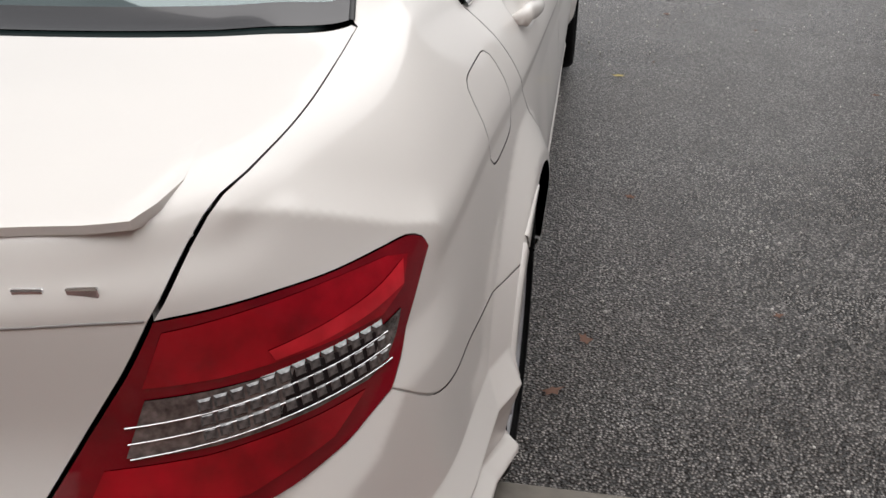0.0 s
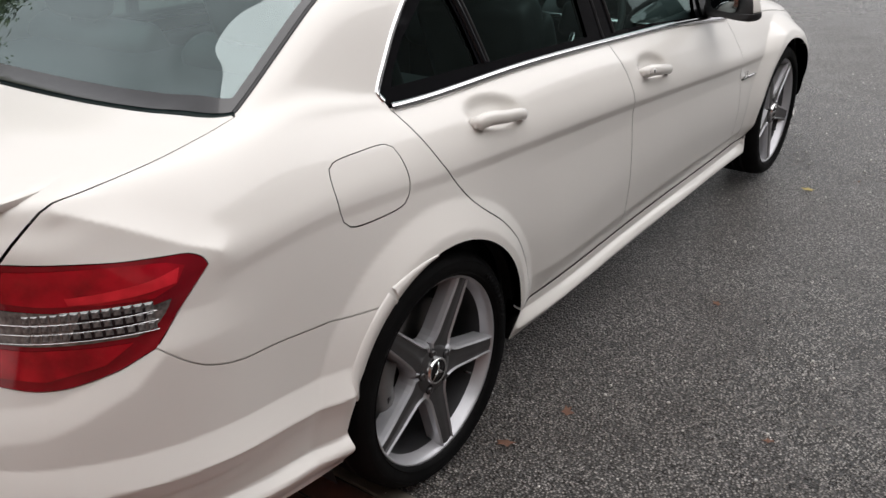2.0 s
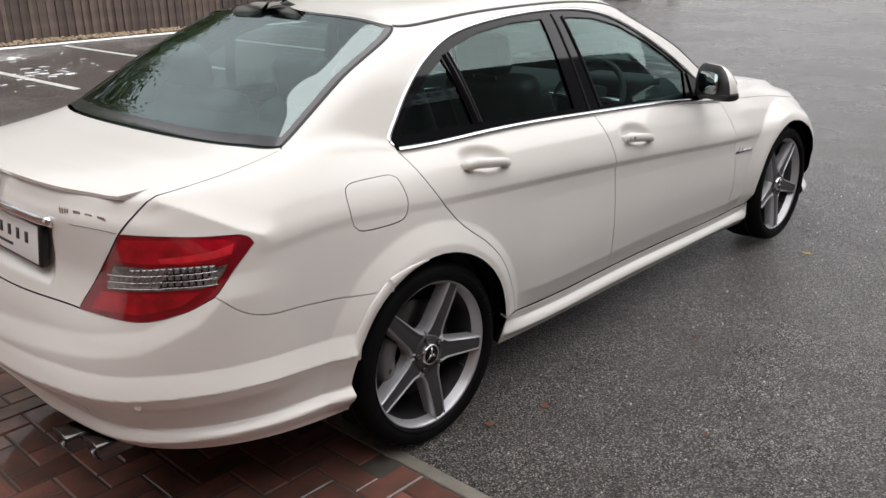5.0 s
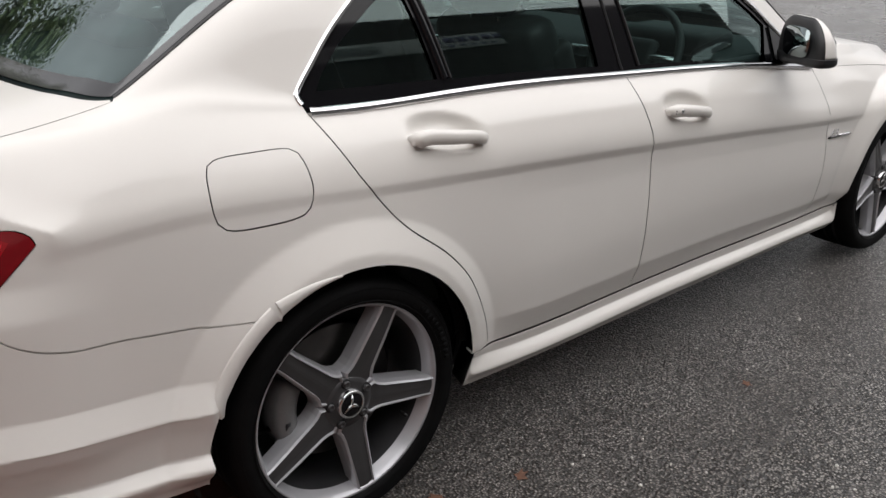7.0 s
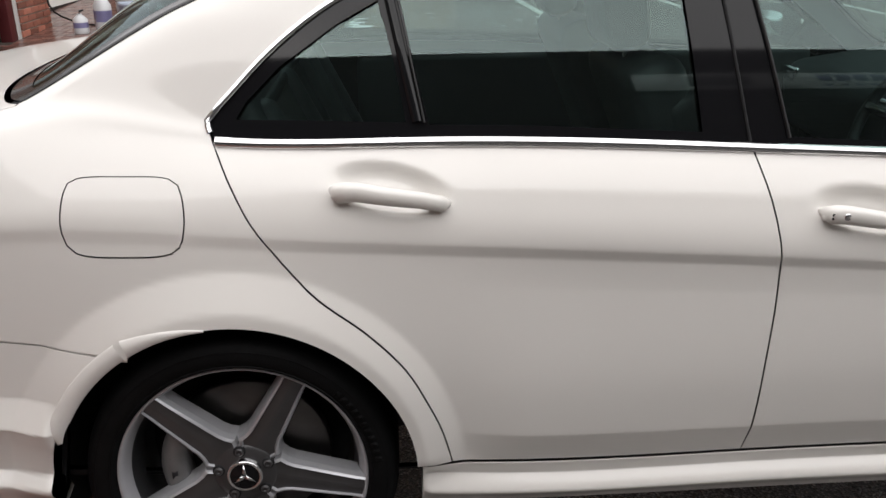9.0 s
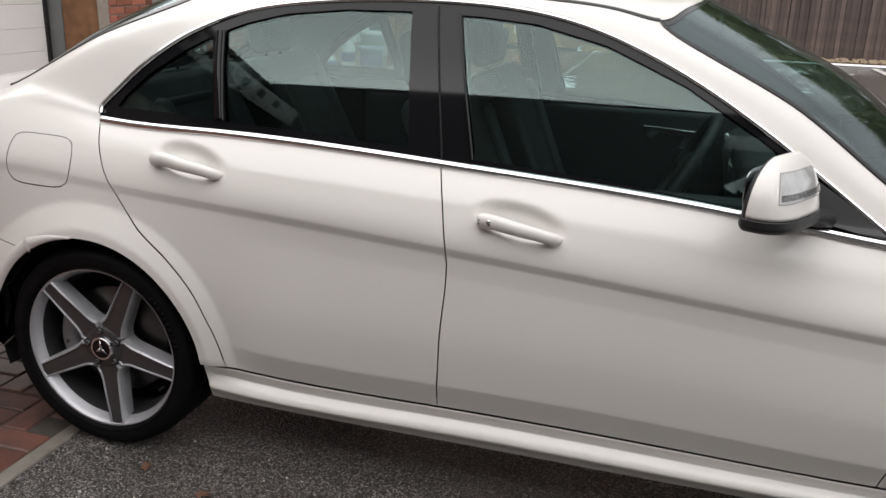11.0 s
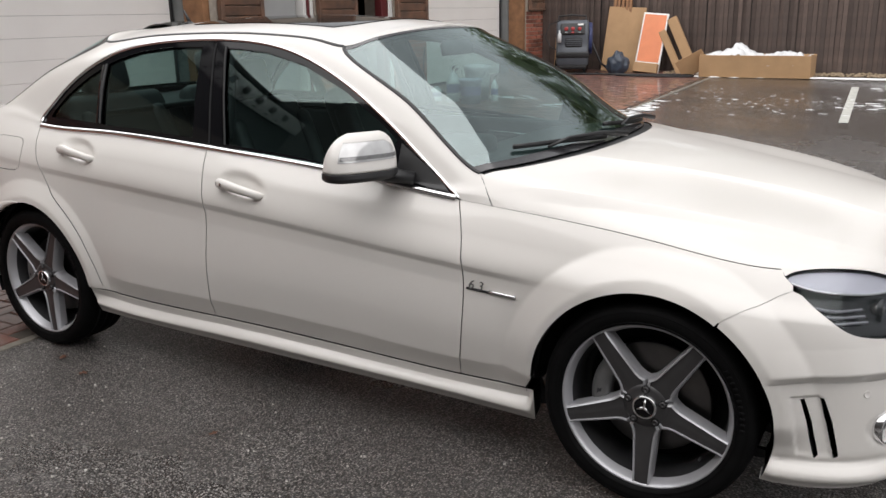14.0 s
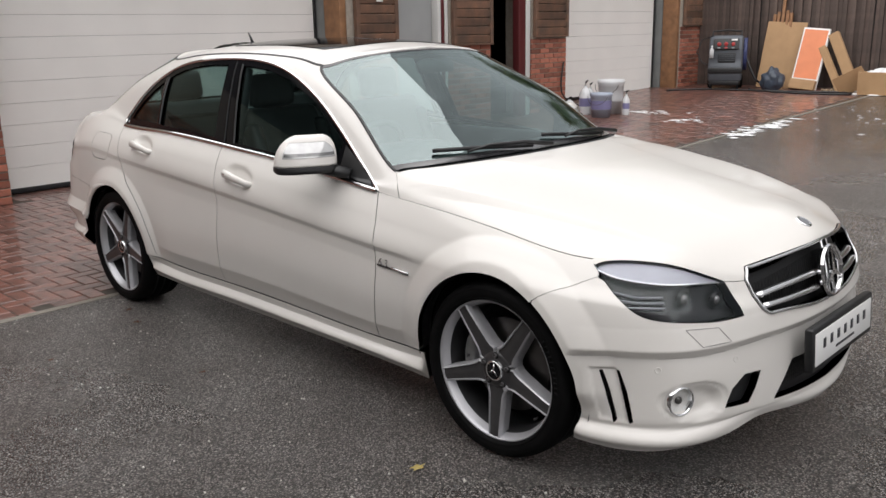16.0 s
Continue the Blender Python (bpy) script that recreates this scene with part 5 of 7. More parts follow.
for side, lamp in zip((-1, 1), panel("tail_light", TL_LOOP, RED_DARK, car, gap=.0004, out=.002, step=.012, label="red tail light with clear lower band")):
    one = dict(sides=(side,), gap=0, flange=.002, step=.012)
    band = uvs(BAND, **low)
    inner_red = uvs(line([(-.866, .606, .890), (-.78, .692, .884), (-.66, .772, .872), (-.635, .790, .862), (-.66, .795, .835), (-.70, .780, .819), (-.76, .740, .822), (-.81, .695, .825), (-.85, .650, .828), (-.886, .585, .834)], step=.012), **low)
    panel("red_lens", inner_red, RED_LENS, lamp, out=.0035, **one)
    panel("light_guide", uvs(STREAK, **low), RED_BRIGHT, lamp, out=.005, **one)
    panel("clear_band", band, REFLECTOR, lamp, out=.004, **one)
    for r, (z0, wid) in enumerate(((.802, 1.0), (.785, 1.0), (.768, .92))):
        for k in range(13):
            t = .30 + .052 * k
            xx = -.915 + .225 * t ** 1.15
            uv = np.array([to_uv((xx, .565 + .225 * t, z0 + .004 * t), hi=LEVEL["deck"])])
            p, nn = at_uv(uv)[0], at_uv(uv, SKIN_N)[0]
            p = p + nn * .0045
            m = Matrix.Translation((p[0], side * p[1], p[2])) @ Vector((nn[0], side * nn[1], nn[2])).to_track_quat("Z", "Y").to_matrix().to_4x4()
            cell = new("led_cell", CELL)
            cell.parent = lamp
            cell.matrix_local = m @ Matrix.Rotation(radians(45), 4, "Z")
    for z0, z1 in ((.7945, .7975), (.777, .780), (.7605, .7615)):
        strip("light_bar", uvs(curve([(-.915, .570, z0), (-.85, .655, z0), (-.76, .745, z0 + .002), (-.70, .78, z1)], step=.02), **low), .0014, .0055, SATIN, lamp, sides=(side,), thick=.002)
    panel("dark_cell_bed", uvs(line([(-.800, .708, .812), (-.762, .743, .808), (-.706, .778, .806), (-.735, .768, .766), (-.790, .730, .763), (-.830, .698, .764)], step=.012), **low), LAMP_DARK, lamp, out=.0048, **one)
    panel("lower_lens", uvs(line([(-.93, .545, .752), (-.88, .638, .750), (-.80, .728, .750), (-.745, .765, .748), (-.79, .738, .715), (-.87, .67, .695), (-.945, .52, .700)], step=.012), **low), RED_LENS, lamp, out=.0035, **one)

HL_LOOP = hl_top + hl_in[1:] + hl_low[1:-1]
brow_line = uvs(curve([(3.108, .772, .736), (3.167, .752, .712), (3.235, .712, .698), (3.305, .653, .690), (3.360, .585, .688), (3.404, .516, .687)], step=.015), **low)
for side, bowl in zip((-1, 1), panel("headlight", HL_LOOP, LAMP_DARK, car, gap=.003, out=-.045, label="dark smoked headlight behind clear lens")):
    one = dict(sides=(side,), step=.015)
    panel("lens", HL_LOOP, LENS, bowl, gap=.003, flange=.05, out=-.001, **one)
    panel("eyebrow", hl_top[1:-1] + brow_line[::-1], BROW, bowl, gap=.002, flange=.01, out=-.014, **one)
    strip("light_bar", brow_line, .006, -.010, CHROME, bowl, "bright chrome line", sides=(side,))
    for x, w, z, r in ((3.338, .612, .640, .027), (3.405, .520, .632, .024)):
        q = on_skin((x, w, z), -.036, side, hi=LEVEL["deck"])
        b = bmesh.new()
        bmesh.ops.create_uvsphere(b, u_segments=24, v_segments=14, radius=r, matrix=Matrix.Translation(q))
        part("projector", b, LENS, bowl)
        b = bmesh.new()
        bmesh.ops.create_uvsphere(b, u_segments=24, v_segments=14, radius=r * .8, matrix=Matrix.Translation(q - Vector((.012, 0, 0))))
        part("reflector", b, REFLECTOR, bowl)
        b = lathe([(r + .001, 0), (r + .004, .003), (r + .009, 0), (r + .006, -.012)], 28, "X")
        bmesh.ops.translate(b, verts=b.verts, vec=q)
        part("bezel", b, LAMP_DARK, bowl)
    for k in range(3):
        z = .672 - .024 * k
        strip("lamp_fin", uvs(curve([(3.17 + .02 * k, .768, z), (3.24, .735, z - .008), (3.30, .675, z - .012)], step=.02), **low), .007, -.030, LAMP_GREY, bowl, sides=(side,))

# ---- grille and front bumper fittings ----
grille_loop = grille_top + rise(U_END, grille_top[-1][1], nose_low[-1][1], 12)[1:] + nose_low[::-1][1:] + grille_side[::-1][1:] + grille_head[1:-1]
grille = panel("grille", grille_loop, SHADOW_BLACK, car, closing=True, out=-.055, flange=.005, gap=.003, label="black grille with bright bars")


def grille_point(w, z, out):
    uv = to_uv((3.56 - .25 * w * w, w, z), hi=LEVEL["deck"])[None]
    q = at_uv(uv)[0] + at_uv(uv, SKIN_N)[0] * out
    return Vector((q[0], q[1], q[2]))


edge_loop = [q for q in inset(clean(grille_loop), .007) if q[0] < U_END - .012]
k = int(np.argmax([q[0] for q in edge_loop]))
edge_loop = edge_loop[k:] + edge_loop[:k]
ring = np.array(edge_loop)
ends = np.array([ring[0], ring[-1]])
order = ring if ring[0][1] > ring[-1][1] else ring[::-1]
pos = at_uv(order) + at_uv(order, SKIN_N) * .002
half = [Vector(p) for p in pos]
full = half + [Vector((p.x, -p.y, p.z)) for p in half[::-1]]
part("surround", tube(full, .0055, 8, closed=True), SATIN, grille, "bright chrome grille surround")
for z in (.598, .652):
    pts = [grille_point(w, z + .012 * w, -.014) for w in np.linspace(  .425 if z > .63 else .405, .085, 12)]
    for s in (-1, 1):
        part("grille_bar", tube([Vector((p.x, p.y * s, p.z)) for p in pts], .014, 10, flat=.75), SATIN, grille, "satin silver bar")
mesh_lines = bmesh.new()
for k in range(26):
    w = .015 + k * .0155
    for s in (-1, 1):
        a, c = grille_point(w, .575 + .02 * w, -.048), grille_point(w, .725 - .09 * w, -.048)
        tube([(a.x, a.y * s, a.z), (c.x, c.y * s, c.z)], .0022, 4, bm=mesh_lines)
part("grille_mesh", mesh_lines, SHADOW_BLACK, grille)
# round emblem with three arms
centre = Vector((3.556, 0, .640))
tilt = Matrix.Translation(centre) @ Matrix.Rotation(radians(-12), 4, "Y")
b = lathe([(.074, -.006), (.080, .004), (.087, .006), (.092, -.002), (.090, -.012), (.074, -.008)], 48, "X")
for i in range(3):
    prism([(-.012, 0), (0, .082), (.012, 0)], .010, b, Matrix.Rotation(radians(120 * i), 4, "X") @ Matrix(((0, 0, 1, -.002), (1, 0, 0, 0), (0, 1, 0, 0), (0, 0, 0, 1))))
bmesh.ops.transform(b, matrix=tilt, verts=b.verts)
part("emblem", b, CHROME, grille, "round chrome emblem with three arms", smooth=False)
b = lathe([(0, -.014), (.085, -.014)], 40, "X")
bmesh.ops.transform(b, matrix=tilt, verts=b.verts)
part("emblem_back", b, GLOSS_BLACK, grille)

for name, loop, depth in (("side_intake", intake, -.03),):
    panel(name, loop, BLACK, car, out=depth, gap=-.01, flange=.01)
mouth_loop = mouth + rise(U_END, v_low, v_high, 6)
panel("lower_grille", mouth_loop, BLACK, car, closing=True, out=-.03, gap=-.012, flange=.005)
net = bmesh.new()
for w in np.arange(.01, .38, .014):
    for s in (-1, 1):
        a, c = on_skin((3.59 - .2 * w * w, w, .305), -.02, s, hi=LEVEL["deck"]), on_skin((3.59 - .2 * w * w, w, .392), -.02, s, hi=LEVEL["deck"])
        tube([a, c], .002, 4, bm=net)
for z in (.315, .33, .345, .36, .375, .388):
    pts = [on_skin((3.59 - .2 * w * w, w, z), -.02, -1, hi=LEVEL["deck"]) for w in np.linspace(.36, .0, 14)]
    tube(pts + [Vector((p.x, -p.y, p.z)) for p in pts[-2::-1]], .002, 4, bm=net)
part("intake_mesh", net, BLACK, car)
for loop in vent_holes:
    panel("vent_slot", loop, SHADOW_BLACK, car, out=-.03, gap=-.008, flange=.004)
for side in (-1, 1):
    pos = on_skin((3.385, .697, .335), .004, side, hi=LEVEL["deck"])
    out_dir = Vector((.93, side * .36, 0))
    m = Matrix.Translation(pos) @ out_dir.to_track_quat("X", "Z").to_matrix().to_4x4()
    fog = part("fog_light", lathe([(.041, .014), (.045, .02), (.049, .014), (.050, -.03), (.038, -.03), (.041, .014)], 36, "X"), CHROME, car, "round fog lamp in chrome ring")
    fog.matrix_local = m
    part("lens", lathe([(0, .018), (.022, .016), (.036, .008), (.042, -.002)], 30, "X"), LENS, fog)
    part("reflector", lathe([(0, -.028), (.018, -.024), (.034, -.008), (.042, .004)], 30, "X"), CHROME, fog)
    part("bulb_shield", lathe([(0, .006), (.012, .004), (.013, -.02)], 20, "X"), STEEL, fog)
    for p in ((3.329, .748, .440), (3.489, .531, .452)):
        q = on_skin(p, .0005, side, hi=LEVEL["deck"])
        n = at_uv(to_uv(p, hi=LEVEL["deck"])[None], SKIN_N)[0]
        b = lathe([(0, .0006), (.0085, .0004), (.0105, .0014), (.0115, -.003)], 24, "X")
        ob = part("parking_sensor", b, PAINT, car)
        ob.matrix_local = Matrix.Translation(q) @ Vector((n[0], side * n[1], n[2])).to_track_quat("X", "Z").to_matrix().to_4x4()
    q = on_skin((-.895, .665, .475), .0005, side, hi=LEVEL["deck"])
    b = lathe([(0, .0006), (.0085, .0004), (.0105, .0014), (.0115, -.003)], 24, "X")
    ob = part("parking_sensor", b, PAINT, car)
    ob.matrix_local = Matrix.Translation(q) @ Vector((-.8, side * .6, 0)).to_track_quat("X", "Z").to_matrix().to_4x4()
SEAM = material("shut_line", (0.26, 0.25, 0.24), 0.6)
washer = uvs(line([(3.382, .683, .566), (3.446, .591, .565), (3.475, .558, .517), (3.423, .648, .511), (3.382, .683, .566)], step=.02), **low)
strip("washer_seam", washer, .0025, .0012, SEAM, car, thick=.001)
tow = uvs(line([(-.955, .48, .44), (-.955, .48, .385)], step=.01), **low)
strip("tow_seam", tow, .002, .0012, SEAM, car, thick=.001, sides=(-1,))


def plate(name, m, dark_frame):
    """A dealer plate in a dark holder, its face towards +x; its print is plain bars."""
    holder = part(name, box_bm(.030, .56 if dark_frame else .545, .150 if dark_frame else .128, (0, 0, 0), .008), BLACK, car, "white plate in black holder")
    holder.matrix_local = m
    part("plate_face", box_bm(.006, .522, .112, (.014, 0, 0), .003), PLATE_WHITE, holder)
    for k in range(7):
        part("print_bar", box_bm(.002, .022, .032, (.0176, -.186 + .062 * k, .010)), PRINT, holder)
    part("print_bar", box_bm(.002, .17, .008, (.0176, 0, -.030)), PRINT, holder)
    return holder


plate("front_plate", Matrix.Translation((3.602, 0, .432)) @ Matrix.Rotation(radians(-4), 4, "Y"), True)
plate("rear_plate", Matrix.Translation((-.932, 0, .818)) @ Matrix.Rotation(radians(180), 4, "Z") @ Matrix.Rotation(radians(-8), 4, "Y"), False)
bar = [on_skin((-.95, w, .905), .006, -1, hi=LEVEL["deck"]) for w in np.linspace(.350, 0, 16)]
part("boot_bar", tube(bar + [Vector((p.x, -p.y, p.z)) for p in bar[-2::-1]], .013, 10, flat=1.1), CHROME, car, "bright chrome boot handle bar")
strip("lid_seam", uvs(curve([(-.93, .43, .912), (-.895, .538, .911), (-.869, .593, .904)], step=.02), **low), .0025, .0012, SEAM, car, thick=.001)


def letters(name, shapes, origin, along_dir, up_dir, out, parent, mat):
    b = bmesh.new()
    x, z = Vector(along_dir).normalized(), Vector(up_dir).normalized()
    n = x.cross(z)
    if n.dot(Vector(out)) < 0:
        n = -n
    for x0, z0, x1, z1, wid in shapes:
        p = Vector(origin) + x * (x0 + x1) / 2 + z * (z0 + z1) / 2 + n * .002
        d = x * (x1 - x0) + z * (z1 - z0)
        ln = max(d.length, .004)
        a = d.normalized()
        m = Matrix((( *a, 0), (*n.cross(a), 0), (*n, 0), (0, 0, 0, 1))).transposed()
        m.translation = p
        merge(b, _bar(ln + wid * .5, wid, m))
    return part(name, b, mat, parent, smooth=False)


def _bar(length, width, m):
    b = box_bm(length, width, .005, bevel=.0012, segments=1)
    bmesh.ops.transform(b, matrix=m, verts=b.verts)
    return b


# lip spoiler along the boot's edge
EDGE = curve([(-.926, 0, 1.004), (-.921, .20, 1.003), (-.903, .36, 1.000), (-.868, .50, .998), (-.857, .545, .997), (-.844, .585, .998)], step=.03) + [(-.820, .598, 1.002), (-.798, .606, 1.005)]
rows = []
for x, w, z in EDGE:
    t = 1.0 if w < .59 else .8 if w < .602 else .1
    deck_p = at_uv(to_uv((x + .13, w * .985, 1.03), lo=LEVEL["upper"])[None])[0]
    skin_low = at_uv(to_uv((x + .01, w, z - .050), hi=LEVEL["deck"])[None])[0]
    skin_mid = at_uv(to_uv((x + .03, w, z + .012), lo=LEVEL["upper"], hi=LEVEL["glass_base"])[None])[0]
    lip = Vector((x, w, z)) * t + Vector(skin_mid) * (1 - t)
    rows.append([Vector(deck_p) + Vector((0, 0, -.001)), Vector(deck_p).lerp(lip, .5) + Vector((0, 0, .004 * t)), Vector(deck_p).lerp(lip, .85) + Vector((0, 0, .004 * t)), lip, lip + Vector((.001, 0, -.010)) * t, lip + Vector((.030, 0, -.020)) * t, Vector(skin_low) + Vector((.002, 0, 0))])
b = bmesh.new()
net_rows = [[b.verts.new((p.x, -p.y, p.z)) for p in r] for r in rows[::-1]] + [[b.verts.new(p) for p in r] for r in rows[1:]]
for p, q in zip(net_rows, net_rows[1:]):
    for k in range(6):
        b.faces.new((p[k], p[k + 1], q[k + 1], q[k]))
bmesh.ops.recalc_face_normals(b, faces=b.faces)
spoiler = part("boot_spoiler", b, PAINT, car, "thin white lip spoiler")
spoiler.data.set_sharp_from_angle(angle=radians(40))

# model badge on the boot as plain chrome bars
a, c = on_skin((-.918, .385, .941), .001, -1), on_skin((-.866, .580, .932), .001, -1)
shapes = [(-.004 + .010 * k, -.012, .004 + .010 * k, .012, .006) for k in range(4)] + [(x0 + .013, 0, x0 + .030, 0, .024) for x0 in (.048, .094, .142)]
letters("boot_badge", shapes, a, c - a, (-.25, 0, 1), (-1, -.5, 0), car, CHROME)
# round emblem on the boot and bonnet
b = lathe([(.030, 0), (.033, .005), (.037, .004), (.038, -.003), (.030, -.003)], 40, "X")
for i in range(3):
    prism([(-.005, 0), (0, .032), (.005, 0)], .005, b, Matrix.Rotation(radians(120 * i), 4, "X") @ Matrix(((0, 0, 1, -.001), (1, 0, 0, 0), (0, 1, 0, 0), (0, 0, 0, 1))))
ob = part("boot_emblem", b, CHROME, car, "round chrome emblem with three arms", smooth=False)
ob.matrix_local = Matrix.Translation((-.945, 0, .958)) @ Matrix.Rotation(radians(180), 4, "Z") @ Matrix.Rotation(radians(-15), 4, "Y")
uv = to_uv((3.445, 0, .79))
q, n = at_uv(uv[None])[0], at_uv(uv[None], SKIN_N)[0]
ob = part("bonnet_emblem", lathe([(0, .002), (.020, .002), (.024, .004), (.028, .003), (.029, -.002)], 36, "X"), CHROME, car, "small round bonnet emblem")
ob.matrix_local = Matrix.Translation(Vector(q) * 1.0) @ Vector((n[0], 0, abs(n[2]))).to_track_quat("X", "Y").to_matrix().to_4x4()
ob = part("bonnet_emblem_face", lathe([(0, .0035), (.019, .003)], 30, "X"), LAMP_GREY, car)
ob.matrix_local = Matrix.Translation(Vector(q) * 1.0) @ Vector((n[0], 0, abs(n[2]))).to_track_quat("X", "Y").to_matrix().to_4x4()
# engine badge on the wing
for side in (-1, 1):
    txt = bpy.data.curves.new("wing_badge", "FONT")
    txt.body, txt.size, txt.extrude, txt.shear, txt.space_character = "6.3", .042, .002, .25, 1.05
    ob = new("wing_badge", txt)
    p, q = on_skin((2.188, .602), .006, side, hi=LEVEL["belt"]), on_skin((2.285, .5965), .006, side, hi=LEVEL["belt"])
    x = (q - p).normalized() * (1 if side < 0 else -1)
    z = Vector((0, 0, 1)) - x * x.z
    z.normalize()
    m = Matrix(((*x, 0), (*z, 0), (*x.cross(z), 0), (0, 0, 0, 1))).transposed()
    m.translation = p if side < 0 else q
    ob.parent = car
    ob.matrix_local = m
    txt.offset = .0004
    txt.materials.append(CHROME)
    tagged(ob, "chrome engine size badge")
    bar = [on_skin((x, .6035 - .055 * (x - 2.18)), .004, side, hi=LEVEL["belt"]) for x in np.linspace(2.262, 2.352, 6)]
    part("badge_bar", tube(bar, .0055, 6), SATIN, car)
    part("badge_base", tube([on_skin((x, .600 - .055 * (x - 2.18)), .0015, side, hi=LEVEL["belt"]) for x in np.linspace(2.182, 2.352, 8)], .004, 6), GLOSS_BLACK, car)

# ---- handles, mirrors ----
for side in (-1, 1):
    for x0, z0, x1, z1, lock in ((.206, .912, .428, .884, False), (1.140, .848, .353 + 1.0, .815, True)):
        pts, rad = [], []
        for t in np.linspace(0, 1, 15):
            bow = .020 + .014 * math.sin(math.pi * min(1, t * 1.05)) - .026 * max(0, (.06 - t) / .06) - .030 * max(0, (t - .9) / .1)
            uv = to_uv((x0 + (x1 - x0) * t, z0 + (z1 - z0) * t), hi=LEVEL["belt"])[None]
            flat_p = at_uv(uv, BARE)[0]
            nn = at_uv(uv, SKIN_N)[0]
            pts.append((flat_p[0], side * (flat_p[1] + bow * .8), flat_p[2]))
            rad.append(.005 + .0105 * min(1, t / .05) * (1 - .38 * t) if t < .93 else .005)
        handle = part("door_handle", tube(pts, rad, 12, flat=1.3), PAINT, car, "body-coloured bow door handle")
        for t in (.10, .86):
            k = int(t * 14)
            p = Vector(pts[k])
            part("handle_foot", box_bm(.030, .034, .018, (p.x, p.y - side * .016, p.z - .006), .006), PAINT, handle)
        if lock and side < 0:
            p = Vector(pts[2])
            part("lock_barrel", lathe([(0, -.003), (.006, -.003), (.008, 0)], 16), SATIN, handle).location = p + Vector((.006, -.013, 0))
            part("touch_pad", box_bm(.010, .003, .012, (pts[1][0] - .002, pts[1][1] - .011, pts[1][2]), .001), GLOSS_BLACK, handle)

for side in (-1, 1):
    # door mirror: flat-bottomed shell that narrows towards its top
    inner, outer = Vector((1.868, .792, .995)), Vector((1.752, 1.006, 1.000))
    e1 = Vector((outer.x - inner.x, outer.y - inner.y, 0)).normalized()
    e2 = Vector((-e1.y, e1.x, 0)) if -e1.y > 0 else Vector((e1.y, -e1.x, 0))
    centre_line = (inner + outer) / 2

    def mirror_point(t, a, grow=0.0):
        """t: from the bottom (0) to the top (1); a: round the section, front at 90 degrees."""
        z = .926 + .150 * t
        body = (1 - max(0, (t - .12) / .88) ** 2.6) ** .5 * (1 - .12 * (1 - min(1, t / .10)) ** 2)
        long_r, front, back = .126 * (.30 + .70 * body), .080 * body * (1 - .35 * t), .034 * body
        cs, sn = math.cos(a), math.sin(a)
        p = centre_line + e1 * ((long_r + grow) * math.copysign(abs(cs) ** .62, cs) - .022 * t * t) + e2 * (((front if sn > 0 else back) + grow) * math.copysign(abs(sn) ** .8, sn))
        return Vector((p.x, side * p.y, z))

    def mirror_shell(name, t0, t1, mat, parent, label, close_low, close_top, grow=0.0, a0=0, a1=360):
        b = bmesh.new()
        n_t, n_a = 16, 40
        rows = [[b.verts.new(mirror_point(t0 + (t1 - t0) * i / n_t, radians(a0 + (a1 - a0) * j / n_a), grow)) for j in range(n_a if a1 - a0 == 360 else n_a + 1)] for i in range(n_t + 1)]
        for p, q in zip(rows, rows[1:]):
            for j in range(n_a):
                k = (j + 1) % len(p)
                b.faces.new((p[j], p[k], q[k], q[j]))
        if close_low:
            b.faces.new(rows[0][::-1])
        if close_top:
            b.faces.new(rows[-1])
        bmesh.ops.recalc_face_normals(b, faces=b.faces)
        return part(name, b, mat, parent, label)
    mirror = mirror_shell("door_mirror", .20, .985, PAINT, car, "white mirror cap on black base", True, True, 0, -4, 184)
    mirror_shell("mirror_housing", .10, .97, BLACK, mirror, "black mirror housing", True, True, -.0015, 176, 364)
    mirror_shell("mirror_base", .0, .185, BLACK, mirror, "black mirror housing", True, True, .002)
    arm = [(1.82, side * .86, .940), (1.88, side * .815, .928), (1.94, side * .775, .915)]
    part("mirror_arm", tube(arm, [.030, .034, .030], 10, flat=.7), BLACK, mirror)
    # turn signal on the cap's front
    for nm, ta, tb, a0, a1, mat, grow in (("signal_seam", .42, .822, 45, 146.3, SEAM, .0010), ("turn_signal", .43, .81, 46, 145, SIGNAL, .0018), ("signal_strip", .47, .55, 50, 140, LED_CELL, .004)):
        b = bmesh.new()
        rows = [[b.verts.new(mirror_point(ta + (tb - ta) * i / 8 * (1 - (.55 * max(0, (j - 14) / 6) ** 1.5 if nm != "signal_strip" else 0)), radians(a0 + (a1 - a0) * j / 20), grow)) for j in range(21)] for i in range(9)]
        for p, q in zip(rows, rows[1:]):
            for j in range(20):
                b.faces.new((p[j], p[j + 1], q[j + 1], q[j]))
        bmesh.ops.recalc_face_normals(b, faces=b.faces)
        part(nm, b, mat, mirror, "clear indicator lens" if nm == "turn_signal" else "")
    gl = prism([(math.copysign(abs(math.cos(a)) ** .5, math.cos(a)) * .072, math.copysign(abs(math.sin(a)) ** .5, math.sin(a)) * .048) for a in np.linspace(0, 2 * math.pi, 32, endpoint=False)], .003)
    yaw = math.atan2(outer.y - inner.y, outer.x - inner.x)
    ax = Vector((outer.x - inner.x, side * (outer.y - inner.y), 0)).normalized()
    m = Matrix(((*ax, 0), (0, 0, 1, 0), (*ax.cross(Vector((0, 0, 1))), 0), (0, 0, 0, 1))).transposed()
    mid = inner.lerp(outer, .52)
    back = ax.cross(Vector((0, 0, 1)))
    if back.x > 0:
        back = -back
    m.translation = Vector((mid.x, side * mid.y, mid.z)) + back * .034
    bmesh.ops.transform(gl, matrix=m, verts=gl.verts)
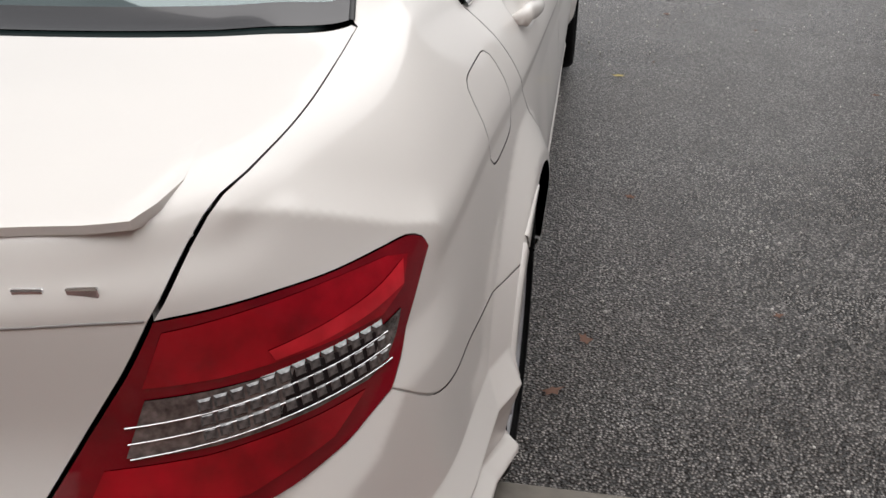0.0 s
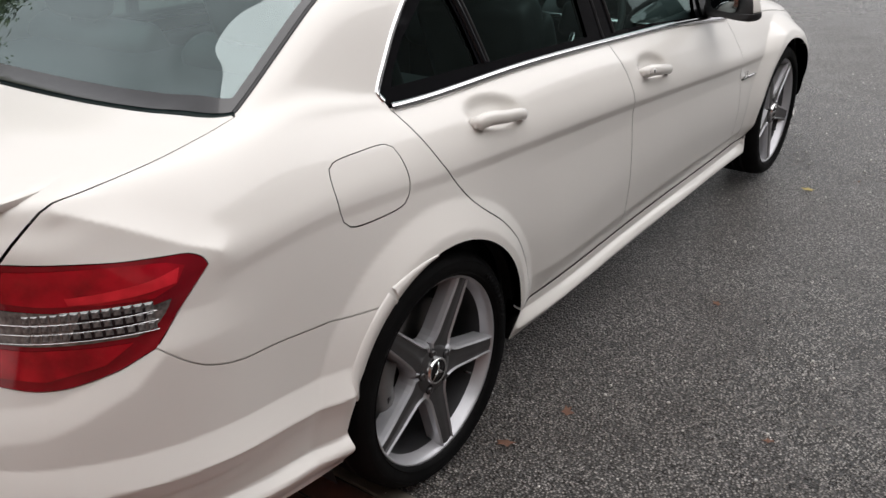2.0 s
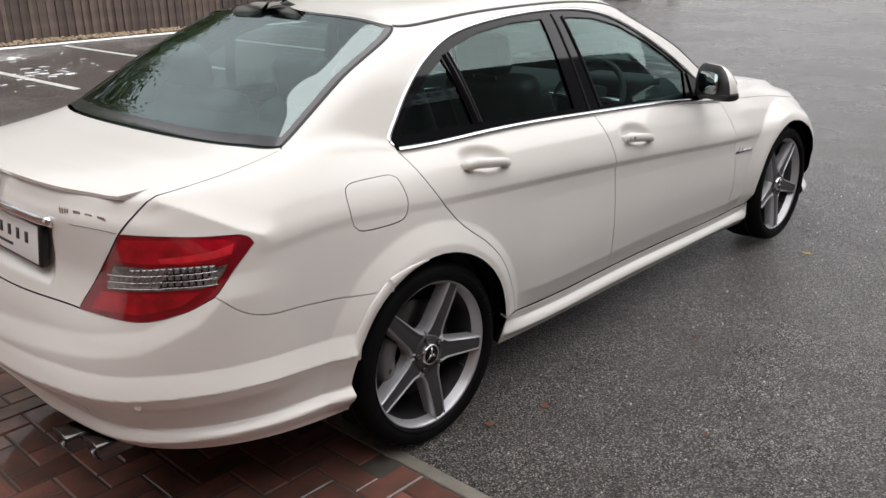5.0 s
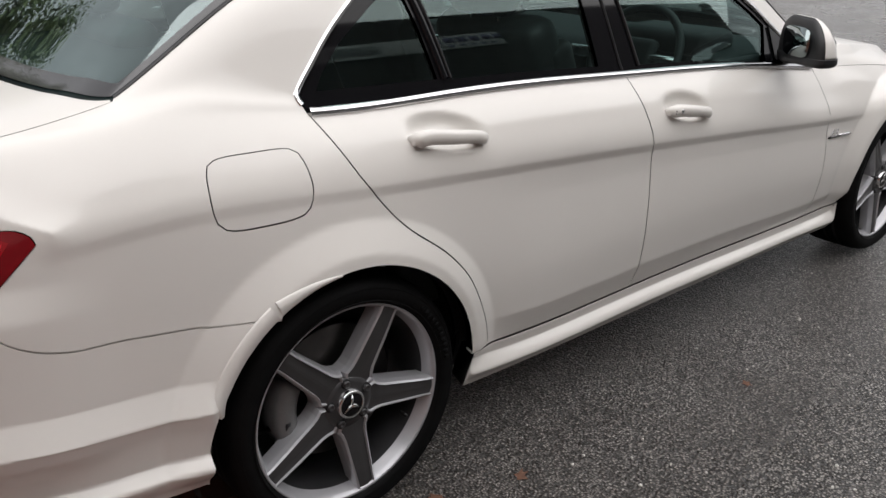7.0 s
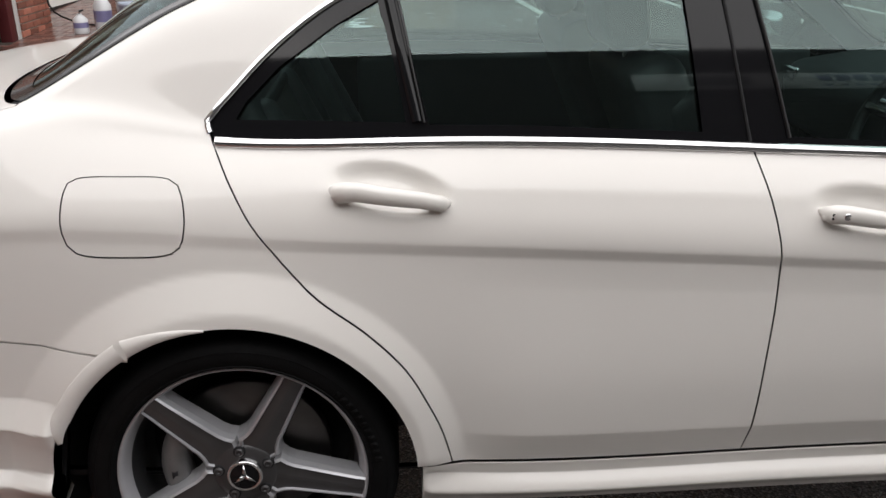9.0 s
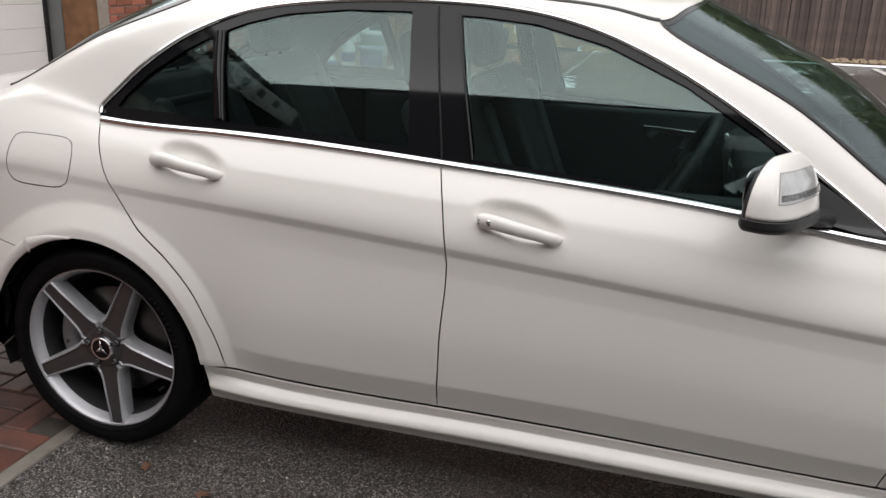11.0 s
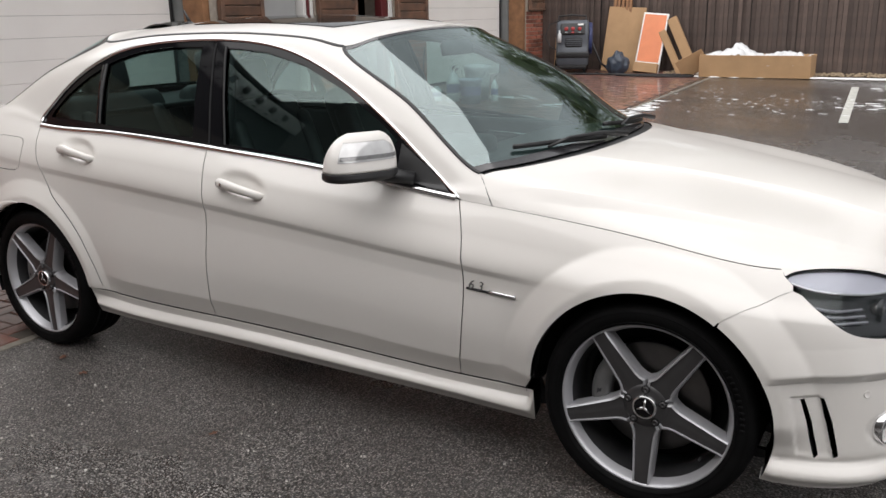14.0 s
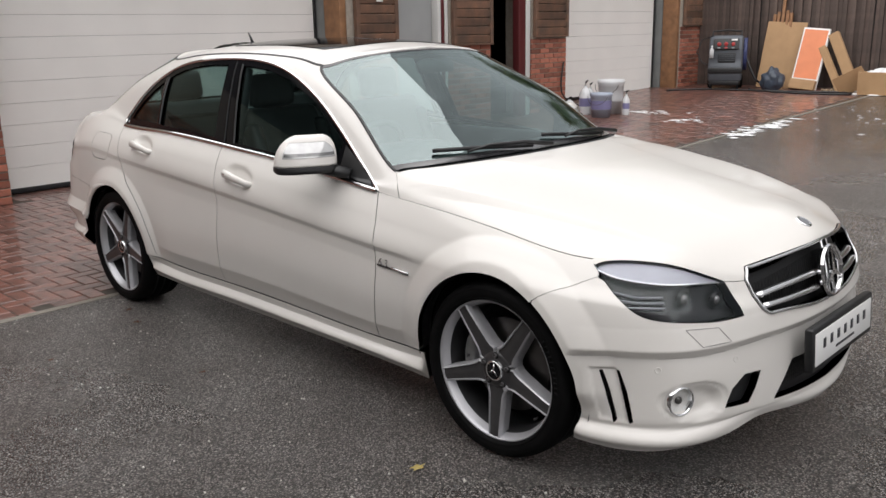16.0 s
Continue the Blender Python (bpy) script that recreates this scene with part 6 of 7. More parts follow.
    # the dark surroundings it would mirror are put into its tint
    part("mirror_glass", gl, material("mirror_glass", (.26, .30, .30), .02, 1.0), mirror, "mirror glass tinted dark for what it reflects")
    # sail in the window corner
sail = uvs(line([(1.865, .912), (2.085, .876), (1.99, .945), (1.865, 1.022), (1.865, .912)], step=.03)[:-1], **top)
panel("mirror_sail", sail, BLACK, car, out=.003, gap=.002, flange=.006)

FRIT = material("black_glass_border", (0.014, 0.013, 0.015), 0.25, coat=0.6, mottle=0.2, scale=20)
# ---- glass edges, seals, wipers, aerial ----
for nm, ua, ub, ends, pad in (("rear_screen_border", 0, STATION[3], 0, (.075, .055, .035)), ("windscreen_border", U_END, STATION[10], U_END, (.035, .035, .03))):
    lo, hi = LEVEL["glass_base"] + .003, LEVEL["roof_edge"] - .003
    sgn = 1 if ub > ua else -1
    outer_loop = level_run("glass_base", ua, ub - sgn * .004, 40, .003) + rise(ub - sgn * .004, lo, hi, 30) + level_run("roof_edge", ub - sgn * .004, ua, 40, -.003)
    ui = ub - sgn * pad[0]
    inner_loop = level_run("roof_edge", ua, ui, 40, -pad[2]) + rise(ui, hi - pad[2], lo + pad[1], 30) + level_run("glass_base", ui, ua, 40, pad[1])
    panel(nm, outer_loop + inner_loop, FRIT, car, closing=True, out=.0015, flange=.002, gap=0)
strip("roof_ditch", level_run("roof_edge", STATION[3] + .02, STATION[10] - .01, 90, .004), .016, .002, BLACK, car, "black roof seal strip")
strip("screen_seal", [q + np.array((.004, 0)) for q in screen_edge], .012, .003, BLACK, car)
strip("rear_screen_seal", [q - np.array((.004, 0)) for q in rear_edge], .010, .002, BLACK, car)
for x0, x1 in ((.3675, 0),):
    strip("window_divider", uvs(line([(.325, 1.25), (.372, 1.022)], step=.03), **top), .020, .004, GLOSS_BLACK, car)
    strip("divider_bead", uvs(line([(.340, 1.254), (.386, 1.02)], step=.03), **top), .004, .005, BLACK, car)
strip("pillar_seam", uvs(line([(.955, 1.34), (1.020, .972)], step=.03), **top), .004, .001, SHADOW_BLACK, car)
strip("pillar_bead", uvs(line([(1.014, 1.328), (1.100, .975)], step=.03), **top), .005, .003, BLACK, car)
cowl = level_run("glass_base", STATION[10] + .05, U_END, 50, -.018) + level_run("glass_base", U_END, STATION[10] + .05, 50, .014)
panel("cowl", cowl, BLACK, car, closing=True, out=-.006, flange=.006, gap=0)


def screen_point(w_side, v):
    """A place on the windscreen: w_side from -1 (off side) to 1, v up the glass."""
    u = U_END - abs(w_side) * (U_END - STATION[10])
    uv = np.array([[u, LEVEL["glass_base"] + v]])
    q, n = at_uv(uv)[0] + at_uv(uv, SKIN_N)[0] * .014, None
    return Vector((q[0], q[1] * (1 if w_side > 0 else -1), q[2]))


for a, c, mid in (((-.10, -.012), (-.66, .045), .5), ((.62, -.012), (.02, .040), .5)):
    p, q = screen_point(*a), screen_point(*c)
    wiper = part("wiper", tube([p + Vector((.02, 0, .012)), p.lerp(q, .25) + Vector((.01, 0, .026)), p.lerp(q, .55) + Vector((0, 0, .022)), p.lerp(q, .75)], [.010, .008, .006, .005], 8), BLACK, car, "black wiper arm resting on screen")
    blade = [screen_point(a[0] + (c[0] - a[0]) * t, a[1] + .018 + (c[1] - a[1]) * t) for t in np.linspace(.12, 1.02, 12)]
    part("wiper_blade", tube(blade, .006, 6, flat=1.5), BLACK, wiper)
b = bmesh.new()
tube([(.215, 0, 1.400), (.165, 0, 1.412), (.120, 0, 1.402)], [.004, .020, .010], 10, bm=b, flat=.5)
aerial = part("aerial", b, BLACK, car, "short black roof aerial")
part("aerial_rod", tube([(.165, 0, 1.412), (.150, 0, 1.440), (.128, 0, 1.475)], [.010, .007, .004], 8), BLACK, aerial)

# exhaust chrome, its dark reflection of the ground put into the colour
PIPE = material("ground_dark_chrome", (0.15, 0.145, 0.14), 0.2, 1.0, mottle=0.3, scale=20)
# ---- tail: diffuser and exhausts ----
b = bmesh.new()
pts = [(-1.005, 0, .345), (-.985, .36, .335), (-.90, .60, .318), (-.80, .66, .305)]
full = [(x, -w, z) for x, w, z in curve(pts, step=.05)[::-1]] + [(x, w, z) for x, w, z in curve(pts, step=.05)[1:]]
rows = [[b.verts.new((x + dx, y * (1 - .05 * k), z - dz)) for x, y, z in full] for k, (dx, dz) in enumerate(((0.01, -.03), (.02, .01), (.09, .045), (.30, .055)))]
for p, q in zip(rows, rows[1:]):
    for k in range(len(p) - 1):
        b.faces.new((p[k], p[k + 1], q[k + 1], q[k]))
bmesh.ops.recalc_face_normals(b, faces=b.faces)
part("diffuser", b, BLACK, car, "black plastic rear diffuser")
for s in (-1, 1):
    for w in (.375, .485):
        x0 = -.995 + .35 * (w - .435)
        ring = []
        b = bmesh.new()
        for dx, sc in ((.16, .95), (0, 1.0), (-.004, .96), (.0, .88), (.10, .86)):
            ring.append([b.verts.new((x0 + dx - (.012 if math.sin(a) > 0 else 0) * (1 if dx <= 0 else 0), s * w + sc * .048 * math.copysign(abs(math.cos(a)) ** .6, math.cos(a)), .272 + sc * .036 * math.copysign(abs(math.sin(a)) ** .6, math.sin(a)))) for a in np.linspace(0, 2 * math.pi, 28, endpoint=False)])
        for p, q in zip(ring, ring[1:]):
            for k in range(28):
                b.faces.new((p[k], p[(k + 1) % 28], q[(k + 1) % 28], q[k]))
        bmesh.ops.recalc_face_normals(b, faces=b.faces)
        pipe = part("exhaust_pipe", b, PIPE, car, "polished oval exhaust tip")
        part("pipe_bore", box_bm(.004, .08, .058, (x0 + .09, s * w, .272), 0), SHADOW_BLACK, pipe)

# ---- cabin ----
CABIN = material("dark_cabin_trim", (0.022, 0.023, 0.025), 0.6, mottle=0.2, scale=10)
HEADLINE = material("grey_headlining", (0.20, 0.20, 0.19), 0.9)


def seat(x, y, rear=False):
    s = part("front_seat" if not rear else "rear_seat", box_bm(.50, .50 if not rear else .60, .16, (x, y, .52), .05, segments=3), LEATHER, car, "grey leather seat")
    lean = Matrix.Rotation(radians(-22 if not rear else -26), 4, "Y")
    part("seat_back", box_bm(.13, .46 if not rear else .58, .60, (x - .33, y, .82), .05, lean, 3), LEATHER, s)
    for k in (-1, 1):
        part("bolster", box_bm(.11, .08, .50, (x - .28, y + k * .20, .80), .035, lean, 3), LEATHER, s)
    part("head_restraint", box_bm(.10, .25, .17, (x - .475, y, 1.185), .04, Matrix.Rotation(radians(-12), 4, "Y"), 3), LEATHER, s)
    for k in (-.06, .06):
        part("restraint_post", tube([(x - .45, y + k, 1.02), (x - .47, y + k, 1.13)], .006, 6), SATIN, s)


for y in (-.37, .37):
    seat(1.32, y)
    seat(.42, y, True)
dash = part("dashboard", box_bm(.42, 1.36, .26, (1.96, 0, .80), .08, Matrix.Rotation(radians(-8), 4, "Y"), 4), CABIN, car, "dark dashboard")
part("instrument_hood", box_bm(.22, .38, .09, (1.85, -.37, .945), .035, None, 3), CABIN, dash)
for y in (-.60, 0, .60):
    part("air_vent", box_bm(.02, .12, .05, (1.755, y, .86), .008), SATIN, dash)
b = bmesh.new()
circle = [Vector((1.60, -.37, .905)) + Matrix.Rotation(radians(-62), 3, "Y") @ Vector((.185 * math.cos(a), .185 * math.sin(a), 0)) for a in np.linspace(0, 2 * math.pi, 40, endpoint=False)]
tube(circle, .015, 8, closed=True, bm=b)
wheel_ring = part("steering_wheel", b, LEATHER, car, "black leather steering wheel")
b = bmesh.new()
for a in (0, math.pi, -math.pi / 2):
    q = Vector((1.60, -.37, .905)) + Matrix.Rotation(radians(-62), 3, "Y") @ Vector((.18 * math.sin(a), .18 * math.cos(a), 0))
    tube([(1.615, -.37, .90), q], .016, 6, bm=b)
part("wheel_spoke", b, SATIN, wheel_ring)
part("wheel_boss", box_bm(.05, .16, .14, (1.615, -.37, .90), .03, Matrix.Rotation(radians(28), 4, "Y"), 3), CABIN, wheel_ring)
part("parcel_shelf", box_bm(.55, 1.20, .03, (-.20, 0, 1.015), .01), CABIN, car)
part("bulkhead", box_bm(.04, 1.3, .55, (.02, 0, .75), .01, Matrix.Rotation(radians(-20), 4, "Y")), CABIN, car)
part("cabin_floor", box_bm(2.3, 1.4, .04, (1.1, 0, .33), .01), CABIN, car)
for s in (-1, 1):
    part("door_lining", box_bm(1.66, .05, .50, (1.05, s * .722, .68), .02, None, 2), CABIN, car)
    part("door_trim", prism([(1.435, .872), (1.700, .858), (1.655, .795), (1.575, .785), (1.600, .838), (1.500, .845), (1.470, .820), (1.452, .825)], .012, None, Matrix(((1, 0, 0, 0), (0, 0, 1, s * .692 - .006), (0, 1, 0, 0), (0, 0, 0, 1))), .003), SATIN, car, "brushed silver door trim")
    part("pillar_lining", box_bm(.08, .04, .36, (1.02, s * .665, 1.14), .012, Matrix.Rotation(radians(s * 21), 4, "X") @ Matrix.Rotation(radians(-10), 4, "Y")), CABIN, car)
roof_lining = level_run("roof_edge", .02, U_END - .02, 120, .02) + level_run("spine", U_END - .02, .02, 120)
panel("headlining", roof_lining, HEADLINE, car, closing=True, out=-.03, flange=.004, gap=0, step=.05)
b = prism([(-.11, -.03), (.11, -.03), (.12, .01), (.09, .03), (-.09, .03), (-.12, .01)], .02, None, Matrix.Translation((1.66, 0, 1.30)) @ Matrix.Rotation(radians(90), 4, "Z") @ Matrix.Rotation(radians(80), 4, "X"))
part("rear_view_mirror", b, CABIN, car)

# ---- things along the fence and by the garage ----


def leaning(sx, sz, thick, at, tilt, turn_z, mat, name, label, category, sway=0.0, bevel=.004):
    """A flat board standing on the ground, leaning back against the fence."""
    b = box_bm(sx, thick, sz, (0, 0, sz / 2), bevel, segments=1)
    ob = part(name, b, mat, smooth=False)
    ob.matrix_world = Matrix.Translation((at[0], at[1], rise_at(at[1]))) @ Matrix.Rotation(radians(turn_z), 4, "Z") @ Matrix.Rotation(radians(sway), 4, "Y") @ Matrix.Rotation(radians(-tilt), 4, "X")
    return tagged(ob, label, category)


leaning(.70, 1.18, .012, (-1.89, 12.36, 0), 12, 2, CARD, "cardboard_sheet", "large flat brown cardboard sheet leaning on fence", "cardboard", 3)
for k, (dx, h) in enumerate(((-.24, 1.30), (-.15, 1.34), (-.05, 1.95), (.05, 1.36), (.14, 1.32))):
    leaning(.055, h, .03, (-1.89 + dx, 12.47, 0), 7, 0, POST, "timber_offcut", "rough pale timber offcut leaning on fence", "timber", 2 - k)
sheet = leaning(.45, 1.07, .05, (-1.34, 12.22, 0), 13, 0, PLATE_WHITE, "framed_panel", "orange panel with white edge leaning on fence", "panel", 5)
part("orange_face", box_bm(.40, .006, .84, (0, -.0285, .62), .002, segments=1), ORANGE, sheet, smooth=False)
part("lower_box", box_bm(.44, .16, .17, (0, -.04, .085), .006, segments=1), CARD, sheet, smooth=False)
leaning(.17, 1.08, .09, (-.48, 12.30, 0), 10, 4, CARD, "cardboard_box", "long brown cardboard box leaning on fence", "box", -27)
leaning(.12, .84, .08, (-.72, 12.26, 0), 10, 4, CARD, "cardboard_box", "long brown cardboard box leaning on fence", "box", -28)
leaning(.42, .62, .05, (-3.05, 12.55, 0), 6, 0, CARD, "cardboard_box", "brown cardboard box behind a cleaning machine", "box")
b = bmesh.new()
bmesh.ops.create_icosphere(b, subdivisions=4, radius=1)
for v in b.verts:
    k = noise.noise(v.co * 2.3) * .18 + noise.noise(v.co * 6) * .06
    v.co = Vector((v.co.x * .205, v.co.y * .17, max(v.co.z, -.75) * .23)) * (1 + k)
    if v.co.z > .12:
        v.co.x *= .65
ob = tagged(part("rubbish_bag", b, BAG), "crumpled dark blue-grey bag on the ground", "bag")
ob.location = (-1.80, 12.02, rise_at(12.0) + .17)
b = box_bm(.13, .09, .02, (0, 0, 0), .003)
tagged(part("paper_scrap", b, PLATE_WHITE), "scrap of white paper by the cardboard", "paper").matrix_world = pose(-.38, 12.05, rise_at(12.0) + .06, 70, 20, 10)

# open tray with plastic wrap
tray = empty("cardboard_tray", (.62, 11.98, rise_at(11.98)), "long open cardboard tray full of plastic wrap", "box")
for sx, sy, x, y, rot in ((1.75, .012, 0, -.30, 0), (1.75, .012, 0, .30, 0), (.012, .6, -.87, 0, 0), (.012, .6, .87, 0, 0)):
    part("tray_side", box_bm(sx, sy, .36, (x, y, .18), .003, Matrix.Rotation(radians(6 if y < 0 else -4), 4, "X"), 1), CARD, tray, smooth=False)
part("tray_base", box_bm(1.74, .6, .012, (0, 0, .008)), CARD, tray, smooth=False)
part("tray_flap", box_bm(.5, .012, .34, (-1.02, -.16, .20), .003, Matrix.Rotation(radians(-28), 4, "Y") @ Matrix.Rotation(radians(20), 4, "X"), 1), CARD, tray, smooth=False)
b = bmesh.new()
bmesh.ops.create_grid(b, x_segments=60, y_segments=24, size=1)
for v in b.verts:
    x, y = v.co.x, v.co.y
    h = .36 + .14 * noise.noise(Vector((x * 3.1, y * 2, 1))) + .07 * noise.noise(Vector((x * 9, y * 6, 4))) + .12 * math.exp(-((x + .35) / .18) ** 2) - .12 * max(abs(x), abs(y)) ** 4
    v.co = Vector((x * .86, y * .31, h))
part("plastic_wrap", b, WRAP, tray)

# cleaning machine: bulky grey housing on wheels, its front turned to the yard
m = empty("cleaning_machine", (-2.70, 12.05, rise_at(12.05)), "grey wheeled cleaning machine with red dials by the wall", "machine")
m.rotation_euler = (0, 0, radians(24))
across = Matrix(((0, 0, 1, -.29), (1, 0, 0, 0), (0, 1, 0, 0), (0, 0, 0, 1)))
part("body", prism([(-.30, .14), (.32, .14), (.34, .42), (.26, .72), (.12, .90), (-.10, .96), (-.20, .93), (-.27, .70), (-.25, .52), (-.30, .42)], .58, None, across, .035), MACHINE, m)
facing = Matrix.Rotation(radians(-17), 4, "X")
part("control_panel", box_bm(.44, .03, .20, (0, -.262, .80), .012, facing), BLACK, m)
for k in range(3):
    knob = lathe([(0, -.030), (.026, -.028), (.032, -.022), (.036, 0)], 18)
    part("dial", knob, RED_KNOB, m).location = (-.12 + .12 * k, -.272, .80)
    part("switch", box_bm(.05, .02, .03, (-.12 + .12 * k, -.30, .735), .005, facing), RED_KNOB if k == 1 else GREY_FRAME, m)
part("panel_label", box_bm(.10, .012, .03, (.14, -.262, .875), .003, facing), PLATE_WHITE, m)
part("front_recess", box_bm(.30, .02, .16, (.02, -.282, .56), .012), BLACK, m)
for k in range(4):
    part("grille_rib", box_bm(.28, .012, .012, (.02, -.294, .51 + .034 * k), .003), MACHINE, m)
part("bumper", box_bm(.60, .06, .10, (0, -.30, .34), .02, None, 3), BLACK, m)
part("sprayer_bottle", lathe([(0, 0), (.035, 0), (.036, .14), (.014, .18), (.012, .22), (0, .22)], 16, "Z"), BUCKET, m).location = (-.24, -.30, .56)
part("skirt", box_bm(.54, .56, .10, (0, 0, .12), .03), BLACK, m)
for x in (-.27, .27):
    wheel_back = lathe([(0, -.035), (.05, -.04), (.085, -.035), (.125, -.025), (.13, 0), (.125, .025), (.085, .035), (0, .035)], 24, "X")
    part("rear_wheel", wheel_back, RUBBER, m).location = (x, .22, .13)
    part("castor", lathe([(0, -.022), (.045, -.022), (.055, -.012), (.055, .012), (.045, .022), (0, .022)], 18, "X"), RUBBER, m).location = (x * .85, -.24, .055)
    part("castor_fork", box_bm(.05, .06, .07, (x * .85, -.24, .125), .01), STEEL, m)
part("handle_loop", tube([(-.25, -.02, .93), (-.25, .10, 1.02), (0, .14, 1.04), (.25, .10, 1.02), (.25, -.02, .93)], .016, 8), BLACK, m)
for k in range(4):
    coil = [(.31 + .012 * k, .02 + .20 * math.cos(q), .62 + .27 * math.sin(q)) for q in np.linspace(0, 2 * math.pi, 24, endpoint=False)]
    part("hose_coil", tube(coil, .016, 6, closed=True), MACHINE_BLUE, m)
part("loop_cable", tube([(-.22, -.16, .95), (-.42, -.20, .88), (-.50, -.22, .66), (-.40, -.24, .48), (-.30, -.26, .44)], .010, 6), BLACK, m)
part("suction_hose", tube([(.30, -.06, .70), (.40, -.16, .45), (.52, -.20, .18), (.72, -.16, .035)], .020, 8), BLACK, m)
path = [(-2.2, 12.0), (-2.0, 11.75), (-1.4, 11.55), (-.8, 11.5), (-.35, 11.62), (-.5, 11.85), (-1.2, 11.75), (-2.3, 11.7), (-3.0, 11.6), (-3.4, 11.2)]
pts = [Vector((p[0], p[1], rise_at(p[1]) + .022)) for p in curve(path, step=.1)]
tagged(part("hose", tube(pts, .016, 8), BLACK), "black hose snaking over brick paving", "hose")


def bucket(x, y, r, h, mat, label, band=None):
    b = lathe([(0, .004), (r * .82, .004), (r * .86, .0), (r * .97, h * .8), (r, h * .86), (r * 1.06, h * .9), (r * 1.06, h), (r * 1.0, h), (r * .95, h * .5), (r * .8, .012), (0, .012)], 36, "Z")
    ob = tagged(part("bucket", b, mat), label, "bucket")
    ob.location = (x, y, rise_at(y))
    part("bucket_handle", tube([(r * 1.05 * math.cos(a), -r * .35 * math.sin(a) - r * .6, h * .86 - r * .75 * math.sin(a)) for a in np.linspace(0, math.pi, 14)], .004, 6), STEEL, ob)
    if band:
        part("bucket_label", lathe([(r * .945, h * .35), (r * .985, h * .7)], 36, "Z"), band, ob)
    return ob


bucket(-2.42, 7.60, .155, .35, BUCKET_BLUE, "grey-blue wash bucket on brick paving", PURPLE)
bucket(-2.55, 8.05, .19, .50, BUCKET, "white wash bucket on brick paving")
for x, y, h, r in ((-2.80, 7.75, .50, .09), (-2.92, 8.05, .44, .08), (-2.22, 7.95, .36, .05), (-3.05, 7.7, .26, .08)):
    b = lathe([(0, 0), (r, 0), (r * 1.02, .02), (r, h * .62), (r * .55, h * .76), (r * .3, h * .80), (r * .3, h * .86)], 24, "Z")
    ob = tagged(part("spray_bottle", b, BUCKET), "white plastic spray bottle with black trigger", "bottle", "spray bottles")
    ob.location = (x, y, rise_at(y))
    part("bottle_label", lathe([(r * 1.012, h * .2), (r * 1.015, h * .5)], 24, "Z"), PURPLE, ob)
    part("trigger", tube([(0, 0, h * .84), (.01, -.01, h * .96), (.06, -.03, h * 1.02)], [.012, .014, .008], 8), BLACK, ob)
tagged(part("wall_plaque", box_bm(.012, .10, .07, (WALL_X + .065, 4.36, 1.86), .003), PLATE_WHITE), "small pale plaque on timber slats", "sign")
tagged(part("wall_cable", tube(curve([(WALL_X + .03, 8.25, .95), (WALL_X + .06, 8.15, .6), (WALL_X + .10, 8.2, .40), (WALL_X + .3, 8.4, rise_at(8.4) + .03), (-2.95, 8.2, rise_at(8.2) + .02)], step=.08), .012, 6), BLACK), "black cable hanging from brick wall", "cable")


def parked_car(at, turn, label):
    """A dark car far off: body, glasshouse and wheels."""
    c = empty("car", at, label, "car")
    prof = [(-2.1, .35), (2.1, .32), (2.15, .62), (1.1, .86), (.45, 1.32), (-.95, 1.36), (-1.7, .98), (-2.1, .9)]
    b = prism(prof, 1.7, None, Matrix(((1, 0, 0, 0), (0, 0, 1, -.85), (0, 1, 0, 0), (0, 0, 0, 1))), .09)
    part("body", b, DARK_CAR, c)
    for s in (-1, 1):
        part("side_window", prism([(.75, .9), (.35, 1.25), (-.9, 1.28), (-1.35, .95)], .02, None, Matrix(((1, 0, 0, 0), (0, 0, 1, s * .855 - .01), (0, 1, 0, 0), (0, 0, 0, 1)))), GLOSS_BLACK, c)
        for x in (-1.3, 1.35):
            w = part("wheel", lathe([(.20, -.09), (.30, -.10), (.32, -.06), (.32, .06), (.30, .10), (.20, .09)], 32), RUBBER, c)
            w.location = (x, s * .80, .32)
            part("rim", lathe([(0, -.06), (.08, -.08), (.20, -.085), (.21, -.05), (.21, .05), (.20, .085), (.08, .08), (0, .06)], 32), ALLOY, w)
    c.rotation_euler = (0, 0, radians(turn))
    return c


parked_car((10.6, 10.6, rise_at(10.6)), 90, "black car parked nose-in at the timber fence")
parked_car((20.3, 10.9, rise_at(10.9)), 8, "dark car parked far across the wet yard")
parked_car((-6.4, 7.0, .14), 0, "black car standing inside the open garage")

# fallen leaves and chips on the asphalt
rng = random.Random(5)
spots = [(.42, -1.02, .030, DRY_LEAF), (.19, -.95, .028, DRY_LEAF), (2.63, -1.11, .035, YELLOW_LEAF), (1.3, -1.15, .022, DRY_LEAF), (.62, -1.55, .02, DRY_LEAF)]
spots += [(rng.uniform(2.5, 9), rng.uniform(-4.5, -1.2), rng.uniform(.015, .035), DRY_LEAF) for _ in range(26)]
for x, y, r, mat in spots:
    b = bmesh.new()
    n = 10
    ring = [b.verts.new((r * (1.0 if i % 2 else .55) * rng.uniform(.7, 1.2) * math.cos(6.283 * i / n), r * .7 * (1.0 if i % 2 else .55) * rng.uniform(.7, 1.2) * math.sin(6.283 * i / n), rng.uniform(.001, .006))) for i in range(n)]
    c = b.verts.new((0, 0, .006))
    for i in range(n):
        b.faces.new((ring[i], ring[(i + 1) % n], c))
    bmesh.ops.recalc_face_normals(b, faces=b.faces)
    lab = "small curled yellow leaf on wet asphalt" if mat is YELLOW_LEAF else "small curled brown leaf on wet asphalt"
    ob = tagged(part("fallen_leaf", b, mat), lab, "leaf", "fallen leaves")
    ob.matrix_world = pose(x, y, .003, 0, 0, rng.uniform(0, 360))
b = bmesh.new()
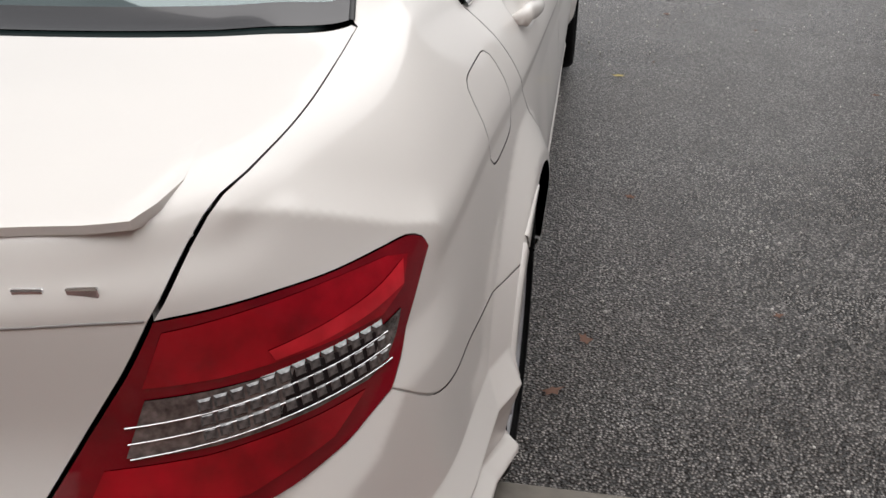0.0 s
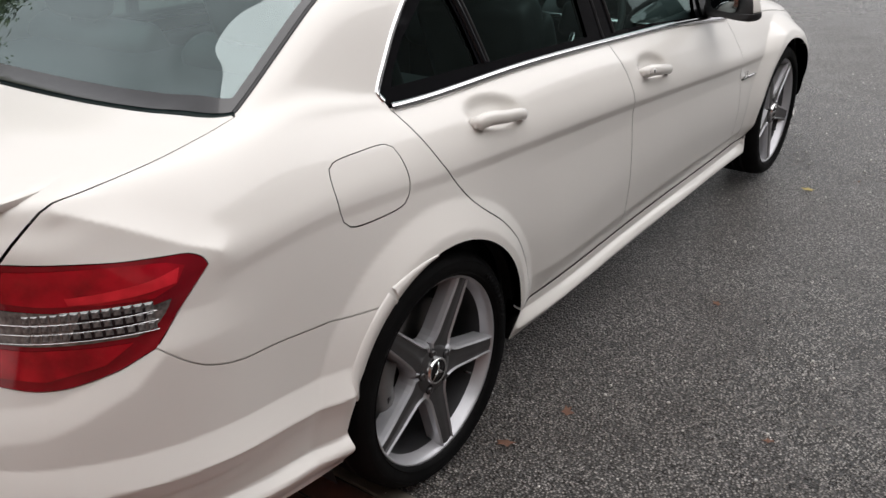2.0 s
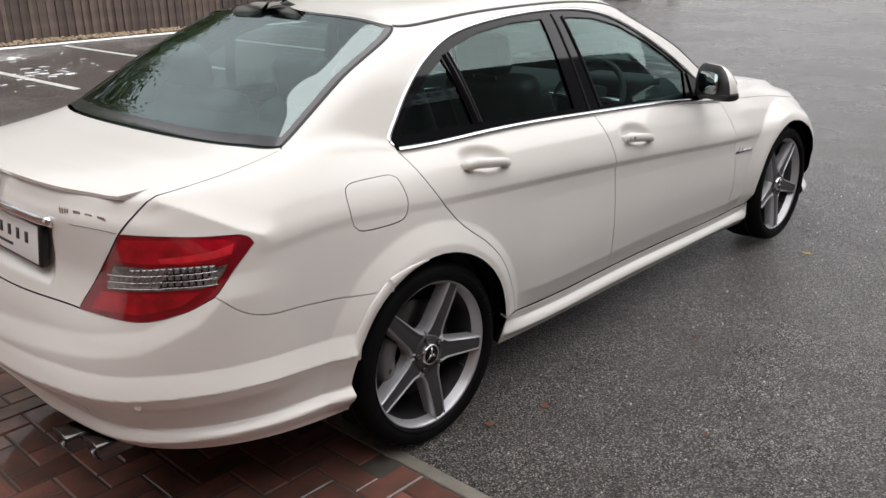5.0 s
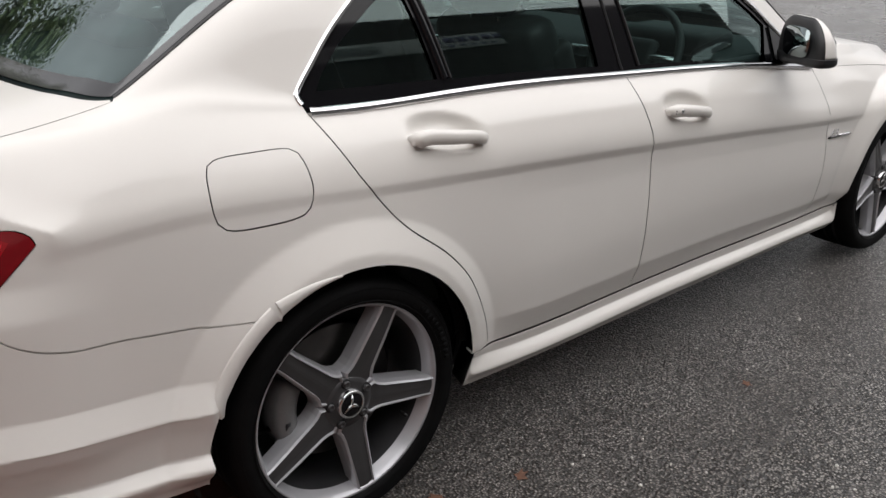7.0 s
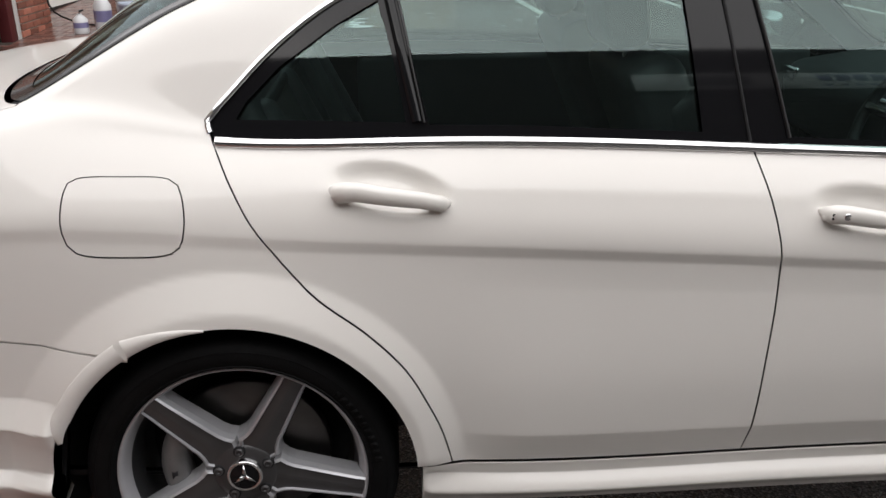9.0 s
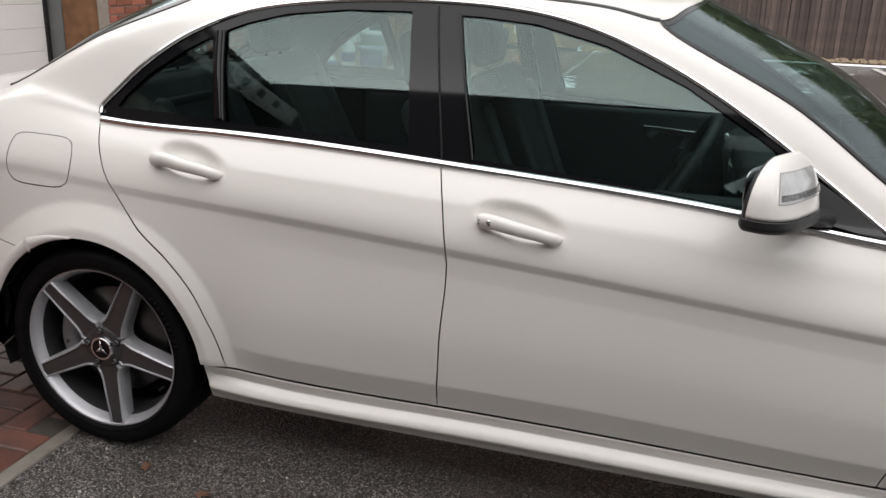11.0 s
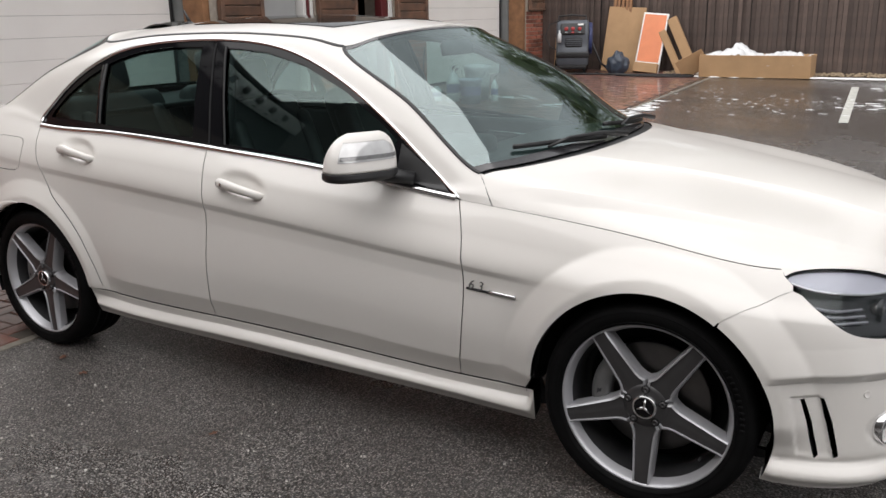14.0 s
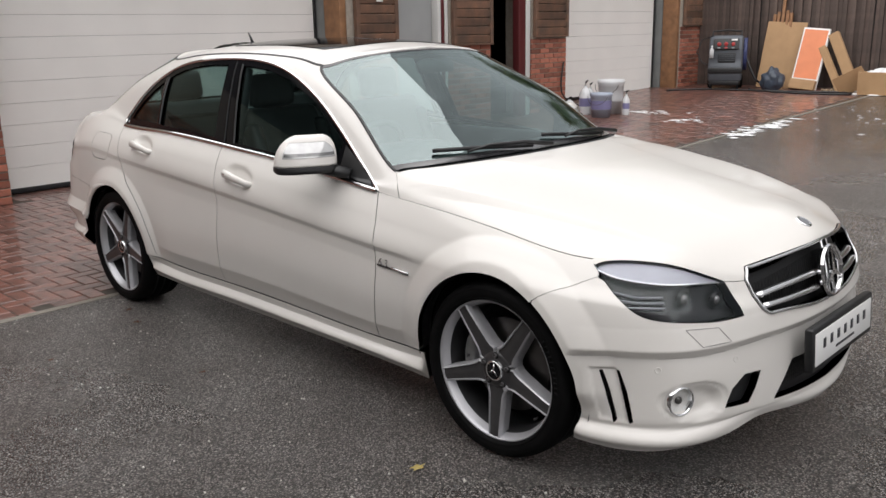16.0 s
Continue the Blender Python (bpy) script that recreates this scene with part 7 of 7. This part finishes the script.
for _ in range(420):
    x, y = rng.uniform(-1.6, 5.5), rng.uniform(-2.9, -.75)
    if x < -.2:
        continue
    s = rng.uniform(.0025, .006)
    bmesh.ops.create_icosphere(b, subdivisions=1, radius=s, matrix=Matrix.Translation((x, y, s * .4)))
tagged(part("chippings", b, PALE_STONE), "pale loose chippings on wet asphalt", "gravel", kind="stuff")

# ---- bricks of the paving and of the wall ----


def block_mesh(name, lx, ly, lz, mat, edge=.006):
    """A block with its top edges rubbed round, top at z = 0."""
    b = bmesh.new()
    lo = [b.verts.new((sx * lx / 2, sy * ly / 2, -lz)) for sx, sy in ((-1, -1), (1, -1), (1, 1), (-1, 1))]
    mid = [b.verts.new((sx * lx / 2, sy * ly / 2, -edge * .7)) for sx, sy in ((-1, -1), (1, -1), (1, 1), (-1, 1))]
    top_ring = [b.verts.new((sx * (lx / 2 - edge), sy * (ly / 2 - edge), 0)) for sx, sy in ((-1, -1), (1, -1), (1, 1), (-1, 1))]
    for p, q in ((lo, mid), (mid, top_ring)):
        for i in range(4):
            b.faces.new((p[i], p[(i + 1) % 4], q[(i + 1) % 4], q[i]))
    b.faces.new(top_ring)
    bmesh.ops.recalc_face_normals(b, faces=b.faces)
    me = bpy.data.meshes.new(name)
    b.to_mesh(me)
    b.free()
    me.materials.append(mat)
    return me


def island_copy(mat, name):
    """The same surface for joined pieces: the tint varies from island to island."""
    m = mat.copy()
    m.name = name
    n, l = m.node_tree.nodes, m.node_tree.links
    info = [k for k in n if k.bl_idname == "ShaderNodeObjectInfo"][0]
    geo = n.new("ShaderNodeNewGeometry")
    goal = info.outputs["Random"].links[0].to_socket
    l.new(geo.outputs["Random Per Island"], goal)
    return m


PAVER_FIELD, BRICK_FIELD = island_copy(PAVER, "red_paver_field"), island_copy(BRICK, "red_brick_field")
paving = empty("paving", (0, 0, 0), "damp red brick paving laid in herringbone", "pavement", kind="structure")
flat_block = block_mesh("brick", .196, .096, .05, PAVER)
rng = random.Random(8)
proto = np.array([v.co[:] for v in flat_block.vertices])
proto_f = [tuple(p.vertices) for p in flat_block.polygons]
verts, faces, near = [], [], 0
for i in range(-42, 0):
    for j in range(-66, 127):
        t = (i - j) % 4
        if t not in (0, 3):
            continue
        cx, cy = (-.185 + (i + (1.0 if t == 0 else .5)) * .1, (j + (.5 if t == 0 else 1.0)) * .1)
        limit = -.185 + (.0 if cy < 1 else .055)
        if cx + (.1 if t == 0 else .05) > limit + .001 or cx < -4.1:
            continue
        if cx < WALL_X - .02 and not (-.1 < cy < 3.8 or 8.45 < cy < 11.9):
            continue
        m = Matrix.Translation((cx, cy, rise_at(cy) + .005 + rng.uniform(-.0018, .0018))) @ Matrix.Rotation(math.atan(.03) if cy > 1 else 0, 4, "X") @ Euler((rng.uniform(-.008, .008), rng.uniform(-.008, .008), (0 if t == 0 else math.pi / 2) + rng.uniform(-.008, .008))).to_matrix().to_4x4()
        if -1.95 < cy < -.1 and cx > -3.6 and near < 300:
            ob = new("brick", flat_block)
            ob.parent, ob.matrix_local = paving, m
            near += 1
        else:
            r = np.array(m)
            k = len(verts)
            verts.extend((proto @ r[:3, :3].T + r[:3, 3]).tolist())
            faces.extend(tuple(a + k for a in f) for f in proto_f)
tagged(raw("brick_field", verts, faces, PAVER_FIELD, paving, smooth=False), kind="stuff")
b = bmesh.new()
rows = [[b.verts.new((x, y, rise_at(y) + .0012)) for x in (-4.12, -.185)] for y in (-6.6, 1, 12.7)]
for p, q in zip(rows, rows[1:]):
    b.faces.new((p[0], p[1], q[1], q[0]))
part("bedding_sand", b, JOINT, paving, smooth=False)

wall_block = block_mesh("brick", .212, .063, .03, BRICK, .005)
half_block = block_mesh("brick", .100, .063, .03, BRICK, .005)
protos = {k: (np.array([v.co[:] for v in me.vertices]), [tuple(p.vertices) for p in me.polygons]) for k, me in (("full", wall_block), ("half", half_block))}
verts, faces, count = [], [], 0
face_out = Matrix(((0, 0, 1, 0), (1, 0, 0, 0), (0, 1, 0, 0), (0, 0, 0, 1)))
for y0, y1, z1 in ((3.99, 4.70, 1.34), (5.67, 6.53, 1.29), (7.48, 8.36, 1.37), (11.95, 13.1, 1.50), (-1.2, -.19, 2.2), (-7.0, -1.2, 2.2)):
    for c in range(int(z1 / .075)):
        z = .04 + c * .075 + (rise_at(y0) if y0 > 0 else 0)
        if z > z1 - .03:
            continue
        y = y1
        shift = c % 2
        while y > y0 + .05:
            kind = "half" if shift and y == y1 else "full"
            ln = .112 if kind == "half" else .224
            if y - ln < y0 - .06:
                kind, ln = "half", .112
                if y - ln < y0 - .06:
                    break
            m = Matrix.Translation((WALL_X + rng.uniform(-.002, .004), y - ln / 2, z)) @ face_out
            if count < 300:
                ob = new("brick", wall_block if kind == "full" else half_block)
                ob.parent, ob.matrix_local = wall, m
                count += 1
            else:
                pv, pf = protos[kind]
                r = np.array(m)
                k = len(verts)
                verts.extend((pv @ r[:3, :3].T + r[:3, 3]).tolist())
                faces.extend(tuple(a + k for a in f) for f in pf)
            y -= ln
    # bricks on the pier's return beside the doorway
tagged(raw("brick_field", verts, faces, BRICK_FIELD, wall, smooth=False), kind="stuff")
for yy in (-.19,):
    verts, faces = [], []
    for c in range(29):
        for k in range(2):
            x = WALL_X - .11 - k * .224 - (.112 if c % 2 else 0)
            m = Matrix.Translation((x, yy + .001, .04 + c * .075)) @ Matrix(((1, 0, 0, 0), (0, 0, 1, 0), (0, 1, 0, 0), (0, 0, 0, 1)))
            pv, pf = protos["full"]
            r = np.array(m)
            n0 = len(verts)
            verts.extend((pv @ r[:3, :3].T + r[:3, 3]).tolist())
            faces.extend(tuple(a + n0 for a in f) for f in pf)
    tagged(raw("brick_return", verts, faces, BRICK_FIELD, wall, smooth=False), kind="stuff")
